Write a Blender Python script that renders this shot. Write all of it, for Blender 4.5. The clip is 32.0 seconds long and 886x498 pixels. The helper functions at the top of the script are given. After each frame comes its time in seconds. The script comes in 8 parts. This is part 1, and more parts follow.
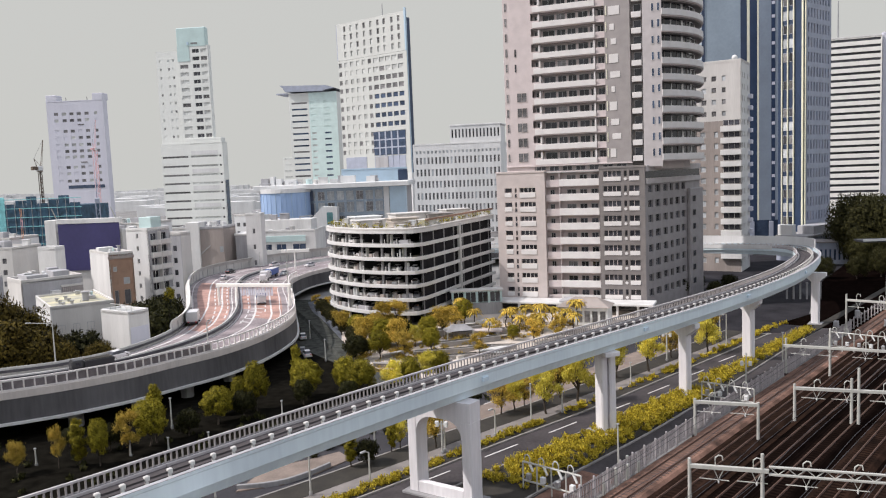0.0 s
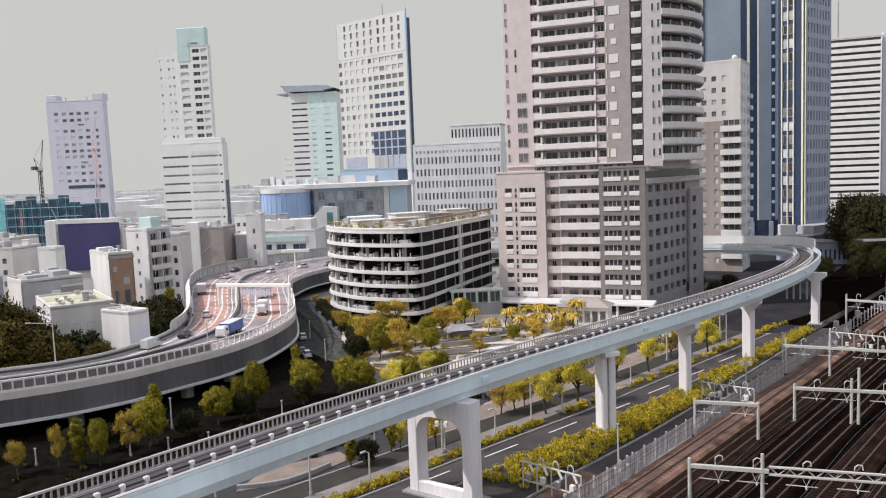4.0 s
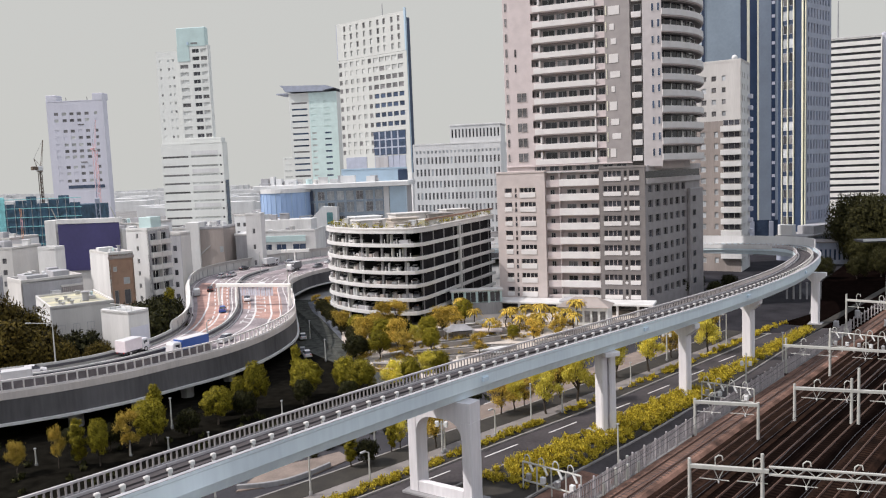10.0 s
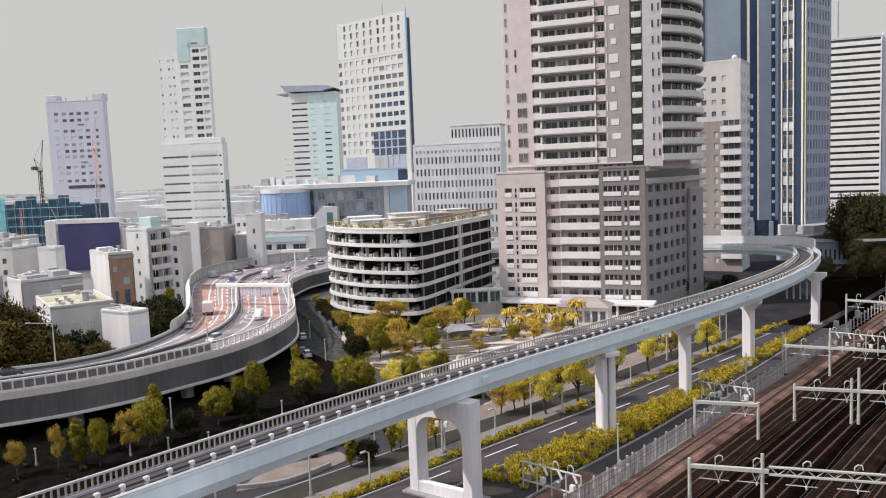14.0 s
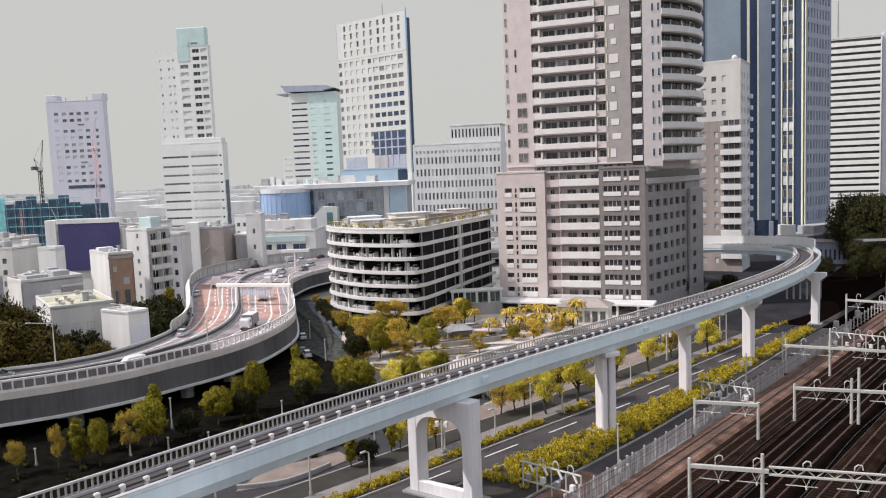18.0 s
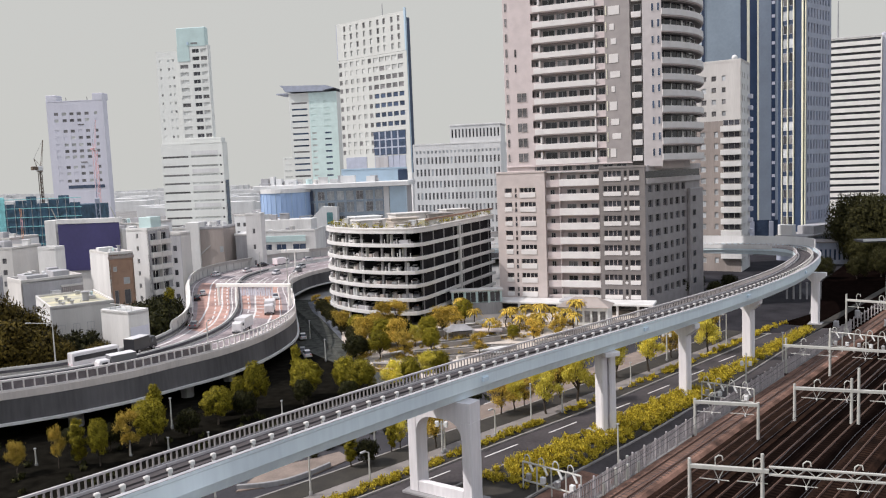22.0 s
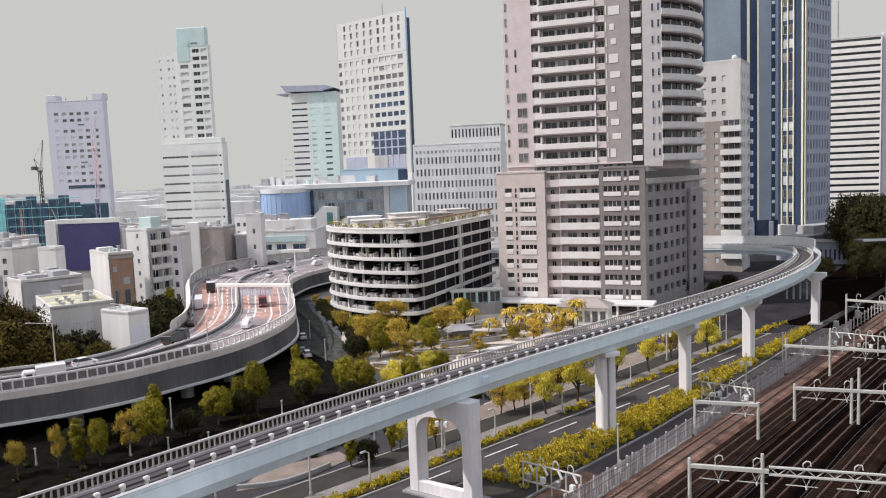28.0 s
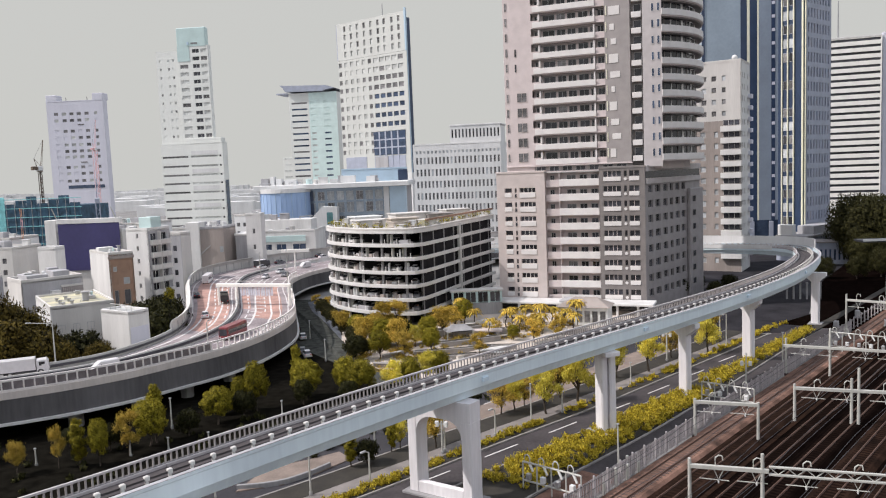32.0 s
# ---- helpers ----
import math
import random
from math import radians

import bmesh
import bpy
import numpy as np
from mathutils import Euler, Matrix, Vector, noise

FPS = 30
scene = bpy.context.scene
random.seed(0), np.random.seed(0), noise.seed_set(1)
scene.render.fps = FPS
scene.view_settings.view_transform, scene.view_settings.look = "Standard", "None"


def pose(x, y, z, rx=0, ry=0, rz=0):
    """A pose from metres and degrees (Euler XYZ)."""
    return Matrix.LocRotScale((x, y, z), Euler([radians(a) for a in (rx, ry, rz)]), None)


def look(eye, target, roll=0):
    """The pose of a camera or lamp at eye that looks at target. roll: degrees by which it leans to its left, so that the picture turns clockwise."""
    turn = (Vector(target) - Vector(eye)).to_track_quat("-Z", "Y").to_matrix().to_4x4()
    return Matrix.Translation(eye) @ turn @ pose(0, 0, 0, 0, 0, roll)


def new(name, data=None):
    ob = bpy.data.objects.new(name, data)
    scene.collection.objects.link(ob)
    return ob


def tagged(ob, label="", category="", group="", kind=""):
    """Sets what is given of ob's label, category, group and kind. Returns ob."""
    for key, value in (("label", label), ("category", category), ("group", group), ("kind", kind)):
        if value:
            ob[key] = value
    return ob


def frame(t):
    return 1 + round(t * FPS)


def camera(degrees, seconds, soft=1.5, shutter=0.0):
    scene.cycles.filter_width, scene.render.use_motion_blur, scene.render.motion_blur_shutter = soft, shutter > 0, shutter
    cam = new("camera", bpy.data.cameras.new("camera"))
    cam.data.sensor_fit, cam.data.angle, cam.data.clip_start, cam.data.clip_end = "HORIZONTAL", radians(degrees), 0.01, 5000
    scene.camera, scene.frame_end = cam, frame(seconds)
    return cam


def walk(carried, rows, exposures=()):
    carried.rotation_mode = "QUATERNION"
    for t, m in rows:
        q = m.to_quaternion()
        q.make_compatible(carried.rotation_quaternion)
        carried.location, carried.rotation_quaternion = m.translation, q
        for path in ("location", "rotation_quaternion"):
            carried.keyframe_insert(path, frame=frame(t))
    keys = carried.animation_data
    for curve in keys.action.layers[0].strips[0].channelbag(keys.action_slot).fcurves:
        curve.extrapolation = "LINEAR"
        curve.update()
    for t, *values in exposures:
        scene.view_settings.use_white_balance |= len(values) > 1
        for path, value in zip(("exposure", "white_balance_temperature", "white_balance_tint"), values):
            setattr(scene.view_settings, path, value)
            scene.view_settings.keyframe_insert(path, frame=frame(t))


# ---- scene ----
# ------------------------------------------------------------ camera
GROW = 1.3                                          # metres to a unit of the plan below
EYE = (0.0, 0.0, 29.5 * GROW)
cam = camera(58.5, 32.0, soft=1.15)
STAND = look(EYE, (0.0, math.cos(radians(5.55)), EYE[2] - math.sin(radians(5.55))), roll=-2.29)
walk(cam, [(0.0, STAND), (32.0, STAND)], [(0.0, -0.195, 6540, 12.2), (32.0, -0.195, 6540, 12.2)])

# ------------------------------------------------------------ light
SUN_AZ, SUN_EL = radians(188.0), radians(47.0)      # from +x, counter-clockwise
sun_way = Vector((math.cos(SUN_AZ) * math.cos(SUN_EL), math.sin(SUN_AZ) * math.cos(SUN_EL), math.sin(SUN_EL)))
world = bpy.data.worlds.new("hazy_sky")
scene.world = world
world.use_nodes = True
wn = world.node_tree.nodes
wl = world.node_tree.links
sky = wn.new("ShaderNodeTexSky")
sky.sky_type = "NISHITA"
sky.sun_disc = False
sky.sun_elevation = SUN_EL
sky.sun_rotation = radians(90) - SUN_AZ
sky.air_density, sky.dust_density, sky.ozone_density = 1.0, 6.0, 1.0
haze = wn.new("ShaderNodeMix")
haze.data_type = "RGBA"
# the hazy veil itself grows brighter towards the zenith
veil = wn.new("ShaderNodeMix")
veil.data_type = "RGBA"
veil.inputs["A"].default_value, veil.inputs["B"].default_value = (6.9, 7.05, 6.75, 1), (13.8, 15.2, 17.7, 1)
# the haze is thick near the horizon and thins out higher up
wtc, wsep, wmap = wn.new("ShaderNodeTexCoord"), wn.new("ShaderNodeSeparateXYZ"), wn.new("ShaderNodeMapRange")
wmap.interpolation_type = "SMOOTHSTEP"
wmap.inputs["From Min"].default_value, wmap.inputs["From Max"].default_value = 0.2, 0.95
wmap.inputs["To Min"].default_value, wmap.inputs["To Max"].default_value = 0.95, 0.6
wl.new(wtc.outputs["Generated"], wsep.inputs["Vector"])
vmap = wn.new("ShaderNodeMapRange")
vmap.inputs["From Min"].default_value, vmap.inputs["From Max"].default_value = 0.22, 0.9
wl.new(wsep.outputs["Z"], vmap.inputs["Value"])
wl.new(vmap.outputs["Result"], veil.inputs["Factor"])
wl.new(veil.outputs["Result"], haze.inputs["B"])
wl.new(wsep.outputs["Z"], wmap.inputs["Value"])
wl.new(wmap.outputs["Result"], haze.inputs["Factor"])
wl.new(sky.outputs["Color"], haze.inputs["A"])
wl.new(haze.outputs["Result"], wn["Background"].inputs["Color"])
wn["Background"].inputs["Strength"].default_value = 0.1
sun = new("sun", bpy.data.lights.new("sun", "SUN"))
sun.data.energy, sun.data.angle, sun.data.color = 4.3, radians(0.8), (1.0, 0.955, 0.92)
sun.matrix_world = look(sun_way * 300, (0, 0, 0))


# ------------------------------------------------------------ materials
def mat(name, col, rough=0.7, metal=0.0, var=0.18, scale=0.35, bump=0.15, tint=None, rand=0.0, spec=0.5, trans=0.0, streak=False):
    """A surface with broad stains, fine grain and relief, at real size."""
    m = bpy.data.materials.new(name)
    m.use_nodes = True
    n, l = m.node_tree.nodes, m.node_tree.links
    b = n["Principled BSDF"]
    b.inputs["Roughness"].default_value, b.inputs["Metallic"].default_value = rough, metal
    b.inputs["Specular IOR Level"].default_value = spec
    tc = n.new("ShaderNodeTexCoord")
    src = tc.outputs["Object"]
    if streak:
        mp = n.new("ShaderNodeMapping")
        mp.inputs["Scale"].default_value = (1.0, 1.0, 0.12)
        l.new(src, mp.inputs["Vector"])
        src = mp.outputs["Vector"]
    big, small = n.new("ShaderNodeTexNoise"), n.new("ShaderNodeTexNoise")
    big.inputs["Scale"].default_value, small.inputs["Scale"].default_value = scale, scale * 14
    big.inputs["Detail"].default_value = small.inputs["Detail"].default_value = 5
    l.new(src, big.inputs["Vector"]), l.new(src, small.inputs["Vector"])
    both = n.new("ShaderNodeMath")
    both.operation = "MULTIPLY_ADD"
    l.new(small.outputs["Fac"], both.inputs[0])
    both.inputs[1].default_value = 0.45
    l.new(big.outputs["Fac"], both.inputs[2])
    ramp = n.new("ShaderNodeValToRGB")
    lo = [c * (1 - var) for c in (tint or col)]
    hi = [min(1, c * (1 + var)) for c in col]
    ramp.color_ramp.elements[0].position, ramp.color_ramp.elements[1].position = 0.48, 0.95
    ramp.color_ramp.elements[0].color, ramp.color_ramp.elements[1].color = (*lo, 1), (*hi, 1)
    l.new(both.outputs[0], ramp.inputs["Fac"])
    out = ramp.outputs["Color"]
    if rand:
        info, hsv, mr = n.new("ShaderNodeObjectInfo"), n.new("ShaderNodeHueSaturation"), n.new("ShaderNodeMapRange")
        mr.inputs["To Min"].default_value, mr.inputs["To Max"].default_value = 1 - rand, 1 + rand
        l.new(info.outputs["Random"], mr.inputs["Value"])
        l.new(mr.outputs["Result"], hsv.inputs["Value"])
        l.new(out, hsv.inputs["Color"])
        out = hsv.outputs["Color"]
    l.new(out, b.inputs["Base Color"])
    if bump:
        bp = n.new("ShaderNodeBump")
        bp.inputs["Strength"].default_value, bp.inputs["Distance"].default_value = bump, 0.05
        l.new(small.outputs["Fac"], bp.inputs["Height"])
        l.new(bp.outputs["Normal"], b.inputs["Normal"])
    if trans:
        tr, mx = n.new("ShaderNodeBsdfTranslucent"), n.new("ShaderNodeMixShader")
        l.new(out, tr.inputs["Color"])
        mx.inputs["Fac"].default_value = trans
        l.new(b.outputs["BSDF"], mx.inputs[1]), l.new(tr.outputs["BSDF"], mx.inputs[2])
        l.new(mx.outputs["Shader"], n["Material Output"].inputs["Surface"])
    return m


def leaf_mat(name, dark, light, trans=0.42):
    """Leaves: each clump has a shade of its own."""
    m = bpy.data.materials.new(name)
    m.use_nodes = True
    n, l = m.node_tree.nodes, m.node_tree.links
    b = n["Principled BSDF"]
    b.inputs["Roughness"].default_value, b.inputs["Specular IOR Level"].default_value = 0.65, 0.08
    geo, ramp, info, hsv, mr = (n.new("ShaderNode" + k) for k in ("NewGeometry", "ValToRGB", "ObjectInfo", "HueSaturation", "MapRange"))
    ramp.color_ramp.elements[0].color, ramp.color_ramp.elements[1].color = (*dark, 1), (*light, 1)
    l.new(geo.outputs["Random Per Island"], ramp.inputs["Fac"])
    mr.inputs["To Min"].default_value, mr.inputs["To Max"].default_value = 0.75, 1.25
    l.new(info.outputs["Random"], mr.inputs["Value"])
    l.new(mr.outputs["Result"], hsv.inputs["Value"])
    l.new(ramp.outputs["Color"], hsv.inputs["Color"])
    l.new(hsv.outputs["Color"], b.inputs["Base Color"])
    tr, mx = n.new("ShaderNodeBsdfTranslucent"), n.new("ShaderNodeMixShader")
    l.new(hsv.outputs["Color"], tr.inputs["Color"])
    mx.inputs["Fac"].default_value = trans
    l.new(b.outputs["BSDF"], mx.inputs[1]), l.new(tr.outputs["BSDF"], mx.inputs[2])
    l.new(mx.outputs["Shader"], n["Material Output"].inputs["Surface"])
    return m


ASPHALT = mat("asphalt", (0.042, 0.040, 0.045), 0.9, var=0.3, scale=0.15, bump=0.3, spec=0.2)
SIDE_TAR = mat("blue_grey_asphalt", (0.10, 0.108, 0.125), 0.9, var=0.3, scale=0.2, bump=0.3, spec=0.2)
BANK = mat("leaf_littered_bank", (0.062, 0.064, 0.058), 0.95, var=0.5, scale=0.8, bump=0.5, spec=0.0)
# yard surface darkened to carry the tower's shadow
YARD_TAR = mat("tar_with_tower_shade", (0.028, 0.027, 0.031), 0.9, var=0.4, scale=0.2, bump=0.3, spec=0.05)
STREET = mat("street_asphalt", (0.054, 0.047, 0.049), 0.9, var=0.4, scale=0.2, bump=0.3, spec=0.25)
RED_ASPHALT = mat("red_asphalt", (0.42, 0.245, 0.20), 0.85, var=0.25, scale=0.3, tint=(0.26, 0.16, 0.14))
EXP_ASPHALT = mat("expressway_asphalt", (0.29, 0.245, 0.248), 0.85, var=0.3, scale=0.2, tint=(0.17, 0.14, 0.15))
PAINT_LINE = mat("road_paint", (0.58, 0.56, 0.55), 0.7, var=0.35, scale=0.8)
PAVE = mat("paving", (0.185, 0.165, 0.155), 0.85, var=0.3, scale=0.5)
TAN_PAVE = mat("tan_paving", (0.20, 0.155, 0.13), 0.85, var=0.35, scale=0.4)
PLAZA = mat("plaza_paving", (0.50, 0.44, 0.385), 0.85, var=0.25, scale=0.4)
KERB = mat("kerb_stone", (0.28, 0.26, 0.245), 0.8, var=0.2, scale=1.2)
SOIL = mat("soil", (0.026, 0.022, 0.017), 0.95, var=0.4, scale=0.6)
GROUND = mat("ground", (0.19, 0.185, 0.18), 0.95, var=0.4, scale=0.05)
# ballast tones: the dark ones hold shade, the reddish one also sunlight
BALLAST = mat("ballast", (0.026, 0.0145, 0.0105), 0.95, var=0.45, scale=0.5, bump=0.8, tint=(0.016, 0.012, 0.010), spec=0.0)
BALLAST_DARK = mat("shade_dark_ballast", (0.0048, 0.0030, 0.0026), 0.95, var=0.45, scale=0.5, bump=0.8, spec=0.0)
BALLAST_RED = mat("rust_ballast", (0.19, 0.112, 0.086), 0.95, var=0.4, scale=0.4, bump=0.8, tint=(0.09, 0.06, 0.05), spec=0.0)
# lighter copy of the sleeper colour, for the sunlit track
SLEEPER_R = mat("sunlit_tone_sleeper", (0.10, 0.066, 0.054), 0.9, var=0.3, scale=2, rand=0.15, spec=0.2)
SLEEPER = mat("sleeper", (0.012, 0.0074, 0.006), 0.9, var=0.3, scale=2, rand=0.2, spec=0.0)
RAIL = mat("rail_steel", (0.115, 0.062, 0.044), 0.7, 0.0, var=0.2, scale=2)
CONC = mat("concrete", (0.55, 0.54, 0.52), 0.85, var=0.16, scale=0.25, streak=True)
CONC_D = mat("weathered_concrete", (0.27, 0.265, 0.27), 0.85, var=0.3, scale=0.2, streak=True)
# streaky, and darker than the other concrete to hold the wall's shade
CONC_W = mat("streaked_concrete_with_shade", (0.095, 0.09, 0.094), 0.85, var=0.45, scale=0.15, streak=True)
CONC_P = mat("pale_pier_concrete", (0.72, 0.695, 0.715), 0.75, var=0.16, scale=0.3, streak=True)
GIRDER = mat("pale_blue_girder_paint", (0.74, 0.85, 0.94), 0.5, var=0.12, scale=0.14, bump=0.05, streak=True)
GIRDER_LIP = mat("pale_girder_edge", (0.62, 0.74, 0.84), 0.5, var=0.08, scale=0.2, bump=0.04)
DECK_D = mat("guideway_deck", (0.055, 0.046, 0.048), 0.85, var=0.4, scale=0.6)
STEEL_W = mat("white_painted_steel", (0.46, 0.455, 0.425), 0.5, var=0.15, scale=0.8, bump=0.05)
RUST_F = mat("stained_footing", (0.05, 0.035, 0.03), 0.9, var=0.3, scale=1.5)
STEEL_G = mat("galvanised_steel", (0.42, 0.42, 0.43), 0.45, 0.5, var=0.2, scale=1.2)
STEEL_D = mat("dark_steel", (0.07, 0.07, 0.08), 0.5, 0.4, var=0.3, scale=1)
FENCE_P = mat("lilac_grey_fence_paint", (0.42, 0.39, 0.40), 0.6, var=0.25, scale=0.8, rand=0.2)
INSUL = mat("white_insulator", (0.80, 0.80, 0.78), 0.4, var=0.08, scale=3)
CREAM = mat("cream_tile", (0.555, 0.485, 0.465), 0.6, var=0.09, scale=0.5, bump=0.1)
CREAM_UP = mat("pale_pinkish_tile", (0.59, 0.515, 0.51), 0.6, var=0.09, scale=0.5, bump=0.1)
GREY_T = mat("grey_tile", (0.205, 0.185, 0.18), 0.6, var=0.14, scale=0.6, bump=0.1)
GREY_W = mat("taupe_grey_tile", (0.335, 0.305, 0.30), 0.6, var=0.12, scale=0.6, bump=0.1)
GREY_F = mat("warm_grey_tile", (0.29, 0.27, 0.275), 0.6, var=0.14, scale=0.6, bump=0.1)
GREY_UP = mat("mid_grey_tile", (0.49, 0.455, 0.46), 0.6, var=0.1, scale=0.6, bump=0.1)
WHITE = mat("white_paint", (0.64, 0.63, 0.62), 0.6, var=0.13, scale=0.35, bump=0.06, streak=True)
WHITE_C = mat("bright_white_cladding", (0.84, 0.82, 0.78), 0.6, var=0.06, scale=0.3, bump=0.03)
WHITE_B = mat("white_balcony", (0.70, 0.67, 0.66), 0.6, var=0.07, scale=0.6, bump=0.05)
OFFWHITE = mat("off_white_render", (0.55, 0.53, 0.51), 0.8, var=0.12, scale=0.3, streak=True)
PALE = mat("pale_panel", (0.66, 0.66, 0.66), 0.6, var=0.11, scale=0.2, bump=0.05, streak=True)
# far tower walls and glass, paled so that their colour carries haze
FAR_W = mat("haze_paled_panel", (0.55, 0.56, 0.54), 0.7, var=0.06, scale=0.1, bump=0.02, streak=True)
# whiter copy, for far walls turned away from the sun
FAR_S = mat("haze_whitened_panel", (0.72, 0.735, 0.71), 0.7, var=0.06, scale=0.1, bump=0.02, streak=True)
GLASS_H = mat("haze_paled_glass", (0.50, 0.51, 0.50), 0.4, var=0.3, scale=0.6, bump=0.0, rand=0.3)
PALE_LAV = mat("pale_lavender_panel", (0.62, 0.62, 0.70), 0.6, var=0.07, scale=0.15, streak=True)
TEAL = mat("pale_teal_cladding", (0.50, 0.635, 0.63), 0.4, var=0.08, scale=0.2)
MINT = mat("pale_mint_glass", (0.66, 0.80, 0.78), 0.3, var=0.07, scale=0.3)
TEAL_D = mat("dark_teal_glass", (0.10, 0.22, 0.23), 0.25, var=0.3, scale=0.5, bump=0.0)
BLUE = mat("blue_metal_cladding", (0.33, 0.46, 0.69), 0.45, 0.0, var=0.14, scale=0.15, streak=True)
SKYBLUE = mat("light_blue_cladding", (0.44, 0.57, 0.68), 0.4, var=0.1, scale=0.2)
PURPLE = mat("dark_violet_billboard", (0.045, 0.04, 0.125), 0.4, var=0.2, scale=0.1, bump=0.02)
BROWN = mat("brown_brick", (0.30, 0.19, 0.135), 0.8, var=0.18, scale=0.6)
TAUPE = mat("taupe_render", (0.30, 0.26, 0.24), 0.85, var=0.2, scale=0.3, streak=True)
GREYB = mat("grey_render", (0.36, 0.355, 0.37), 0.85, var=0.2, scale=0.3, streak=True)
STEELBLUE = mat("steel_blue_curtain_wall", (0.31, 0.375, 0.45), 0.25, 0.2, var=0.14, scale=0.08, bump=0.02)
NAVY = mat("navy_panel", (0.03, 0.05, 0.10), 0.3, var=0.2, scale=0.2, bump=0.02)
SILVER = mat("silver_panel", (0.27, 0.32, 0.39), 0.4, 0.2, var=0.1, scale=0.15, bump=0.02)
IVORY = mat("ivory_column", (0.78, 0.76, 0.60), 0.5, var=0.1, scale=0.5)
LILAC = mat("blue_grey_stone", (0.36, 0.39, 0.48), 0.6, var=0.12, scale=0.4)
CYAN_NET = mat("cyan_scaffold_sheet", (0.22, 0.55, 0.58), 0.7, var=0.25, scale=0.5)
NAVY_NET = mat("blue_scaffold_net", (0.03, 0.075, 0.12), 0.7, var=0.5, scale=0.7)
CRANE_B = mat("bronze_crane_paint", (0.10, 0.07, 0.05), 0.5, var=0.3, scale=1)
CRANE_R = mat("red_crane_paint", (0.74, 0.44, 0.46), 0.5, var=0.2, scale=1)
RUST = mat("orange_mast", (0.60, 0.30, 0.17), 0.6, var=0.2, scale=1)
ROOF_Y = mat("mossy_roof", (0.50, 0.46, 0.30), 0.9, var=0.25, scale=0.4, tint=(0.36, 0.36, 0.34))
ROOF_G = mat("roof_membrane", (0.42, 0.42, 0.41), 0.9, var=0.25, scale=0.4)
# near-black colour that stands in for the shade indoors
DARK_IN = mat("interior_shade", (0.022, 0.021, 0.024), 0.9, var=0.4, scale=0.5, spec=0.15)
GLASS = mat("dark_window_glass", (0.045, 0.046, 0.055), 0.12, var=0.5, scale=0.9, bump=0.0, rand=0.6)
GLASS_M = mat("curtained_window_glass", (0.17, 0.165, 0.17), 0.2, var=0.6, scale=1.3, bump=0.0, rand=0.5)
GLASS_P = mat("pale_window_glass", (0.42, 0.44, 0.46), 0.25, var=0.25, scale=0.6, bump=0.0, rand=0.35)
GLASS_B = mat("blue_window_glass", (0.06, 0.085, 0.14), 0.12, var=0.4, scale=0.3, bump=0.0, rand=0.4)
# bank ground kept near black: the shade over it is in this colour
BANK_SHADE = mat("shade_dark_bank", (0.0085, 0.0078, 0.0062), 0.95, var=0.5, scale=0.8, bump=0.5, spec=0.0)
RAIL_P = mat("beige_rail_paint", (0.78, 0.73, 0.71), 0.6, var=0.12, scale=0.8)
# dark tone for the shade seen between the railing posts
RAIL_SHADE = mat("rail_shade_strip", (0.19, 0.165, 0.175), 0.35, var=0.4, scale=0.8, bump=0.02)
PANEL_P = mat("parapet_concrete", (0.60, 0.54, 0.51), 0.85, var=0.15, scale=0.4, streak=True)
BARK = mat("bark", (0.055, 0.042, 0.032), 0.95, var=0.35, scale=3, bump=0.8)
LEAF = leaf_mat("green_leaves", (0.028, 0.026, 0.004), (0.37, 0.31, 0.03), 0.04)
LEAF_Y = leaf_mat("yellow_green_leaves", (0.38, 0.33, 0.04), (0.90, 0.79, 0.17), 0.4)
LEAF_S = leaf_mat("olive_shrub_leaves", (0.15, 0.118, 0.012), (0.94, 0.76, 0.10), 0.46)
LEAF_O = leaf_mat("autumn_olive_leaves", (0.10, 0.076, 0.013), (0.88, 0.63, 0.13), 0.35)
# wood leaves darkened in colour for the shadow side of the crowns
LEAF_W = leaf_mat("shade_dimmed_wood_leaves", (0.010, 0.009, 0.003), (0.13, 0.095, 0.02), 0.06)
# leaves lowered to near black, so the colour itself holds the shade
LEAF_D = leaf_mat("shade_dark_leaves", (0.010, 0.011, 0.005), (0.046, 0.045, 0.014), 0.1)
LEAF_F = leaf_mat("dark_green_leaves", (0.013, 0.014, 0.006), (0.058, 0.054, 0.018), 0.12)


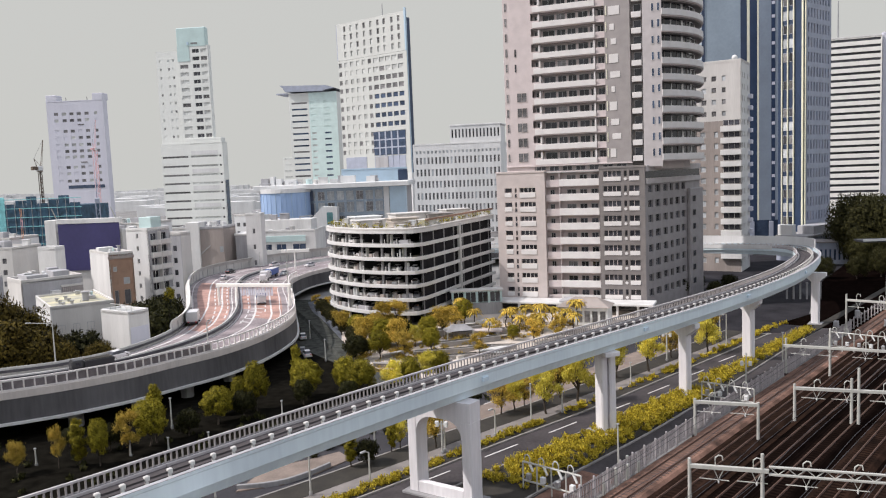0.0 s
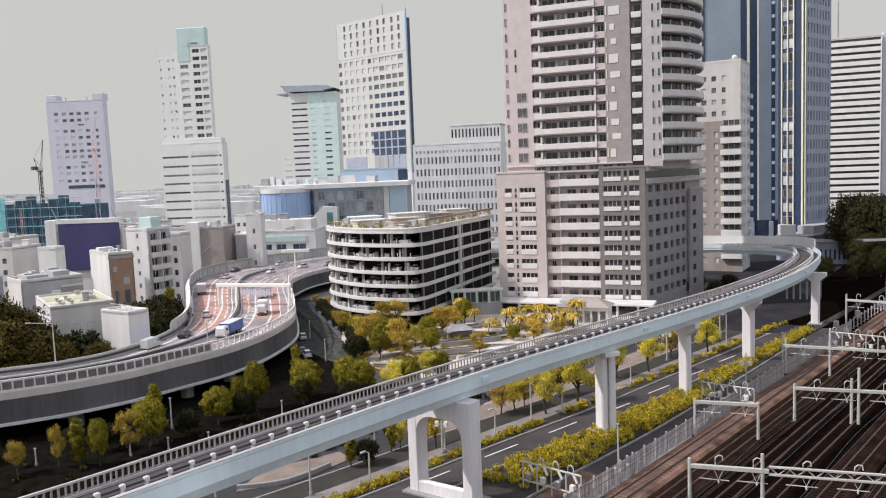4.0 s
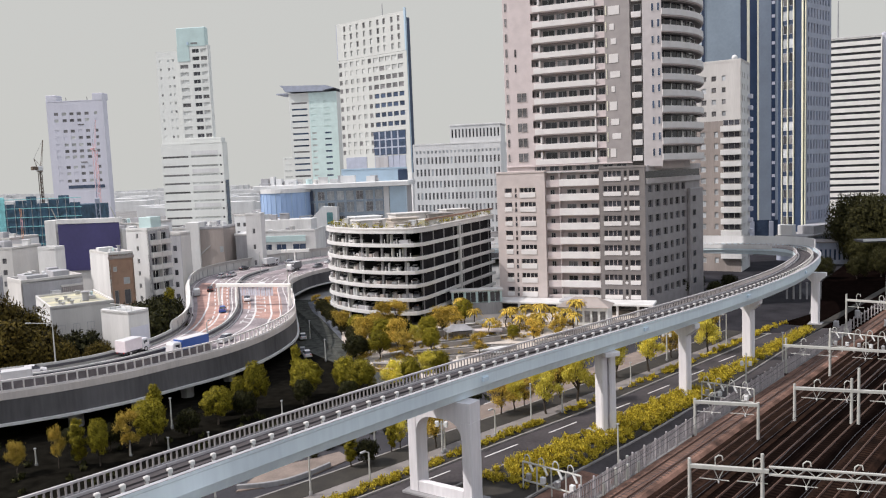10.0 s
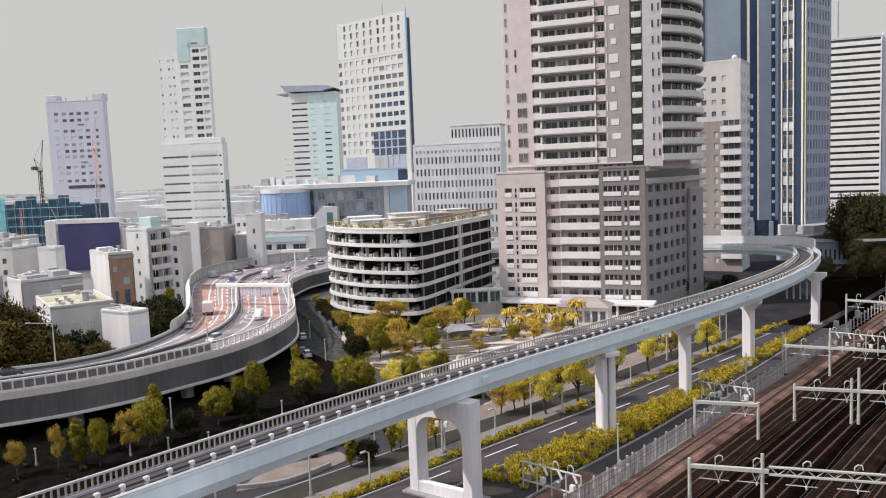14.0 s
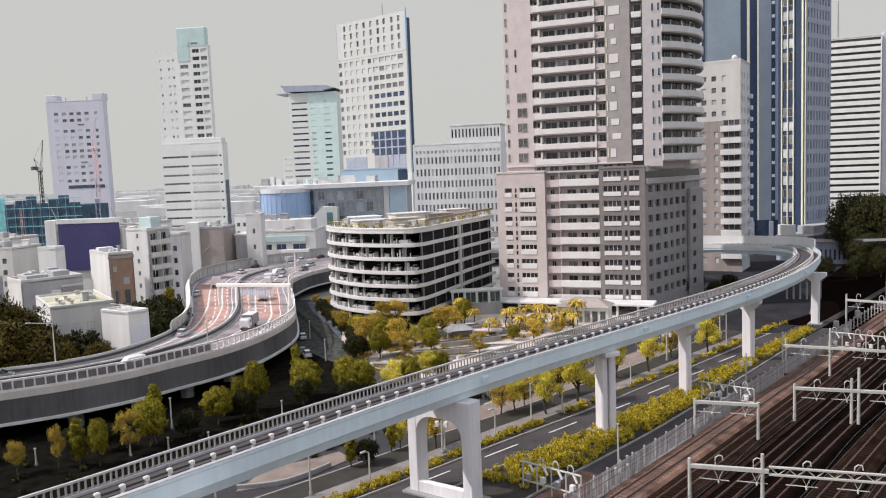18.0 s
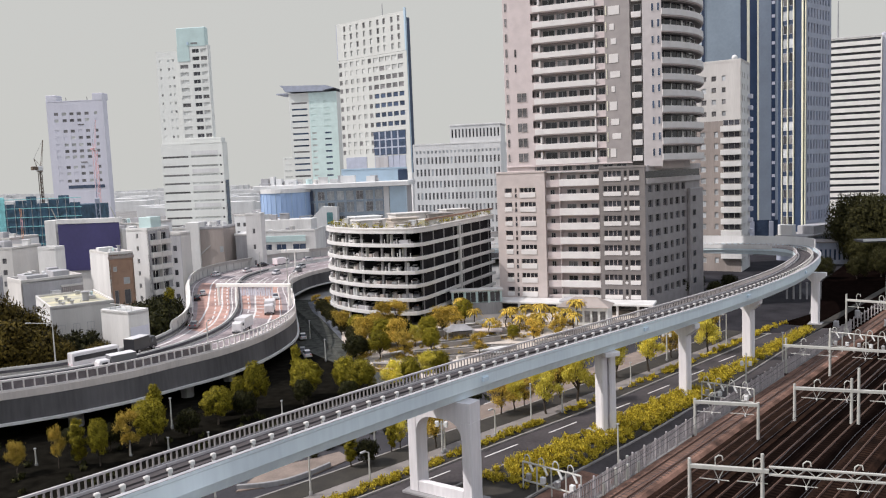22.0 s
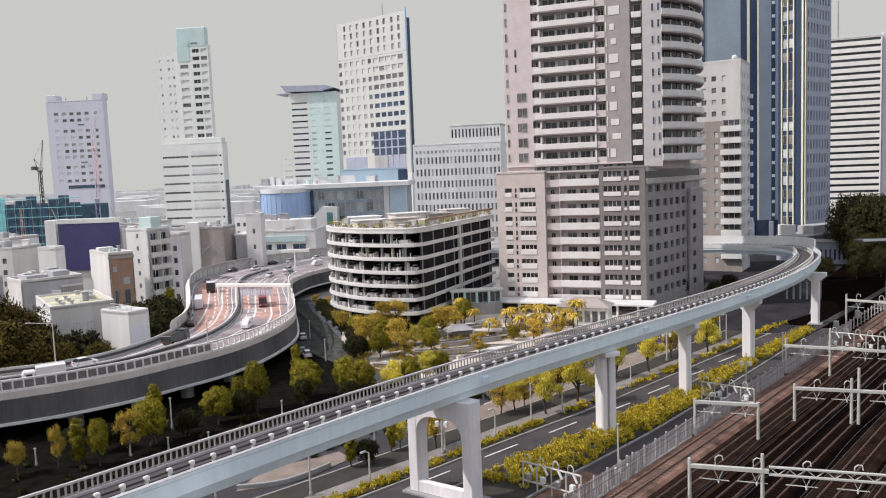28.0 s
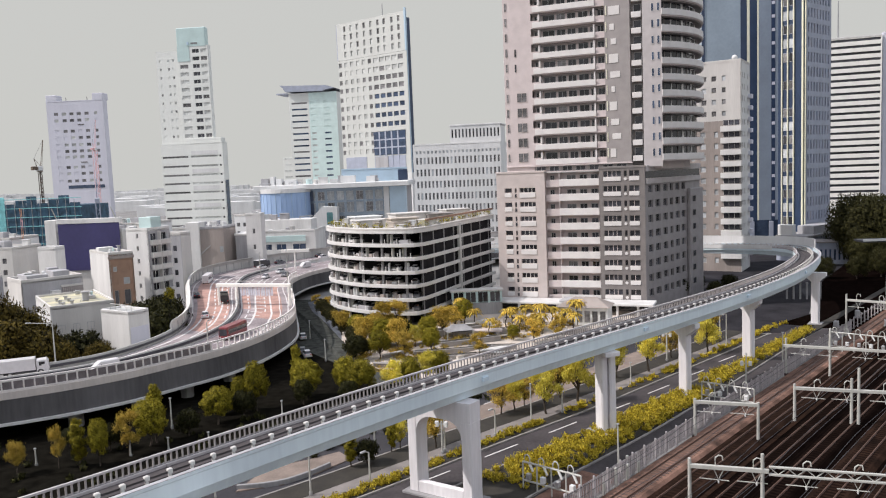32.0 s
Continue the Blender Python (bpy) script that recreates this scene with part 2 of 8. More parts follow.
# ------------------------------------------------------------ mesh building
class Form:
    """Collects the faces of one mesh; k is the index of a face's material."""

    def __init__(self):
        self.v, self.f, self.k = [], [], []

    def add(self, verts, faces, k=0):
        o = len(self.v)
        self.v += verts
        self.f += [[i + o for i in f] for f in faces]
        self.k += [k] * len(faces)
        return self

    def box(self, x0, x1, y0, y1, z0, z1, k=0, m=None, c=0.0):
        """A box; c chamfers its upright and top edges."""
        if c:
            ring = [(x0 + c, y0), (x1 - c, y0), (x1, y0 + c), (x1, y1 - c), (x1 - c, y1), (x0 + c, y1), (x0, y1 - c), (x0, y0 + c)]
            inn = [(x0 + c, y0 + c), (x1 - c, y0 + c), (x1 - c, y0 + c), (x1 - c, y1 - c), (x1 - c, y1 - c), (x0 + c, y1 - c), (x0 + c, y1 - c), (x0 + c, y0 + c)]
            v = [(*p, z0) for p in ring] + [(*p, z1 - c) for p in ring] + [(*p, z1) for p in (inn[0], inn[1], inn[3], inn[5])]
            f = [[7, 6, 5, 4, 3, 2, 1, 0], [16, 17, 18, 19]]
            f += [[i, (i + 1) % 8, 8 + (i + 1) % 8, 8 + i] for i in range(8)]
            f += [[8, 9, 17, 16], [9, 10, 17], [10, 11, 18, 17], [11, 12, 18], [12, 13, 19, 18], [13, 14, 19], [14, 15, 16, 19], [15, 8, 16]]
        else:
            v = [(x, y, z) for z in (z0, z1) for x, y in ((x0, y0), (x1, y0), (x1, y1), (x0, y1))]
            f = [[3, 2, 1, 0], [4, 5, 6, 7], [0, 1, 5, 4], [1, 2, 6, 5], [2, 3, 7, 6], [3, 0, 4, 7]]
        if m is not None:
            v = [tuple(m @ Vector(p)) for p in v]
        return self.add(v, f, k)

    def prism(self, poly, z0, z1, k=0):
        n = len(poly)
        v = [(x, y, z0) for x, y in poly] + [(x, y, z1) for x, y in poly]
        f = [list(range(n - 1, -1, -1)), list(range(n, 2 * n))] + [[i, (i + 1) % n, n + (i + 1) % n, n + i] for i in range(n)]
        return self.add(v, f, k)

    def tube(self, p, q, r, r2=None, n=8, k=0):
        p, q = Vector(p), Vector(q)
        r2 = r if r2 is None else r2
        turn = (q - p).to_track_quat("Z", "Y").to_matrix()
        v = []
        for at_, rr in ((p, r), (q, r2)):
            v += [tuple(at_ + turn @ Vector((rr * math.cos(2 * math.pi * i / n), rr * math.sin(2 * math.pi * i / n), 0))) for i in range(n)]
        f = [[i, (i + 1) % n, n + (i + 1) % n, n + i] for i in range(n)] + [list(range(n - 1, -1, -1)), list(range(n, 2 * n))]
        return self.add(v, f, k)

    def sweep(self, line, profile, k=0, closed=True, caps=True):
        """profile: (to the right of the line, up), carried along a line of (x, y, z)."""
        n = len(profile)
        v = []
        for i, (x, y, z) in enumerate(line):
            a, b = line[max(i - 1, 0)], line[min(i + 1, len(line) - 1)]
            dx, dy = b[0] - a[0], b[1] - a[1]
            d = math.hypot(dx, dy) or 1
            rx, ry = dy / d, -dx / d
            v += [(x + rx * o, y + ry * o, z + h) for o, h in profile]
        f = []
        for i in range(len(line) - 1):
            for j in range(n if closed else n - 1):
                a, b = i * n + j, i * n + (j + 1) % n
                f.append([a, b, b + n, a + n])
        if caps and closed:
            f += [list(range(n)), list(range(len(v) - 1, len(v) - n - 1, -1))]
        return self.add(v, f, k)

    def ball(self, c, r, n=8, k=0, sz=1.0):
        v, f = [], []
        rows = max(3, n // 2)
        for i in range(rows + 1):
            a = math.pi * i / rows
            v += [(c[0] + r * math.sin(a) * math.cos(2 * math.pi * j / n), c[1] + r * math.sin(a) * math.sin(2 * math.pi * j / n), c[2] + sz * r * math.cos(a)) for j in range(n)]
        for i in range(rows):
            f += [[i * n + j, (i + 1) * n + j, (i + 1) * n + (j + 1) % n, i * n + (j + 1) % n] for j in range(n)]
        return self.add(v, f, k)

    def mesh(self, name, mats, smooth=False):
        me = bpy.data.meshes.new(name)
        me.from_pydata(self.v, [], self.f)
        for m in (mats if isinstance(mats, (list, tuple)) else [mats]):
            me.materials.append(m)
        if any(self.k):
            me.polygons.foreach_set("material_index", self.k)
        if smooth:
            me.polygons.foreach_set("use_smooth", [True] * len(self.f))
        me.update()
        return me


def part(name, form, mats, parent=None, label="", at=None, smooth=False):
    """One mesh object, under a thing or a part."""
    data = form.mesh(name, mats, smooth) if isinstance(form, Form) else form
    ob = new(name, data)
    if parent is not None:
        ob.parent = parent
    if at is not None:
        ob.matrix_basis = at
    if label:
        ob["label"] = label
    return ob


def thing(name, label, category, m=None, group="", kind=""):
    ob = new(name)
    ob.empty_display_size = 0.5
    if m is not None:
        ob.matrix_basis = m
    return tagged(ob, label, category, group, kind)


def structure(name, form, mats, label="", category=""):
    return tagged(part(name, form, mats), label, category, kind="structure")


def glide(points, step=2.0):
    """A smooth line (Catmull-Rom) through plan points, in steps of about step metres."""
    p = [Vector(q) for q in points]
    p = [2 * p[0] - p[1]] + p + [2 * p[-1] - p[-2]]
    out = []
    for i in range(1, len(p) - 2):
        n = max(1, round((p[i + 1] - p[i]).length / step))
        for j in range(n):
            t = j / n
            out.append(0.5 * (2 * p[i] + (p[i + 1] - p[i - 1]) * t + (2 * p[i - 1] - 5 * p[i] + 4 * p[i + 1] - p[i + 2]) * t * t + (3 * p[i] - p[i - 1] - 3 * p[i + 1] + p[i + 2]) * t ** 3))
    out.append(p[-2])
    return [tuple(q) for q in out]


def even(line, gap, start=0.0):
    """Places along a line at even gaps: (x, y, z, heading in degrees)."""
    out, left = [], start
    for a, b in zip(line, line[1:]):
        d = math.dist(a, b)
        s = left
        while s < d:
            q = [a[i] + (b[i] - a[i]) * s / d for i in range(3)]
            out.append((*q, math.degrees(math.atan2(b[1] - a[1], b[0] - a[0]))))
            s += gap
        left = s - d
    return out


PANES = {}


def plate(xs, zs, hole, deep, glass=None, back=True):
    """A plate in the plane y = 0 with openings; hole(i, j) tells which cells of the grid of xs and zs are open. One piece."""
    f = Form()
    nx, nz = len(xs), len(zs)
    v = [(x, y, z) for y in (0.0, deep) for z in zs for x in xs]
    at_ = lambda i, j, k: k * nx * nz + j * nx + i
    open_ = lambda i, j: not (0 <= i < nx - 1 and 0 <= j < nz - 1) or hole(i, j)
    fs, ks = [], []
    for j in range(nz - 1):
        for i in range(nx - 1):
            if hole(i, j):
                if glass is not None:
                    fs.append([at_(i, j, 1), at_(i + 1, j, 1), at_(i + 1, j + 1, 1), at_(i, j + 1, 1)])
                    ks.append(glass)
                continue
            fs.append([at_(i, j, 0), at_(i + 1, j, 0), at_(i + 1, j + 1, 0), at_(i, j + 1, 0)])
            ks.append(0)
            if back:
                fs.append([at_(i, j + 1, 1), at_(i + 1, j + 1, 1), at_(i + 1, j, 1), at_(i, j, 1)])
                ks.append(0)
            for (di, dj), (p, q) in (((-1, 0), ((i, j), (i, j + 1))), ((1, 0), ((i + 1, j + 1), (i + 1, j))), ((0, -1), ((i + 1, j), (i, j))), ((0, 1), ((i, j + 1), (i + 1, j + 1)))):
                if open_(i + di, j + dj):
                    fs.append([at_(*p, 0), at_(*q, 0), at_(*q, 1), at_(*p, 1)])
                    ks.append(0)
    used = sorted({i for q in fs for i in q})
    num = {o: n_ for n_, o in enumerate(used)}
    f.v, f.f, f.k = [v[i] for i in used], [[num[i] for i in q] for q in fs], ks
    return f


def window_mesh(w, h, glass, frame_m, split):
    """A framed pane: x along the wall, y into it."""
    key = (round(w, 2), round(h, 2), glass.name, frame_m.name, split)
    if key not in PANES:
        t = min(0.07, w * 0.09)
        xs = [0.0]
        for i in range(split):
            xs += [w * i / split + (t if i == 0 else t / 2), w * (i + 1) / split - (t if i == split - 1 else t / 2)]
        xs.append(w)
        PANES[key] = plate(xs, [0, t, h - t, h], lambda i, j: j == 1 and i % 2 == 1, 0.05, 1).mesh("window", [frame_m, glass])
    return PANES[key]


def pipe(points, r, n=6):
    """A bent tube in one piece."""
    f = Form()
    p = [Vector(q) for q in points]
    v = []
    for i, q in enumerate(p):
        way = (p[min(i + 1, len(p) - 1)] - p[max(i - 1, 0)]).normalized()
        turn = way.to_track_quat("Z", "Y").to_matrix()
        v += [tuple(q + turn @ Vector((r * math.cos(2 * math.pi * k / n), r * math.sin(2 * math.pi * k / n), 0))) for k in range(n)]
    fs = [[i * n + k, i * n + (k + 1) % n, (i + 1) * n + (k + 1) % n, (i + 1) * n + k] for i in range(len(p) - 1) for k in range(n)]
    fs += [list(range(n - 1, -1, -1)), list(range(len(v) - n, len(v)))]
    return f.add(v, fs)


def facade(b, m, wide, z0, z1, rows, cols, wall, glass, deep=0.25, frame_m=None, split=1, sill=None, name="wall", skip=None, label=""):
    """A wall with openings that go through it. Its own space: x along, y inwards, z up."""
    rows, cols = sorted(rows), sorted(cols)
    xs, zs = [0.0], [z0]
    for a, c in cols:
        xs += [a, c]
    for lo, hi in rows:
        zs += [lo, hi]
    xs.append(wide), zs.append(z1)
    w = part(name, plate(xs, zs, lambda i, j: i % 2 == 1 and j % 2 == 1, deep), wall, b, at=m, label=label)
    for r, (lo, hi) in enumerate(rows):
        for i, (a, c) in enumerate(cols):
            if skip and skip(r, i):
                part("panel", Form().box(0, c - a, 0, 0.1, 0, hi - lo), wall, b, at=m @ pose(a, deep * 0.4, lo))
                continue
            gl = glass(r, i) if callable(glass) else glass
            win = part("window", window_mesh(c - a, hi - lo, gl, frame_m or STEEL_G, split), None, b, at=m @ pose(a, deep * 0.6, lo))
            if sill:
                part("sill", Form().box(-0.08, c - a + 0.08, -deep * 0.6 - 0.12, 0, -0.12, -0.005), sill, win)
    return w


def grid(n, start, gap, size):
    return [(start + i * gap, start + i * gap + size) for i in range(n)]


def roof(b, x0, x1, y0, y1, z, m=None, rim=0.5, rim_m=None):
    """A roof with a raised rim round it."""
    part("roof", Form().box(x0 + 0.3, x1 - 0.3, y0 + 0.3, y1 - 0.3, z - 0.25, z + 0.02), m or ROOF_G, b)
    f = Form()
    f.box(x0, x1, y0, y0 + 0.3, z - 0.3, z + rim, c=0.04), f.box(x0, x1, y1 - 0.3, y1, z - 0.3, z + rim, c=0.04)
    f.box(x0, x0 + 0.3, y0 + 0.302, y1 - 0.302, z - 0.3, z + rim, c=0.04), f.box(x1 - 0.3, x1, y0 + 0.302, y1 - 0.302, z - 0.3, z + rim, c=0.04)
    part("parapet", f, rim_m or PALE, b)


def blind(b, m, wide, z0, z1, wall, deep=0.25, name="wall"):
    part(name, Form().box(0, wide, 0, deep, z0, z1), wall, b, at=m)


FRONT = lambda L: pose(-L, 0, 0)
RIGHT = lambda: pose(0, 0, 0, 0, 0, 90)
LEFT = lambda L, R: pose(-L, R, 0, 0, 0, -90)
BACK = lambda R: pose(0, R, 0, 0, 0, 180)


# the corridor of roads and rails: s along it, o to its right, from the start of the fence
COR_O, COR_T = Vector((17.3, 73.2)), Vector((0.659, 0.752))
COR_R = Vector((0.752, -0.659))
COR_A = math.degrees(math.atan2(0.752, 0.659))


def cor(s, o, z=0.0):
    q = COR_O + COR_T * s + COR_R * o
    return (q.x, q.y, z)


# ------------------------------------------------------------ ground, roads, rails
def ribbon(name, left, right, z, m, label, category, thick=0.12):
    """A strip of ground between two plan lines given along the corridor as (s, o)."""
    a = glide([cor(s, o) for s, o in left], 3.0)
    b = glide([cor(s, o) for s, o in right], 3.0)
    n = 40
    pick = lambda l, i: l[min(len(l) - 1, round(i * (len(l) - 1) / n))]
    f = Form()
    v = []
    for i in range(n + 1):
        p, q = pick(a, i), pick(b, i)
        v += [(p[0], p[1], z), (q[0], q[1], z), (p[0], p[1], z - thick), (q[0], q[1], z - thick)]
    fs = []
    for i in range(n):
        o = 4 * i
        fs += [[o, o + 1, o + 5, o + 4], [o + 2, o + 6, o + 7, o + 3], [o, o + 4, o + 6, o + 2], [o + 1, o + 3, o + 7, o + 5]]
    f.add(v, fs)
    return structure(name, f, m, label, category)


g = Form().box(-2600, 2600, -900, 3600, -1.5, -0.02)
structure("ground", g, GROUND, "grey brown city ground reaching to the horizon", "ground")

KERB_B = [(-90, -25.5), (-45, -20.6), (-20, -17.4), (-1, -15.6), (16, -13.7), (35, -12.4), (54, -11.2), (90, -9.5), (140, -9.0)]
KERB_NEAR = KERB_B[:-2] + [(68, -10.5)]
shift = lambda line, d: [(s, o + d) for s, o in line]
MED_L = [(-90, -16.5), (-45, -14.0), (-20, -12.4), (-7, -11.5), (13, -9.8), (38, -8.4), (60, -7.2), (90, -6.2), (140, -6.0)]
MED_R = [(-90, -4.9), (-45, -4.9), (-20, -4.8), (-7, -4.8), (13, -4.0), (38, -4.2), (60, -4.6), (90, -4.4), (140, -4.4)]
ribbon("road", KERB_B, MED_L, 0.03, STREET, "worn grey asphalt street between planted strips", "road")
ribbon("road_far", shift(KERB_B, -16.0), shift(KERB_B, -7.2), 0.03, ASPHALT, "dark asphalt street behind the pavement", "road")
FORE = [q for q in shift(KERB_B, 0) if -5 < q[0] < 60]
ribbon("forecourt_paving", shift(FORE, -11.5), shift(FORE, -7.25), 0.07, TAN_PAVE, "tan paved forecourt under the street trees", "paving")
ribbon("pavement", shift(KERB_NEAR, -3.9), shift(KERB_NEAR, -1.9), 0.14, PAVE, "pale paved footway with street trees", "pavement", 0.2)
ribbon("planting_bed", shift(KERB_NEAR, -7.0), shift(KERB_NEAR, -3.9), 0.17, SOIL, "brown planted bed behind the footway", "planting bed", 0.25)
ribbon("pavement_verge", shift(KERB_NEAR, -1.9), shift(KERB_NEAR, -0.2), 0.12, SOIL, "soil verge beside the street", "verge", 0.2)
ribbon("median_soil", shift(MED_L, 0.2), shift(MED_R, -0.2), 0.16, SOIL, "soil bed of the planted median", "planting bed", 0.25)
ribbon("service_lane", shift(MED_R, 0.0), [(-90, -0.4), (-45, -0.4), (-20, -0.4), (0, -0.4), (20, -0.4), (40, -0.4), (60, -0.4), (90, -0.4), (140, -0.4)], 0.03, STREET, "narrow asphalt lane along the railway fence", "road")


def kerb(name, line, w=0.22, h=0.2):
    f = Form().sweep(glide([cor(s, o) for s, o in line], 3.0), [(-w / 2, -0.1), (w / 2, -0.1), (w / 2, h - 0.03), (w / 2 - 0.03, h), (-w / 2 + 0.03, h), (-w / 2, h - 0.03)])
    structure(name, f, KERB, "pale stone kerb", "kerb")


for i, line in enumerate((KERB_NEAR, MED_L[:-2], MED_R[:-2], shift(KERB_NEAR, -7.1))):
    kerb("kerb_%d" % (i + 1), line)

ribbon("red_surface", [(-16, -4.5), (-11, -4.5), (-5, -4.5), (-2, -4.4)], [(-16, -0.5), (-11, -0.5), (-5, -0.5), (-2, -0.5)], 0.045, BALLAST_RED, "reddish brown gravel beside the railway fence", "gravel", 0.05)
# lane dashes on the street
for k, (s, o0) in enumerate(((-14.5, 1.4), (-4.5, 1.5), (5.5, 1.7), (15.5, 2.1), (25.5, 1.9), (35.5, 1.8), (46, 1.6))):
    o = np.interp(s, [q[0] for q in KERB_B], [q[1] for q in KERB_B]) + o0
    f = Form().sweep([cor(s, o), cor(s + 5, o + 0.55)], [(-0.09, 0), (0.09, 0), (0.09, 0.042), (-0.09, 0.042)])
    tagged(part("lane_dash", f, PAINT_LINE), "white painted lane dash on asphalt", "road marking", "lane dashes of the street", "structure")
for s in range(10, 100, 12):
    o = np.interp(s, [q[0] for q in KERB_B], [q[1] for q in KERB_B]) - 11.6
    f = Form().sweep([cor(s, o), cor(s + 5, o + 0.3)], [(-0.08, 0), (0.08, 0), (0.08, 0.042), (-0.08, 0.042)])
    tagged(part("lane_dash", f, PAINT_LINE), "white painted lane dash on dark asphalt", "road marking", "lane dashes of the far street", "structure")

# near-black sheet stands in for the shade of viaduct and trees
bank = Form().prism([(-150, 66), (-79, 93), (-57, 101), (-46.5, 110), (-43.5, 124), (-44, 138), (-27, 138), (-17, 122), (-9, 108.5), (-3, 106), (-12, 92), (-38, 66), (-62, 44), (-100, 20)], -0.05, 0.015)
structure("planted_bank", bank, BANK_SHADE, "planted bank below the expressway, shade in its near-black colour", "bank")
verge = Form().prism([(-26.6, 138.05), (-29.7, 151), (-33.7, 168), (-36, 190), (-20, 190), (-13, 150), (-10, 116), (-17, 122.1), (-25.3, 135)], -0.05, 0.02)
structure("dark_verge", verge, BANK, "dark shaded verge between viaduct and plaza", "verge")
corner = Form().prism([(-20.6, 72.6), (-16.4, 73.9), (-13.5, 76.5), (-10.4, 80.2), (-12.0, 82.4), (-15.2, 80.2), (-18.9, 78.4)], -0.04, 0.13)
structure("paved_corner", corner, TAN_PAVE, "pinkish paved forecourt beside the street", "paving")
low = glide([(-20.6, 73.2, 0), (-18.6, 73.4, 0), (-16.2, 74.2, 0), (-14.2, 76.0, 0), (-12.4, 78.2, 0)], 1.0)
structure("low_wall", Form().sweep(low, [(-0.14, 0), (0.14, 0), (0.14, 0.5), (0.1, 0.55), (-0.1, 0.55), (-0.14, 0.5)]), CONC_D, "low pale wall round the forecourt", "low wall")
# railway bed, the yard's shade put into its near-black colour
f = Form().sweep([cor(-120, 30), cor(300, 30)], [(-30.0, -0.3), (95, -0.3), (95, 0.06), (-29.4, 0.06)])
structure("railway_bed", f, BALLAST_DARK, "brown ballast of the rail yard, shade in its dark colour", "ballast")
TRACKS = (2.0, 5.3, 9.4, 12.4, 16.2, 20.0, 23.8, 27.6, 31.4, 35.2, 39.0)
sleeper_mesh = Form().box(-0.13, 0.13, -1.05, 1.05, 0, 0.16, c=0.02)
sleeper_red, sleeper_mesh = sleeper_mesh.mesh("sleeper", SLEEPER_R), sleeper_mesh.mesh("sleeper", SLEEPER)
for i, o in enumerate(TRACKS):
    # sunlit and shaded tracks are told apart by ballast and sleeper colour
    bed = BALLAST_RED if i == 0 else (BALLAST if i in (1, 4, 5, 8) else BALLAST_DARK)
    tr = thing("railway_track", "rusty rail track on %s ballast" % ("reddish brown" if i == 0 else "dark brown"), "railway track", pose(*cor(0, o), 0, 0, COR_A), "tracks of the rail yard")
    part("ballast", Form().sweep([(-100, 0, 0.05), (200, 0, 0.05)], [(-1.75, 0), (1.75, 0), (1.3, 0.28), (-1.3, 0.28)]), bed, tr)
    for y in (-0.56, 0.56):
        part("rail", Form().sweep([(-100, y, 0.34), (200, y, 0.34)], [(-0.07, 0), (0.07, 0), (0.07, 0.02), (0.012, 0.04), (0.012, 0.11), (0.036, 0.12), (0.036, 0.15), (-0.036, 0.15), (-0.036, 0.12), (-0.012, 0.11), (-0.012, 0.04), (-0.07, 0.02)]), RAIL, tr)
    if i < 6:
        far = Form()
        k = 0
        for j in range(-160, 300):
            s = j * 0.66
            if -12 < s < 34 and i < 4:
                part("sleeper", sleeper_red if i < 1 else sleeper_mesh, None, tr, at=pose(s, 0, 0.19))
            else:
                far.box(s - 0.13, s + 0.13, -1.05, 1.05, 0.19, 0.345)
        tagged(part("far_sleeper", far, SLEEPER_R if i < 1 else SLEEPER, tr), kind="stuff")

# mesh fence along the railway
fence = thing("railway_fence", "weathered grey steel picket fence beside the tracks", "fence", pose(*cor(0, 0), 0, 0, COR_A))
picket = Form().box(-0.085, 0.085, -0.02, 0.02, 0.1, 2.0, c=0.01).mesh("picket", FENCE_P)
post = Form().box(-0.08, 0.08, -0.08, 0.08, 0, 2.2, c=0.015).mesh("post", FENCE_P)
for i in range(0, 300):
    if i % 8:
        part("picket", picket, None, fence, at=pose(-12 + i * 0.3, 0, 0))
for i in range(-6, 50):
    part("post", post, None, fence, at=pose(-12 + i * 2.4, 0, 0))
for z in (0.3, 1.75):
    part("rail", Form().box(-26.4, 106, 0.022, 0.06, z, z + 0.08), FENCE_P, fence)


# ------------------------------------------------------------ elevated guideway
GUIDE = glide([(-78, -14, 11.5), (-50, 12, 11.5), (-23.5, 39.9, 11.5), (-15, 49.6, 11.5), (-4.3, 61.9, 11.5), (5.8, 72.6, 11.5), (16.2, 82.6, 11.5), (32.6, 98.4, 11.5), (45.6, 112.0, 11.5), (57.6, 126.3, 11.5), (67.4, 141, 11.5), (73.2, 153.0, 11.4), (76.6, 165.5, 11.0), (75.5, 176, 10.5), (70.5, 185, 10.1), (63, 191.5, 9.9), (50, 199, 9.8), (30, 208, 9.7), (8, 216, 9.7)], 1.6)
GW = 4.25
guide = thing("elevated_guideway", "pale blue grey elevated rail guideway on tall piers", "guideway")
CUT = [0, 12, 24, 36, 46, 55, 64, 74, 84, 94, 106, 118, 130, 142, 154, len(GUIDE) - 1]
CUT = [c for c in CUT if c < len(GUIDE)]
if CUT[-1] != len(GUIDE) - 1:
    CUT.append(len(GUIDE) - 1)
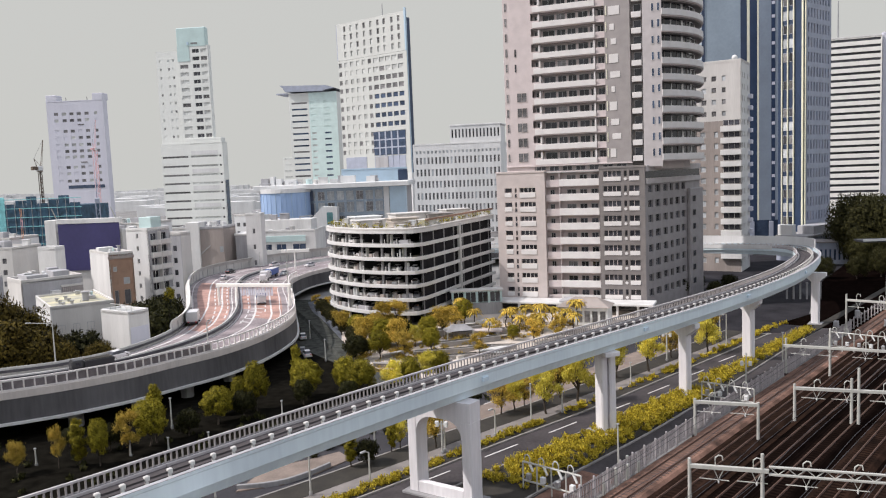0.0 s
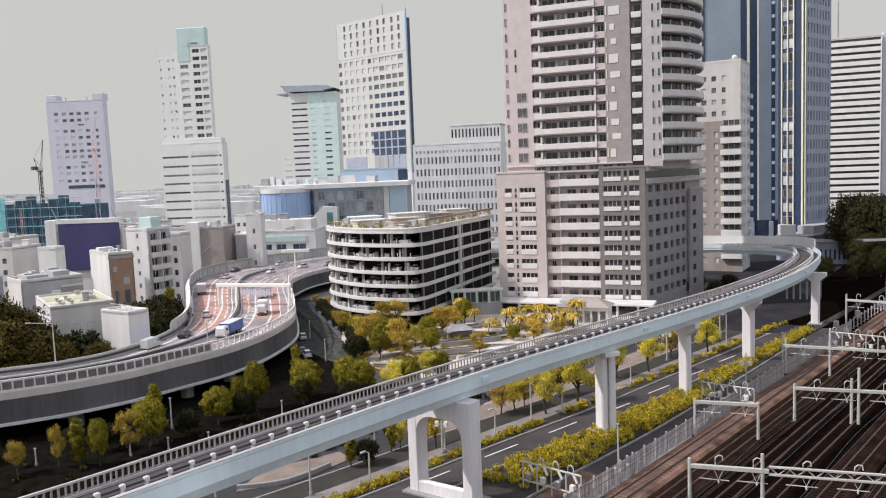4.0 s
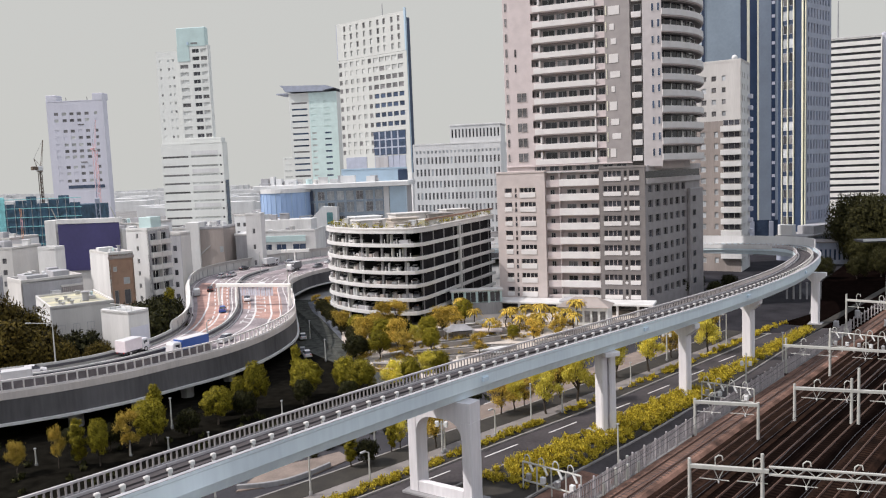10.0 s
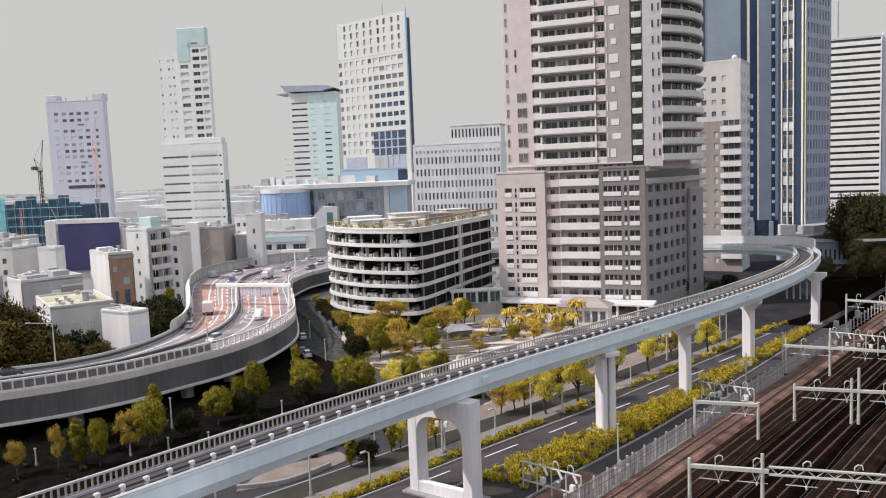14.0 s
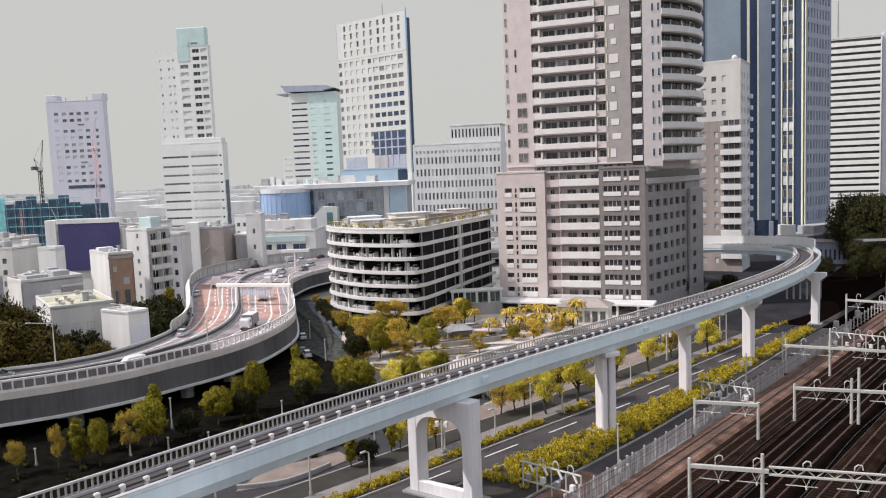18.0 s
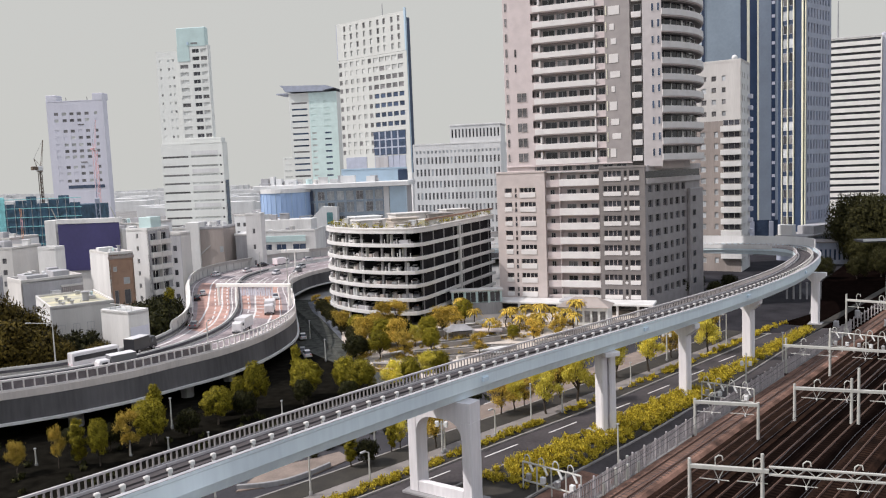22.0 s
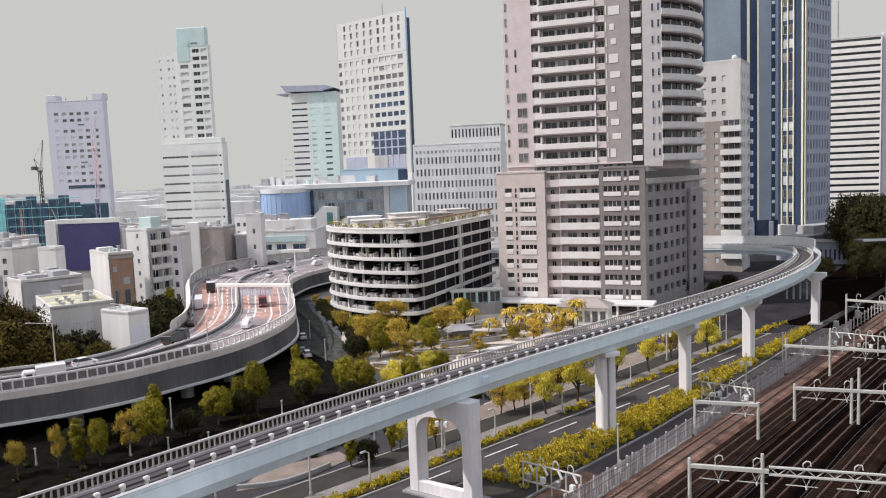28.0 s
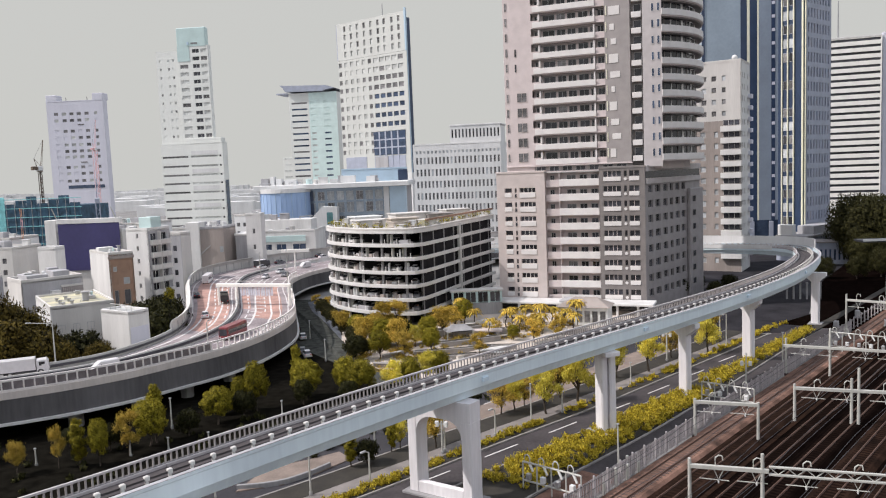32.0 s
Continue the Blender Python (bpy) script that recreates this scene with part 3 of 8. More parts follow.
for a, b in zip(CUT, CUT[1:]):
    line = GUIDE[a:b + 1]
    part("girder", Form().sweep(line, [(0.06, -0.02), (0.06, -0.22), (0, -0.3), (0, -1.32), (-0.22, -1.42), (-0.5, -2.15), (-0.62, -2.2), (-GW + 0.62, -2.2), (-GW + 0.5, -2.15), (-GW + 0.22, -1.42), (-GW, -1.3), (-GW, -0.56), (-GW + 0.25, -0.56), (-GW + 0.25, -0.78), (-0.28, -0.78), (-0.28, -0.02)]), GIRDER, guide)
    part("deck", Form().sweep(line, [(-0.3, -0.96), (-0.3, -0.68), (-GW + 0.27, -0.68), (-GW + 0.27, -0.96)]), DECK_D, guide)
    for o in (-0.8, -2.1, -2.75):
        part("running_rail", Form().sweep(line, [(o - 0.15, -0.69), (o + 0.15, -0.69), (o + 0.15, -0.6), (o - 0.15, -0.6)]), DECK_D, guide)
    part("guide_rail", Form().sweep(line, [(-1.48, -0.14), (-1.32, -0.14), (-1.32, -0.04), (-1.48, -0.04)]), DECK_D, guide)
    part("lip_cap", Form().sweep(line, [(-0.3, -0.015), (0.08, -0.015), (0.08, 0.015), (-0.3, 0.015)]), GREYB, guide)
    part("power_rail", Form().sweep(line, [(-0.62, -0.67), (-0.5, -0.67), (-0.5, -0.56), (-0.62, -0.56)]), STEEL_D, guide)
    part("top_rail", Form().sweep(line, [(-GW + 0.02, 0.08), (-GW + 0.18, 0.08), (-GW + 0.18, 0.22), (-GW + 0.02, 0.22)]), GREY_UP, guide)
    part("low_rail", Form().sweep(line, [(-GW + 0.4, -0.69), (-GW + 0.56, -0.69), (-GW + 0.56, -0.5), (-GW + 0.4, -0.5)]), GREY_UP, guide)
    part("far_curb", Form().sweep(line, [(-GW - 0.02, -0.58), (-GW + 0.28, -0.58), (-GW + 0.28, -0.53), (-GW - 0.02, -0.53)]), CONC_W, guide)
insul = Form().box(-0.19, 0.19, -0.18, 0.18, -0.69, -0.58, c=0.02).box(-0.08, 0.08, -0.08, 0.08, -0.59, -0.2).box(-0.17, 0.17, -0.15, 0.15, -0.2, 0.1, c=0.05).mesh("pedestal", OFFWHITE)
bar = Form().box(-0.055, 0.055, -0.05, 0.05, -0.56, 0.1, c=0.012).mesh("baluster", GREY_W)
side = lambda x, y, z, a, o: pose(x + o * math.sin(radians(a)), y - o * math.cos(radians(a)), z, 0, 0, a)
for x, y, z, a in [q for q in even(GUIDE, 1.58) if q[1] > 30]:
    part("pedestal", insul, None, guide, at=side(x, y, z, a, -1.4))
rest = Form()
for i, (x, y, z, a) in enumerate(q for q in even(GUIDE, 0.42) if q[1] > 40):
    if i < 300:
        part("baluster", bar, None, guide, at=side(x, y, z, a, -GW + 0.1))
    else:
        rest.box(-0.055, 0.055, -0.05, 0.05, -0.56, 0.1, m=side(x, y, z, a, -GW + 0.1))
tagged(part("far_baluster", rest, GREY_UP, guide), kind="stuff")
wall = Form().sweep([q for q in GUIDE if q[1] > 158], [(0.0, -0.3), (0.12, -0.3), (0.12, 1.75), (0.0, 1.75)])
part("noise_wall", wall, PALE, guide, "white noise barrier panels on the outer curve")
wall = Form().sweep([q for q in GUIDE if q[1] > 172], [(-GW - 0.12, -0.9), (-GW - 0.03, -0.9), (-GW - 0.03, 0.0), (-GW - 0.12, 0.0)])
part("inner_wall", wall, PALE, guide)
# small service boxes under the girder's edge
for x, y, z, a in [q for q in even(GUIDE, 27, 9) if q[1] > 55]:
    part("service_box", Form().box(-0.4, 0.4, -0.12, 0.12, -0.9, -0.5, c=0.03), GIRDER_LIP, guide, at=side(x, y, z, a, 0.13))


def pier(x, y, a, style, top=9.28, w=2.0, d=2.0):
    p = thing("guideway_pier", "tall pale concrete pier under the guideway", "pier", pose(x, y, 0, 0, 0, a), "guideway piers")
    if style == "portal":
        # two legs along the line, an arched head and a low tie
        half, deep = 2.98, 1.75
        for sx in (-1, 1):
            part("leg", Form().box(sx * half - 0.5, sx * half + 0.5, -0.85, 0.85, 0, top - deep, c=0.06), CONC_P, p)
        part("tie_beam", Form().box(-half + 0.5, half - 0.5, -0.83, -0.2, 0.25, 1.25, c=0.04), CONC_P, p)
        f = Form()
        arch = [(-half - 0.5, top - deep), (-half - 0.5, top)] + [(half + 0.5, top), (half + 0.5, top - deep)]
        inner = [(half - 0.5 - 1.6 * (1 - math.cos(t)), top - deep - 1.6 + 1.6 * math.sin(t)) for t in np.linspace(0, math.pi / 2, 7)]
        poly = arch + [(half - 0.5, top - deep)] + inner + [(-x_, z_) for x_, z_ in inner[::-1]] + [(-half + 0.5, top - deep)]
        poly = [q for i, q in enumerate(poly) if i == 0 or q != poly[i - 1]]
        n = len(poly)
        f.add([(x_, -0.84, z_) for x_, z_ in poly] + [(x_, 0.84, z_) for x_, z_ in poly], [list(range(n)), list(range(2 * n - 1, n - 1, -1))] + [[(i + 1) % n, i, n + i, n + (i + 1) % n] for i in range(n)])
        part("head_beam", f, CONC_P, p)
    elif style == "twin":
        for sx in (-1, 1):
            part("column", Form().box(sx * 0.56 - 0.42, sx * 0.56 + 0.42, -0.7, 0.7, 0, top - 0.5, c=0.15), CONC_P, p)
        part("cap", Form().box(-1.0, 1.0, -1.5, 1.5, top - 0.5, top, c=0.1), CONC_P, p)
    else:
        part("column", Form().box(-w / 2, w / 2, -d / 2, d / 2, 0, top - 1.5, c=0.15), CONC_P, p)
        prof = [(-d / 2, top - 1.6), (d / 2, top - 1.6), (1.75, top - 0.6), (1.75, top), (-1.75, top), (-1.75, top - 0.6)]
        n = len(prof)
        f = Form().add([(-w / 2, a_, z_) for a_, z_ in prof] + [(w / 2, a_, z_) for a_, z_ in prof], [list(range(n)), list(range(2 * n - 1, n - 1, -1))] + [[(i + 1) % n, i, n + i, n + (i + 1) % n] for i in range(n)])
        part("hammer_head", f, CONC_P, p)
    part("footing", Form().box(-w / 2 - 0.5, w / 2 + 0.5, -d / 2 - 0.5, d / 2 + 0.5, -0.3, 0.25, c=0.05) if style != "portal" else Form().box(-4.0, 4.0, -1.4, 1.4, -0.3, 0.25, c=0.05), CONC_D, p)
    return p


pier(-0.62, 69.9, -35, "portal")
pier(17.4, 85.8, 24, "twin")
pier(30.3, 99.0, 44, "single", w=1.25, d=1.25)
pier(44.4, 114.4, 46, "single", w=1.45, d=1.4)
pier(65.6, 138.4, 55, "single", w=1.3, d=1.3)
pier(57.0, 194.4, 150, "single", top=7.7)
pier(42.0, 199.5, 155, "single", top=7.6)
pier(20.0, 208.4, 160, "single", top=7.5)
pier(-14.5, 46.5, 48, "single", w=2.2)
pier(-31.5, 28.6, 46, "single", w=2.2)
pier(-52.0, 6.5, 43, "single", w=2.2)


# ------------------------------------------------------------ elevated expressway
EXP_N = [(-420, -62), (-200, 30), (-110, 68.5), (-75, 81), (-52, 90.3), (-42, 96.8), (-36.5, 103.2), (-31.2, 110.5), (-27.5, 121), (-26.3, 134), (-29.4, 151), (-33.5, 168), (-35.5, 184), (-31, 202), (-14, 222), (30, 255), (80, 300), (300, 500)]
EXP_F = [(-425, -50), (-205, 42), (-114, 80), (-79, 91), (-56.4, 98.6), (-49, 102.8), (-44.8, 109), (-42.6, 119), (-43.6, 131), (-48.6, 148), (-55, 168), (-59, 185), (-58.5, 200), (-50, 218), (-30, 241), (20, 273), (70, 314), (290, 512)]
EXP_Z = 6.0


def road_at(s, u):
    """A plan point of the expressway: s counts the nodes, u goes from the near edge (0) to the far one (1)."""
    i = max(0, min(len(EXP_N) - 2, int(math.floor(s))))
    t = s - i
    def on(P):
        q = [Vector(P[max(0, min(len(P) - 1, i + k))]) for k in (-1, 0, 1, 2)]
        return 0.5 * (2 * q[1] + (q[2] - q[0]) * t + (2 * q[0] - 5 * q[1] + 4 * q[2] - q[3]) * t * t + (3 * q[1] - q[0] - 3 * q[2] + q[3]) * t ** 3)
    a, b = on(EXP_N), on(EXP_F)
    return a + (b - a) * u


def lane(u, s0=0.0, s1=17.0, z=EXP_Z, gap=0.1):
    n = round((s1 - s0) / gap)
    return [(*road_at(s0 + (s1 - s0) * i / n, u), z) for i in range(n + 1)]


express = thing("expressway_viaduct", "grey concrete elevated expressway with reddish lanes", "viaduct")
L0, L1 = lane(0), lane(1)
n = len(L0)


def strip(a, b, z, t):
    f = Form()
    v = []
    for p, q in zip(a, b):
        v += [(p[0], p[1], z), (q[0], q[1], z), (p[0], p[1], z - t), (q[0], q[1], z - t)]
    fs = [[0, 2, 3, 1], [4 * len(a) - 4, 4 * len(a) - 3, 4 * len(a) - 1, 4 * len(a) - 2]]
    for i in range(len(a) - 1):
        o = 4 * i
        fs += [[o, o + 1, o + 5, o + 4], [o + 2, o + 6, o + 7, o + 3], [o, o + 4, o + 6, o + 2], [o + 1, o + 3, o + 7, o + 5]]
    return f.add(v, fs)


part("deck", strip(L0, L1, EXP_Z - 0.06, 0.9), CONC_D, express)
part("road_surface", strip(lane(0.02), lane(0.98), EXP_Z, 0.1), EXP_ASPHALT, express, "grey pink worn asphalt")
part("red_lane", strip(lane(0.1, 8.7, 11.3), lane(0.33, 8.7, 11.3), EXP_Z + 0.006, 0.05), RED_ASPHALT, express, "reddish coloured lane surfacing")
part("red_lane", strip(lane(0.58, 7.6, 11.0), lane(0.9, 7.6, 11.0), EXP_Z + 0.006, 0.05), RED_ASPHALT, express, "reddish coloured lane surfacing")
part("red_lane", strip(lane(0.38, 9.2, 11.2), lane(0.46, 9.2, 11.2), EXP_Z + 0.006, 0.05), RED_ASPHALT, express)
# outer wall, shade in its colour, with a pale foot, base band and railing
part("outer_wall", Form().sweep(lane(0), [(0.0, -0.85), (0.3, -0.85), (0.42, -3.6), (0.0, -3.6)]), CONC_W, express, "streaked grey viaduct wall with shade in its colour")
part("wall_foot", Form().sweep(lane(0), [(-0.05, -3.58), (0.75, -3.58), (0.75, -3.9), (-0.05, -3.9)]), WHITE, express)
part("wall_band", Form().sweep(lane(0), [(0.0, -0.85), (0.38, -0.85), (0.38, 0.0), (0.3, 0.1), (0.0, 0.1)]), PANEL_P, express)
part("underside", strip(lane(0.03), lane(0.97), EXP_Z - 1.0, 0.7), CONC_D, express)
RAIL_TOP = [q for q in lane(0, 1.5, 12.2)]
# added dark strip: the shaded inside of the parapet, not a real panel
part("rail_shade_strip", Form().sweep(lane(0, 1.5, 6.7), [(0.04, 0.1), (0.07, 0.1), (0.07, 1.15), (0.04, 1.15)]), RAIL_SHADE, express, "dark strip standing in for shade behind the railing")
for h0, h1 in ((1.28, 1.46), (0.12, 0.26)):
    part("rail", Form().sweep(RAIL_TOP, [(0.08, h0), (0.26, h0), (0.26, h1), (0.08, h1)]), RAIL_P, express)
rpost = Form().box(-0.09, 0.09, -0.1, 0.1, 0.1, 1.3, c=0.02).mesh("rail_post", RAIL_P)
for x, y, z, a in even(lane(0, 2.3, 12.2), 1.15):
    part("rail_post", rpost, None, express, at=side(x, y, z, a, 0.16))
part("far_parapet", Form().sweep(lane(1, 0, 7.2), [(-0.35, -3.4), (0.0, -3.4), (0.0, 1.0), (-0.12, 1.0), (-0.35, 0.0)]), CONC, express)
part("noise_wall", Form().sweep(lane(1, 7.2, 17), [(-0.35, -3.4), (0.0, -3.4), (0.0, 1.6), (0.22, 2.15), (0.6, 2.45), (0.55, 2.6), (0.05, 2.35), (-0.3, 1.7)]), CONC, express, "grey curved noise barrier")
wpost = Form().box(-0.08, 0.08, -0.05, 0.05, 0, 1.75).mesh("wall_post", STEEL_G)
for x, y, z, a in even(lane(1, 7.2, 14), 3.0):
    part("wall_post", wpost, None, express, at=side(x, y, z, a, 0.07))
# dividing barriers
part("median_barrier", Form().sweep(lane(0.51, 0, 17), [(-0.3, 0), (0.3, 0), (0.14, 0.35), (0.1, 0.85), (-0.1, 0.85), (-0.14, 0.35)]), CONC, express)
# added dark strips for the shadow lines along parapet and median barrier
part("shadow_line", Form().sweep(lane(0.975, 1, 8.2), [(-0.04, 0.35), (0.04, 0.35), (0.04, 0.7), (-0.04, 0.7)]), STEEL_D, express, "dark strip for a barrier's shadow line")
part("shadow_line", Form().sweep(lane(0.485, 1, 12.5), [(-0.04, 0.3), (0.04, 0.3), (0.04, 0.68), (-0.04, 0.68)]), STEEL_D, express, "dark strip for a barrier's shadow line")


def marked(knots, w=0.32):
    """A painted line along the road whose share across it changes with the node."""
    s0, s1 = knots[0][0], knots[-1][0]
    k = round((s1 - s0) / 0.1)
    line = [(*road_at(s, float(np.interp(s, [q[0] for q in knots], [q[1] for q in knots]))), EXP_Z) for s in np.linspace(s0, s1, k + 1)]
    return Form().sweep(line, [(-w / 2, 0), (w / 2, 0), (w / 2, 0.014), (-w / 2, 0.014)])


# painted lines, broad where the lanes part
for knots in (((1, 0.86), (7.3, 0.86), (8.1, 0.85), (8.5, 0.83), (9.1, 0.80), (9.7, 0.78), (10.4, 0.77), (11.7, 0.80), (17, 0.82)),
              ((7.2, 0.70), (7.7, 0.70), (8.1, 0.68), (8.7, 0.67), (9.4, 0.65), (10.6, 0.65), (12, 0.66)),
              ((7.4, 0.285), (7.9, 0.29), (8.3, 0.30), (8.8, 0.33), (9.4, 0.34), (10.7, 0.32), (12, 0.3)),
              ((7.6, 0.05), (8.1, 0.09), (8.6, 0.16), (9.3, 0.20), (10.1, 0.20), (11, 0.18), (12, 0.17))):
    part("lane_line", marked(knots), PAINT_LINE, express)
for knots in (((8.9, 0.10), (9.4, 0.125), (10.3, 0.11), (11, 0.10)), ((0, 0.05), (17, 0.05)), ((0, 0.465), (17, 0.465)), ((0, 0.555), (17, 0.555)), ((0, 0.95), (17, 0.95))):
    part("edge_line", marked(knots, 0.2), PAINT_LINE, express)
for u, s0, s1 in ((0.25, 3, 7.4), (0.25, 9.2, 17), (0.72, 8.2, 12), (0.72, 3, 7.2), (0.60, 8.6, 12), (0.40, 8.4, 12)):
    pts = even(lane(u, s0, s1), 5.0)
    for x, y, z, a in pts[:40]:
        part("lane_dash", Form().box(-1.5, 1.5, -0.13, 0.13, 0, 0.016), PAINT_LINE, express, at=pose(x, y, z, 0, 0, a))
# chevron paint at the merge
for i in range(9):
    q = road_at(8.4 + i * 0.22, 0.36 - 0.012 * i)
    r = road_at(8.5 + i * 0.22, 0.36 - 0.012 * i)
    part("chevron", Form().box(-1.3, 1.3, -0.16, 0.16, 0, 0.016), PAINT_LINE, express, at=pose(q.x, q.y, EXP_Z, 0, 0, math.degrees(math.atan2(r.y - q.y, r.x - q.x)) + 50))
for s in np.arange(1.0, 16.6, 0.9):
    for u in (0.2, 0.8):
        q = road_at(s, u)
        part("column", Form().tube((0, 0, 0), (0, 0, EXP_Z - 1.6), 0.9, n=14), CONC_D, express, at=pose(q.x, q.y, 0), smooth=False)


def gantry():
    g_ = thing("sign_gantry", "white steel gantry frame spanning the expressway lanes", "gantry")
    a, b = road_at(9.62, 0.03), road_at(9.3, 0.68)
    for q, r_ in ((a, 0.3), (b, 0.26), (road_at(9.45, 0.5), 0.2)):
        part("post", Form().tube((q.x, q.y, EXP_Z), (q.x, q.y, EXP_Z + 4.0), r_, n=10), WHITE_C, g_)
    turn = math.degrees(math.atan2(b.y - a.y, b.x - a.x))
    span = (b - a).length
    part("beam", Form().box(-0.4, span + 0.4, -0.3, 0.3, 3.55, 4.15, c=0.08), WHITE_C, g_, at=pose(a.x, a.y, EXP_Z, 0, 0, turn))
    part("walkway_rail", Form().box(0, span, -0.5, -0.44, 4.5, 4.6), STEEL_W, g_, at=pose(a.x, a.y, EXP_Z, 0, 0, turn))
    for i in range(13):
        part("sign_board", Form().box(-0.2, 0.2, -0.06, 0.06, 1.9, 3.5, c=0.02), PALE_LAV, g_, at=pose(*(a + (b - a) * (0.24 + 0.036 * i)), EXP_Z, 0, 0, turn))
    return g_


gantry()
g_ = thing("sign_gantry", "white tee-shaped sign post beside the far lanes", "gantry", pose(-38.3, 203.3, EXP_Z))
part("post", Form().tube((0, 0, 0), (0, 0, 4.7), 0.2, n=8), WHITE_C, g_)
part("beam", Form().box(-3.5, 3.8, -0.25, 0.25, 4.4, 5.2, c=0.06), WHITE_C, g_)


def lamp_mast(x, y, z, h, a, arm, label, group):
    m = thing("street_lamp", label, "street lamp", pose(x, y, z, 0, 0, a), group)
    part("pole", Form().tube((0, 0, 0), (0, 0, h), 0.1, 0.07), STEEL_W, m)
    part("base", Form().tube((0, 0, 0), (0, 0, min(0.5, h * 0.12)), 0.16, 0.16), STEEL_G, m)
    if arm:
        part("arm", Form().tube((0, 0, h), (arm, 0, h + 0.25), 0.06, 0.05, n=6), STEEL_W, m)
        part("lamp_head", Form().box(arm - 0.1, arm + 0.55, -0.13, 0.13, h + 0.2, h + 0.34, c=0.03), STEEL_G, m)
    else:
        part("lamp_head", Form().ball((0, 0, h + 0.15), 0.16, 8, sz=0.7), STEEL_G, m)
    return m


# ------------------------------------------------------------ residential tower
tower = thing("residential_tower", "tall cream and grey tiled apartment tower with white balconies", "tower", pose(40.2, 156.0, 0, 0, 0, -22))
TOP = 76.0
FL = [1.95 + 2.98 * i for i in range(9)]          # floors of the base block
UP = [30.1 + 3.09 * i for i in range(15)]         # floors of the shaft
# base block, cream wing
m = pose(-30.6, 0, 0)
facade(tower, m, 10.4, 1.6, 28.6, [(z + 1.75, z + 2.75) for z in FL[:8]], [(1.75, 3.3), (3.95, 4.35), (5.0, 8.4)], CREAM, lambda r, i: GLASS, 0.5, CREAM)
for z in FL[:8]:
    part("balcony_front", Form().box(5.0, 8.4, -0.12, 0.06, z + 0.72, z + 1.72, c=0.04), WHITE_B, tower, at=m)
    part("balcony_front", Form().box(1.75, 3.3, -0.1, 0.06, z + 0.85, z + 1.72, c=0.04), WHITE_B, tower, at=m)
    part("window", window_mesh(0.5, 0.8, GLASS, CREAM, 1), None, tower, at=m @ pose(3.9, -0.07, z + 0.72))
    for x in (5.9, 6.8, 7.6):
        part("mullion", Form().box(x - 0.04, x + 0.04, 0.12, 0.2, z + 1.75, z + 2.75), WHITE_B, tower, at=m)
part("wing_side", Form().box(-0.02, 0.3, 0.5, 12, 1.6, 28.6), CREAM, tower, at=m)
part("wing_side", Form().box(10.1, 10.4, 0.5, 2.6, 1.6, 28.6), CREAM, tower, at=m)
part("parapet", Form().box(-0.12, 10.5, -0.12, 3, 28.6, 29.0, c=0.05), CREAM, tower, at=m)
# base block, balcony bay in the middle, set back
m = pose(-20.2, 1.7, 0)
for i, z in enumerate(FL + [FL[-1] + 2.98]):
    if i == 9:
        break
    part("balcony_front", Form().box(2.9, 11.1, -1.25, -1.1, z - 0.15, z + 1.25, c=0.03), WHITE_B, tower, at=m)
    # duller left end of the balcony, coloured for the cream wing's cast shadow
    part("balcony_shadow_end", Form().box(0.1, 2.9, -1.1, -0.95, z - 0.1, z + 1.2, c=0.03), CREAM_UP, tower, at=m)
    part("balcony_slab", Form().box(0.0, 11.2, -1.1, 0.4, z - 0.28, z - 0.05), CREAM_UP, tower, at=m)
    part("bay_wall", Form().box(0.0, 11.2, 0.35, 0.55, z - 0.05, z + 2.7), CREAM_UP, tower, at=m)
    for x, w in ((0.7, 0.9), (4.2, 1.9), (6.9, 1.5), (9.2, 1.4)):
        part("window", window_mesh(w, 2.0, GLASS if x != 4.2 or i % 2 else GLASS_M, STEEL_G, 2), None, tower, at=m @ pose(x, 0.26, z + 0.1))
    part("fin", Form().box(2.86, 2.98, -1.05, 0.3, z - 0.05, z + 2.65), CREAM_UP, tower, at=m)
# base block, grey wing
m = pose(-9.0, 0, 0)
facade(tower, m, 9.0, 1.6, 28.9, [(z + 1.45, z + 2.6) for z in FL], [(0.85, 4.35), (4.95, 5.5), (5.95, 7.95)], GREY_T, lambda r, i: GLASS, 0.5, GREY_T)
for z in FL:
    part("balcony_front", Form().box(0.85, 4.35, -0.12, 0.06, z + 0.6, z + 1.42, c=0.04), WHITE_B, tower, at=m)
    part("balcony_front", Form().box(5.95, 7.95, -0.12, 0.06, z + 0.6, z + 1.42, c=0.04), WHITE_B, tower, at=m)
    part("round_vent", Form().tube((5.22, -0.1, z + 0.95), (5.22, 0.1, z + 0.95), 0.3, n=12), WHITE_B, tower, at=m)
    for x in (1.7, 2.6, 3.4, 6.9):
        part("mullion", Form().box(x - 0.04, x + 0.04, 0.12, 0.2, z + 1.45, z + 2.6), CREAM_UP, tower, at=m)
part("parapet", Form().box(-0.1, 9.1, -0.1, 3, 28.9, 29.3, c=0.05), GREY_T, tower, at=m)
part("wing_side", Form().box(0, 0.3, 0.5, 2.3, 1.6, 28.9), GREY_T, tower, at=m)
# base block, shaded flank
FLANK = pose(0, 0, 0, 0, 0, 71.2)
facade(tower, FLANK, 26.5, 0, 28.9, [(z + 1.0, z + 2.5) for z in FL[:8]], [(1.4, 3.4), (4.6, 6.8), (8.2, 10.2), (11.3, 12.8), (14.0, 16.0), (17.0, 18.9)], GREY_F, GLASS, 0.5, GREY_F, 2)
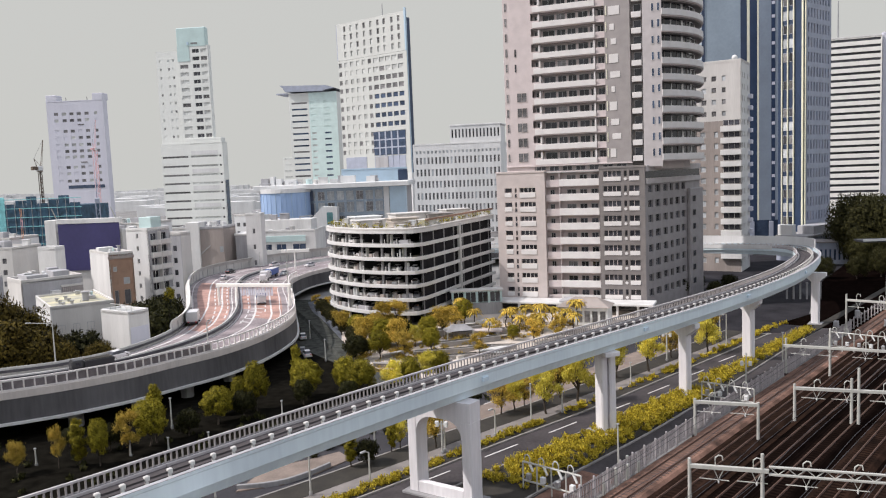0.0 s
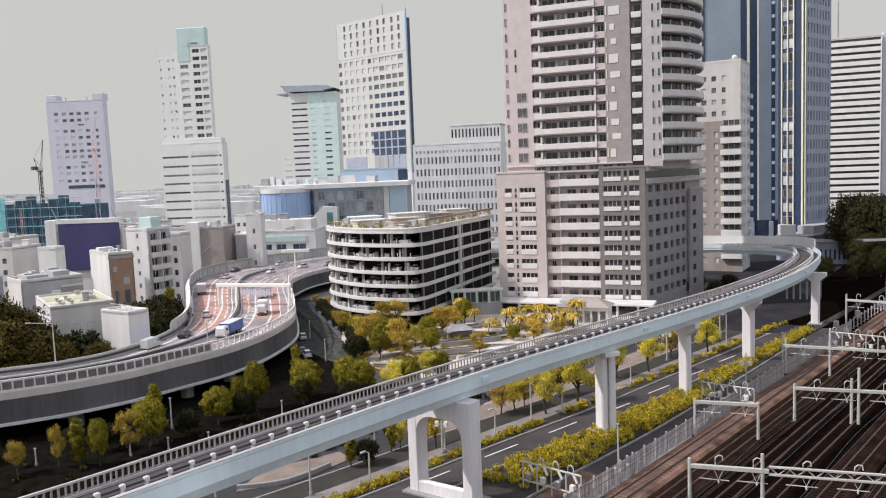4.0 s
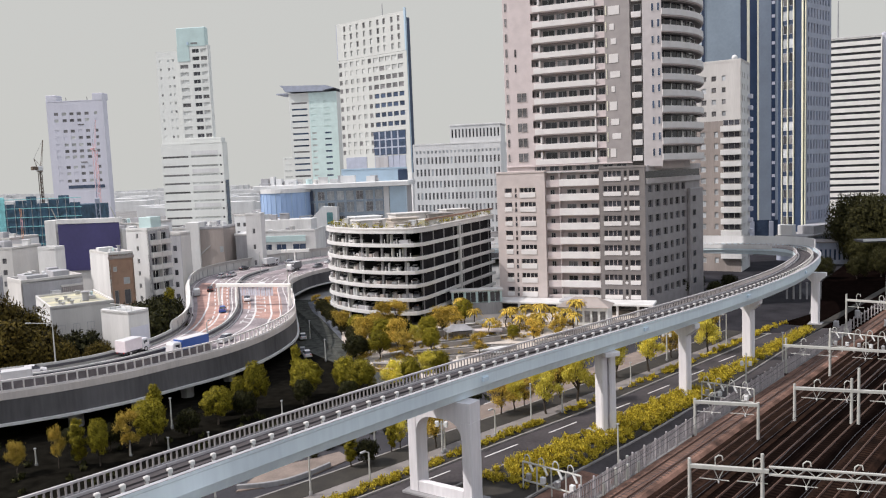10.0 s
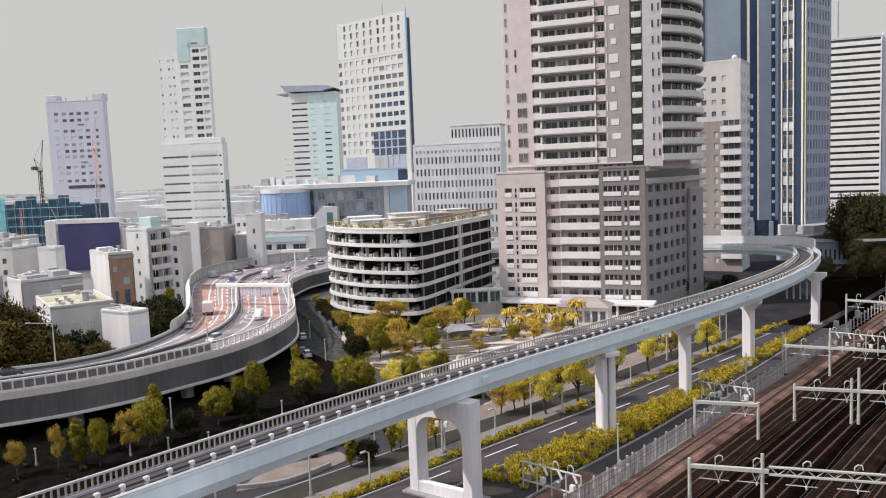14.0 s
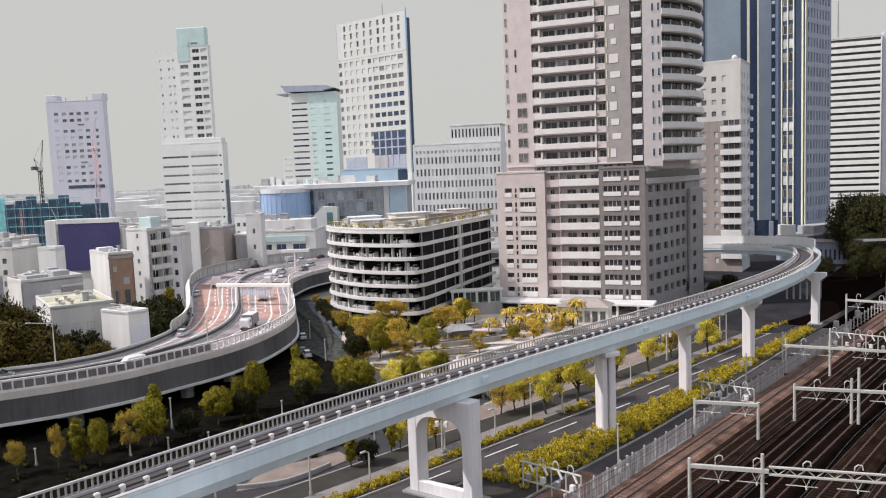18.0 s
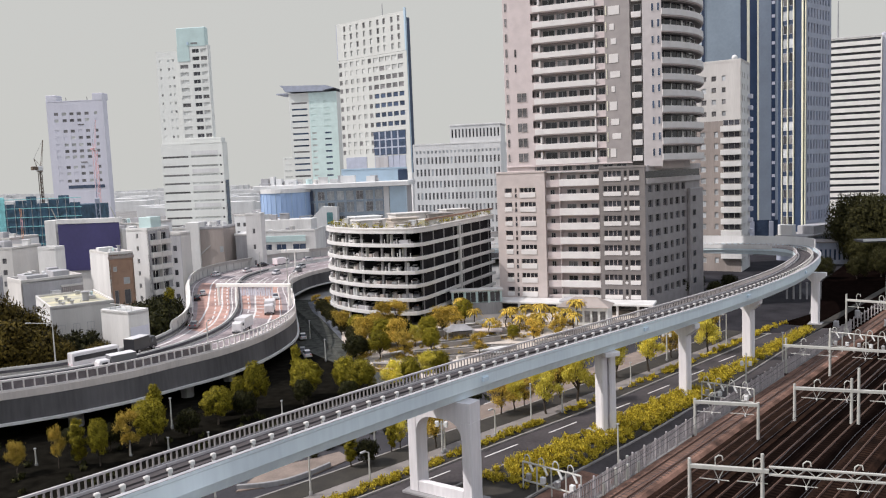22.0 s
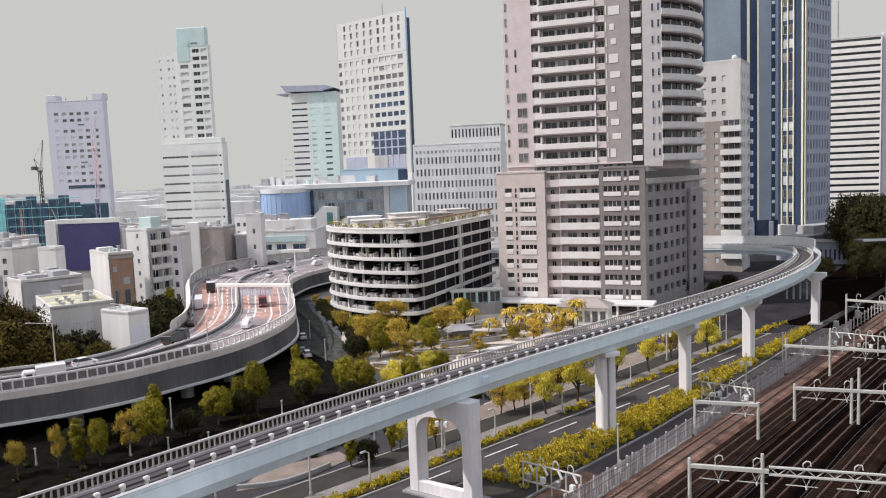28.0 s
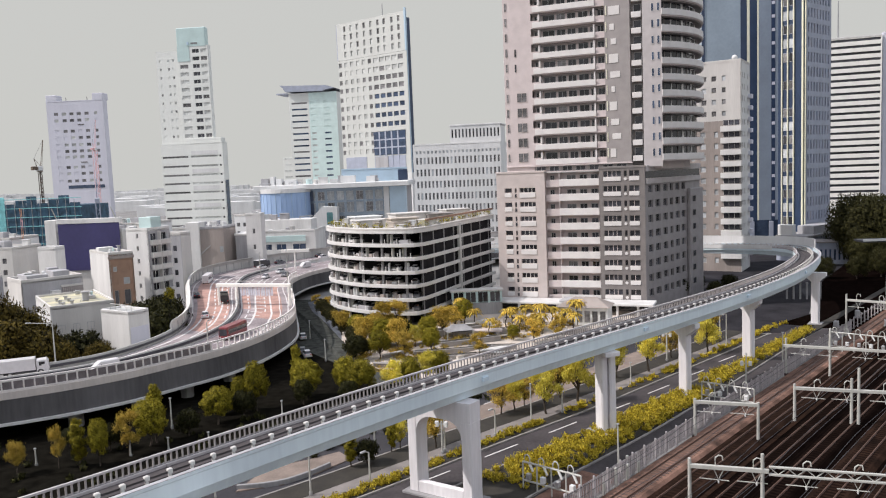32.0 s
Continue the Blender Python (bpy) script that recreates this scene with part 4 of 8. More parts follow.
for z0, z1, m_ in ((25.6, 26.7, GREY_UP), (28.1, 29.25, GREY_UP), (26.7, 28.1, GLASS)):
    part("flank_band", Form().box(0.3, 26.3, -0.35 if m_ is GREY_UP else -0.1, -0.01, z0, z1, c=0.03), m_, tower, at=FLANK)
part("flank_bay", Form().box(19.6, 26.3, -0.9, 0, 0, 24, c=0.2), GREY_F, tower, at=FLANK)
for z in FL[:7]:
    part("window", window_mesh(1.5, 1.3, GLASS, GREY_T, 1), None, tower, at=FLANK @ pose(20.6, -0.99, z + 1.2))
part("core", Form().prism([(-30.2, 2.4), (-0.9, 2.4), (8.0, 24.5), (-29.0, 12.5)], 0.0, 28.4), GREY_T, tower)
part("terrace", Form().prism([(-30.3, 0.6), (-0.4, 0.6), (8.0, 24.4), (-30.0, 12.4)], 28.42, 28.58), ROOF_G, tower)
# shaft: flat balcony front
m = pose(-28.4, 0.9, 0)
part("shaft_wall", Form().box(0, 5.9, 0, 0.5, 29.0, TOP), CREAM_UP, tower, at=m)
part("shaft_side", Form().box(0, 0.5, 0.5, 11, 29.0, TOP), CREAM_UP, tower, at=m)
part("shaft_plinth", Form().box(0.0, 25.9, -0.1, 0.55, 28.6, 28.75, c=0.02), CREAM_UP, tower, at=m)
part("shaft_ledge", Form().box(-0.1, 26.0, -0.35, 0.55, 29.85, 30.05, c=0.03), CREAM_UP, tower, at=m)
part("plinth_wall", Form().box(0.0, 25.9, 0.3, 0.55, 28.75, 29.85), GREY_W, tower, at=m)
for k in range(9):
    part("window", window_mesh(2.0, 0.95, GLASS, STEEL_G, 2), None, tower, at=m @ pose(0.8 + k * 2.75, 0.22, 28.82))
part("shaft_wall", Form().box(20.9, 25.8, 0, 0.5, 30.0, TOP), GREY_W, tower, at=m)
part("shaft_wall", Form().box(5.9, 20.9, 1.4, 1.8, 30.0, TOP), CREAM_UP, tower, at=m)
for i, z in enumerate(UP):
    part("balcony_front", Form().box(6.3, 19.0, -0.18, 0.0, z + 0.1, z + 1.2, c=0.03), WHITE_B, tower, at=m)
    part("balcony_return", Form().box(5.9, 7.6, -0.05, 0.1, z + 0.0, z + 1.5, c=0.02), CREAM_UP, tower, at=m)
    part("balcony_end", Form().box(19.0, 20.9, 0.25, 0.4, z + 0.1, z + 1.2, c=0.02), CREAM_UP, tower, at=m)
    part("balcony_slab", Form().box(5.9, 20.9, 0.0, 1.4, z - 0.12, z + 0.12), CREAM_UP, tower, at=m)
    part("lintel", Form().box(5.9, 20.9, 0.85, 1.4, z + 2.6, z + 2.96), GREY_W, tower, at=m)
    for x, w in ((6.4, 1.1), (8.1, 2.5), (11.0, 1.8), (13.2, 1.7), (15.4, 2.0), (17.8, 0.9), (19.3, 1.3)):
        part("window", window_mesh(w, 2.35, GLASS if x != 11.0 or i % 3 else GLASS_M, STEEL_G, 2), None, tower, at=m @ pose(x, 1.3, z + 0.2))
    part("pier_post", Form().box(7.35, 7.7, 0.15, 1.4, z + 0.12, z + 2.72), WHITE_B, tower, at=m)
    part("pier_post", Form().box(18.6, 18.9, 0.15, 1.4, z + 0.12, z + 2.72), WHITE_B, tower, at=m)
    # small windows of the end walls
    if i < 5:
        part("window", window_mesh(2.1, 1.9, GLASS_M, CREAM, 2), None, tower, at=m @ pose(2.6, -0.08, z + 0.75))
    elif i in (6, 7):
        part("window", window_mesh(0.4, 1.6, GLASS, CREAM, 1), None, tower, at=m @ pose(2.3, -0.08, z + 0.75))
    part("window", window_mesh(0.5, 1.7, GLASS_M, CREAM, 1), None, tower, at=m @ pose(0.35, -0.08, z + 0.85))
    part("screen_panel", Form().box(21.7 + 0.2 * (i * 5 % 3), 22.8 + 0.35 * (i * 7 % 4), -0.08, 0.02, z + (1.0, 1.5, 1.2)[i * 7 % 3], z + (2.7, 2.4, 2.6)[i * 11 % 3], c=0.03), WHITE_B, tower, at=m)
    part("side_balcony", Form().box(-0.75, 0.0, 2.2, 4.4, z + 0.1, z + 1.05, c=0.04).box(-0.7, 0.0, 2.2, 4.4, z - 0.1, z + 0.08), WHITE_B, tower, at=m)
    part("side_post", Form().box(-0.55, -0.4, 2.3, 2.45, z + 1.05, z + 2.95), GREY_W, tower, at=m)
    part("screen_edge", Form().box(21.15, 21.32, -0.1, 0.02, z + 1.0, z + 2.85, c=0.02), IVORY, tower, at=m)
# shaft: recessed column of small balconies, then the slit-window wall
part("recess_wall", Form().box(25.8, 28.6, 1.2, 1.6, 29.0, TOP), GREY_T, tower, at=m)
part("shaft_wall", Form().box(28.2, 31.8, 0.0, 0.5, 29.0, TOP), GREY_UP, tower, at=m)
part("recess_side", Form().box(25.6, 25.8, 0.5, 1.5, 29.0, TOP), GREY_UP, tower, at=m)
for z in UP:
    part("small_balcony", Form().box(26.1, 28.0, -0.15, 1.1, z + 0.1, z + 1.15, c=0.05), WHITE_B, tower, at=m)
    part("window", window_mesh(1.5, 1.6, GLASS, STEEL_G, 1), None, tower, at=m @ pose(26.4, 1.12, z + 1.15))
    for x in (29.9, 31.0):
        part("window", window_mesh(0.5, 1.5, GLASS_B, WHITE_B, 1), None, tower, at=m @ pose(x, -0.08, z + 0.9))
# shaft: curved balcony side
m2 = m @ pose(31.8, 0, 0)
ARC = [(0.0, 0.0)]
for t in np.linspace(radians(44), radians(104), 12):
    ARC.append((ARC[-1][0] + 1.85 * math.cos(t), ARC[-1][1] + 1.85 * math.sin(t)))
inn = [(x - 1.3, y + 1.1) for x, y in ARC]
for i, z in enumerate(UP):
    def band(off0, off1, z0, z1):
        f = Form()
        f.sweep([(x, y, 0) for x, y in ARC], [(off0, z0), (off1, z0), (off1, z1), (off0, z1)])
        return f
    part("curved_balcony", band(0.0, 0.16, z + 0.1, z + 1.3), WHITE_B, tower, at=m2)
    part("balcony_slab", band(-1.5, 0.0, z - 0.12, z + 0.1), CREAM_UP, tower, at=m2)
    part("lintel", band(-1.4, -0.25, z + 2.74, z + 2.97), GREY_T, tower, at=m2)
    f = Form().sweep([(x, y, 0) for x, y in ARC], [(-1.6, z + 0.1), (-1.45, z + 0.1), (-1.45, z + 2.7), (-1.6, z + 2.7)])
    part("glazing", f, GLASS, tower, at=m2)
    for k in range(1, 12):
        x, y = ARC[k]
        x0, y0 = ARC[k + 1]
        part("mullion", Form().box(-0.1 if k % 4 else -0.35, 0.1 if k % 4 else 0.35, -0.05, 0.1, z + 0.1, z + 2.7), GREY_T if k % 2 else WHITE_B, tower, at=m2 @ pose(x, y, 0, 0, 0, math.degrees(math.atan2(y0 - y, x0 - x))) @ pose(0, 1.4, 0))
part("shaft_core", Form().prism([(-27.6, 3.0), (3.0, 3.2), (6.6, 10.4), (7.0, 20.2), (-27.6, 11)], 28.5, TOP - 0.2), CREAM_UP, tower)
part("shaft_roof", Form().prism([(-28.5, 0.8), (3.3, 0.8), (8.6, 10.0), (8.9, 20.8), (-28.5, 11.2)], TOP - 0.2, TOP + 1.0), CREAM_UP, tower)
# canopy and entrance at the foot
part("canopy", Form().box(-34.0, 2.0, -5.5, -0.2, 2.1, 2.5, c=0.08), WHITE, tower, "broad white entrance canopy")
part("canopy", Form().box(-16.5, -10.5, -5.4, -1.0, 2.52, 3.0, c=0.2), GREYB, tower)
part("lobby_glass", Form().box(-30.3, -0.5, 0.3, 0.5, 0.1, 2.1), GLASS_M, tower)
for x in range(-33, 2, 4):
    part("canopy_column", Form().box(x - 0.22, x + 0.22, -5.0, -4.56, 0, 2.1, c=0.04), WHITE, tower)
part("base_course", Form().box(-30.6, 0, 0.02, 0.6, 0.0, 0.6), GREY_T, tower)


# ------------------------------------------------------------ open car park
park = thing("multi_storey_car_park", "open multi-storey car park with white floor edges", "car park")
FACE = glide([(-21.5, 181, 0), (-24.6, 172, 0), (-23.2, 164.4, 0), (-17.2, 156.6, 0), (-11, 152.6, 0), (-5.6, 151.0, 0), (-3.6, 153.2, 0), (1.0, 163, 0), (6.6, 176, 0), (12.2, 188, 0)], 2.0)
LEV = [2.65 * i for i in range(1, 8)]
inset = lambda d: [(x, y) for x, y, _ in Form().sweep(FACE, [(-d, 0), (-d, 0.1)], closed=False).v[::2]]
# near-black block for the shade deep between the floors
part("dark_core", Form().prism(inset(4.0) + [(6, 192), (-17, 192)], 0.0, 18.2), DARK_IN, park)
for i, z in enumerate(LEV):
    part("floor_slab", Form().prism(inset(0.3) + [(6, 192), (-17, 192)], z - 0.28, z), CONC, park)
    part("floor_edge", Form().sweep(FACE, [(-0.3, -0.5), (0.12, -0.5), (0.16, -0.45), (0.16, 0.18), (0.12, 0.22), (-0.1, 0.22), (-0.12, 0.02), (-0.3, 0.02)]), WHITE, park, at=pose(0, 0, z))
for x, y, z, a in even(FACE, 5.2, 2):
    part("column", Form().box(-0.22, 0.22, -0.22, 0.22, 0, 18.2, c=0.05), CONC_D, park, at=side(x, y, 0, a, -0.85))
part("stair_column", Form().box(-0.5, 0.5, -0.3, 0.3, 0, 18.5, c=0.05), CONC, park, at=side(3.6, 169.1, 0, 66, 0.0))
part("roof_beam", Form().sweep([q for q in FACE if q[0] > -3 and q[1] > 153], [(-0.5, 1.6), (-0.1, 1.6), (-0.1, 2.0), (-0.5, 2.0)]), BROWN, park, at=pose(0, 0, LEV[-1]))
for x, y, z, a in even([q for q in FACE if q[0] > -3 and q[1] > 153], 3.0):
    part("roof_post", Form().box(-0.08, 0.08, -0.08, 0.08, 0.6, 1.6), STEEL_W, park, at=side(x, y, LEV[-1], a, -0.3))
FLANK_LINE = [q for q in FACE if q[0] > -4 and q[1] > 153]
# added dark sheet for the shade inside the flank's openings
part("dark_screen", Form().sweep(FLANK_LINE, [(-0.9, 0.0), (-0.75, 0.0), (-0.75, 18.2), (-0.9, 18.2)]), DARK_IN, park, "dark sheet for the shade behind the flank's floor edges")
rail_post = Form().box(-0.06, 0.06, -0.05, 0.05, 0.15, 1.05, c=0.01).mesh("guard_post", WHITE)
front = [q for q in FACE if q[0] <= -4 or q[1] < 153]
rng = random.Random(12)
# planters, cabinets and parapet boxes along the open front of each floor
box_kind = [Form().box(-w / 2, w / 2, -0.35, 0.35, 0, h, c=0.05).mesh("parapet_box", m_) for w, h, m_ in ((0.7, 0.8, OFFWHITE), (1.5, 0.5, KERB), (0.35, 1.7, PALE), (1.1, 0.75, TAUPE), (0.8, 1.2, GREY_T), (2.0, 0.9, GREYB), (0.3, 1.95, STEEL_W))]
for i, z in enumerate(LEV[:-1]):
    for j, (x, y, _, a) in enumerate(even(front, 1.35, 0.5)):
        if j % 2:
            part("guard_post", rail_post, None, park, at=side(x, y, z, a, -0.2))
        if rng.random() < 0.62:
            part("parapet_box", rng.choice(box_kind), None, park, at=side(x, y, z, a, -rng.uniform(0.5, 1.6)) @ pose(rng.uniform(-0.5, 0.5), 0, 0, 0, 0, rng.uniform(-20, 20)))
part("roof_rim", Form().sweep(FACE, [(-0.3, 0.18), (0.2, 0.18), (0.2, 0.5), (-0.3, 0.62)]), OFFWHITE, park, at=pose(0, 0, LEV[-1]))
for x, y, w, d, h, m_ in ((-15, 166, 7, 4, 1.5, OFFWHITE), (-8, 161, 6, 3, 1.9, PLAZA), (-7, 171, 8, 5, 2.4, OFFWHITE), (-1, 172, 6, 4, 2.0, KERB), (3, 180, 6, 4, 2.4, OFFWHITE), (-17, 175, 6, 5, 1.8, PALE), (-3, 160, 3, 3, 1.5, CONC)):
    part("roof_hut", Form().box(-w / 2, w / 2, -d / 2, d / 2, 0, h, c=0.08).box(-w / 2 - 0.25, w / 2 + 0.25, -d / 2 - 0.25, d / 2 + 0.25, h, h + 0.18), m_, park, at=pose(x, y, LEV[-1], 0, 0, 25))
for x, y, _, a in even(FACE, 1.5, 0.6):
    w, d, h = rng.uniform(0.5, 1.9), rng.uniform(0.6, 1.5), rng.uniform(0.4, 1.7)
    part("roof_planter" if h < 1.0 else "roof_plant_unit", Form().box(-w / 2, w / 2, -d / 2, d / 2, 0, h, c=0.06).box(-w / 2 - 0.06, w / 2 + 0.06, -d / 2 - 0.06, d / 2 + 0.06, h, h + 0.08), rng.choice((OFFWHITE, PALE, KERB, PLAZA, CONC, TAUPE, ROOF_Y)), park, at=side(x, y, LEV[-1], a, -rng.uniform(1.0, 6.0)))


# ------------------------------------------------------------ the city round about
def house(name, label, category, x, y, a, group=""):
    return thing(name, label, category, pose(x, y, 0, 0, 0, -a), group)


def plain_sides(b, L, R, z1, wall, front=False, right=False, left=False, back=True, z0=0.0):
    if front:
        blind(b, FRONT(L), L, z0, z1, wall)
    if right:
        blind(b, RIGHT() @ pose(0.25, 0, 0), R - 0.5, z0, z1, wall)
    if left:
        blind(b, LEFT(L, R) @ pose(0.25, 0, 0), R - 0.5, z0, z1, wall)
    if back:
        blind(b, BACK(R), L, z0, z1, wall)
    # near-black block behind the windows, in place of shaded rooms
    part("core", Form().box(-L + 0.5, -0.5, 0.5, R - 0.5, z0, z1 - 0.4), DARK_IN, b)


def roof_box(b, x, y, z, w, d, h, m=None, name="roof_unit"):
    part(name, Form().box(-w / 2, w / 2, -d / 2, d / 2, 0, h, c=0.06), m or PALE, b, at=pose(x, y, z))


def clutter(b, x0, x1, y0, y1, z, n, seed, size=1.0):
    """Air handlers, ducts, tanks and small huts on a flat roof."""
    r = random.Random(seed)
    for i in range(n):
        x, y, k = r.uniform(x0, x1), r.uniform(y0, y1), i % 4
        w, d, h = (size * r.uniform(0.5, 1.3) for _ in range(3))
        if k == 0:
            part("air_handler", Form().box(-w, w, -d * 0.7, d * 0.7, 0.12 * size, h + 0.3, c=0.06).box(-w * 0.8, w * 0.8, -d * 0.5, d * 0.5, 0, 0.12 * size), r.choice((STEEL_G, PALE, GREYB)), b, at=pose(x, y, z, 0, 0, r.choice((0, 90))))
        elif k == 1:
            part("roof_duct", pipe([(-w * 1.6, 0, 0), (-w * 1.6, 0, 0.5 * size), (w * 1.4, 0, 0.5 * size), (w * 1.4, d, 0.5 * size), (w * 1.4, d, 0)], 0.14 * size), r.choice((STEEL_G, PALE)), b, at=pose(x, y, z, 0, 0, r.uniform(0, 90)))
        elif k == 2:
            part("roof_tank", Form().tube((0, 0, 0), (0, 0, h + 0.4), w * 0.7, n=12).tube((0, 0, h + 0.4), (0, 0, h + 0.55), w * 0.7, w * 0.3, n=12), r.choice((PALE, OFFWHITE, TEAL)), b, at=pose(x, y, z))
        else:
            part("roof_hut", Form().box(-w, w, -d, d, 0, h + 0.8, c=0.06).box(-w - 0.15, w + 0.15, -d - 0.15, d + 0.15, h + 0.8, h + 0.95), r.choice((OFFWHITE, WHITE, GREYB)), b, at=pose(x, y, z))


# pale lavender office slab with a notched top, far off
b = house("office_tower", "pale lavender office slab with small windows, haze in its colours", "tower", -216.5, 520, 2)
L, R, T = 37.4, 6.0, 84.6
FAINT = lambda r, i: GLASS_H if (r in (3, 5) and i < 4) or (r * 7 + i * 5) % 4 == 0 else GLASS_M
rows = [(z - 1.0, z + 1.0) for z in (33.3, 38.0, 42.2, 48.8, 52.6, 56.7, 61.3, 65.6, 72.5, 76.7)]
facade(b, FRONT(L), L, 0, T, rows, [(x + L - 1.4, x + L + 1.4) for x in (-31.4, -26, -21.2, -16.3, -11.2)] + [(L - 6.2, L - 4.2)], PALE_LAV, FAINT, 0.4, PALE_LAV, skip=lambda r, i: (i == 0 and r < 8) or (r * 5 + i * 3) % 11 == 0)
plain_sides(b, L, R, T, PALE_LAV, right=True, left=True)
roof(b, -L, 0, 0, R, T, rim=0.6, rim_m=PALE_LAV)
part("corner_turret", Form().box(-L, -L + 6.8, 0.0, 8, T + 0.62, T + 4.4, c=0.2), PALE_LAV, b)
part("corner_turret", Form().box(-6.8, 0, 0.0, 8, T + 0.62, T + 4.8, c=0.2), PALE_LAV, b)
part("dark_band", Form().box(-27, -2.9, -0.15, 0.05, 28.3, 30.4), GLASS_B, b)
for z in (45.3, 69.6):
    part("dark_band", Form().box(-17.5, -13.2, -0.15, 0.05, z - 0.4, z + 0.4), GLASS_M, b)
part("roof_aerial", Form().tube((-26, 4, T), (-26, 4, T + 3), 0.3, 0.2, n=6), STEEL_D, b)
part("roof_aerial", Form().tube((-12, 4, T), (-12, 4, T + 3), 0.3, 0.2, n=6), STEEL_D, b)

# slender stepped tower with a teal crown
b = house("slender_tower", "slender stepped white tower with pale teal crown", "tower", -107.9, 398, 8)
L, R = 32.6, 6.0
rows = [(z - 0.5, z + 0.5) for z in (7.5, 11.5, 15.8, 20.0, 24.3, 28.8, 33.0, 37.5, 42.2)]
facade(b, FRONT(L), L, 0, 48.6, rows, [(0.6, 14.2), (15.6, 29.8), (30.6, 31.7)], FAR_S, lambda r, i: (GLASS_M, GLASS_H, GLASS)[i], 0.45, FAR_S, split=1)
plain_sides(b, L, R, 48.6, FAR_S, left=True)
blind(b, RIGHT() @ pose(0.25, 0, 0), R - 0.5, 0, 48.6, FAR_S)
part("side_glazing", Form().box(0.02, 0.2, 1.2, R - 1.0, 6, 30), GLASS_B, b)
for z in (9, 17.8, 26.5, 35, 44):
    part("faint_panel", Form().box(-16.6, -2.6, -0.06, 0.02, z - 1.0, z + 1.0), PALE, b)
roof(b, -L, 0, 0, R, 48.6, rim=0.4, rim_m=FAR_S)
part("setback", Form().box(-20.4, -0.8, 1.0, R, 48.65, 51.2, c=0.1), FAR_S, b)
up = pose(-20.9, 1.6, 0)
rows = [(z - 0.95, z + 0.95) for z in (52.6, 56.4, 60.2, 64.0, 67.9, 71.7, 75.5, 79.3, 83.1, 86.9, 90.6, 94.3)]
facade(b, up, 15.8, 51.2, 97, rows, [(0.9, 5.2), (7.6, 11.2), (12.0, 15.2)], FAR_S, lambda r, i: GLASS if i == 1 else (GLASS_M if (r * 3 + i) % 5 == 2 else GLASS_H), 0.35, FAR_S, split=2, skip=lambda r, i: i == 0 and r > 9)
part("shaft_core", Form().box(0.4, 15.4, 0.4, 3.4, 51.2, 96.6), DARK_IN, b, at=up)
part("shaft_side", Form().box(15.4, 15.8, 0.36, 3.4, 51.2, 97), FAR_S, b, at=up)
part("shaft_side", Form().box(0, 0.4, 0.36, 3.4, 51.2, 97), FAR_S, b, at=up)
part("crown", Form().box(-0.15, 15.0, -0.15, 3.5, 96.6, 105.8, c=0.3), TEAL, b, "pale teal crown", at=up)
part("crown_drop", Form().box(-0.15, 6.2, -0.16, 0.34, 89.4, 96.55), TEAL, b, at=up)
part("crown_window", window_mesh(3.6, 0.9, GLASS_M, TEAL, 1), None, b, at=up @ pose(7.2, -0.22, 97.6))
part("crown_vent", Form().box(5.2, 6.2, -0.3, -0.16, 97.4, 98.8), SKYBLUE, b, at=up)
low = pose(-33.2, 3.0, 0)
facade(b, low, 13.3, 48.9, 95, [(52 + 4.2 * i, 53.3 + 4.2 * i) for i in range(10)], [(1.6, 2.6), (6.0, 7.0), (8.4, 9.4)], FAR_S, lambda r, i: GLASS_M if (r + i) % 4 == 1 else GLASS_H, 0.35, FAR_S, skip=lambda r, i: (r * 5 + i * 7) % 3 == 0)
part("shaft_side", Form().box(0, 13.2, 0.4, 3, 48.9, 94.8), FAR_S, b, at=low)

# capped tower
b = house("capped_tower", "white and mint tower with dark window bands under a blue-grey cap", "tower", -60.1, 480, 10)
L, R, T = 30.0, 20.0, 80.2
rows = [(30.4 + 3.65 * i - 0.55, 30.4 + 3.65 * i + 0.55) for i in range(13)]
facade(b, FRONT(L), 12.6, 0, T, rows, [(1.5, 11.4)], FAR_S, lambda r, i: GLASS_B if r % 4 else GLASS_M, 0.35, FAR_S)
facade(b, pose(-17.4, 0.003, 0), 17.4, 0, T, rows, [(1.0, 4.0), (9.0, 13.2)], MINT, lambda r, i: (GLASS_B if i == 1 else GLASS_H) if r < 8 else MINT, 0.3, MINT)
plain_sides(b, L, R, T, FAR_S, right=True, left=True)
part("low_wing", Form().box(-36.5, -L - 0.02, 2.0, R, 0, 42, c=0.1), FAR_S, b)
for i in range(4):
    part("wing_band", Form().box(-35.5, -L - 1.0, 1.9, 2.0, 30.0 + 3.65 * i, 30.8 + 3.65 * i), GLASS_H, b)
cap = [(-34.8, 85.2), (-32.6, 83.4), (-31.4, 81.2), (-7.6, 80.6), (-6.2, 81.4), (-0.6, 82.2), (-5.6, 83.9), (-30.0, 84.8)]
f = Form()
f.add([(x, y, z) for y in (-2.0, R + 1) for x, z in cap], [list(range(7, -1, -1)), list(range(8, 16))] + [[i, (i + 1) % 8, 8 + (i + 1) % 8, 8 + i] for i in range(8)])
part("cap", f, LILAC, b, "overhanging blue-grey cap with pointed tips")
part("cap_fin", Form().box(-38.5, -31.6, 2, R - 2, 80.2, 80.9, c=0.1), LILAC, b)

# tall white tower with a lattice crown
b = house("white_tower", "tall white tower with gridded crown and dark glazed flank", "tower", -14.9, 420, 39)
L, R, T = 51.0, 3.4, 93.4
cols = [(L - 4.5 - 4.5 * i - (1.75 if i < 5 else 1.15), L - 4.5 - 4.5 * i + (1.75 if i < 5 else 1.15)) for i in range(11)]
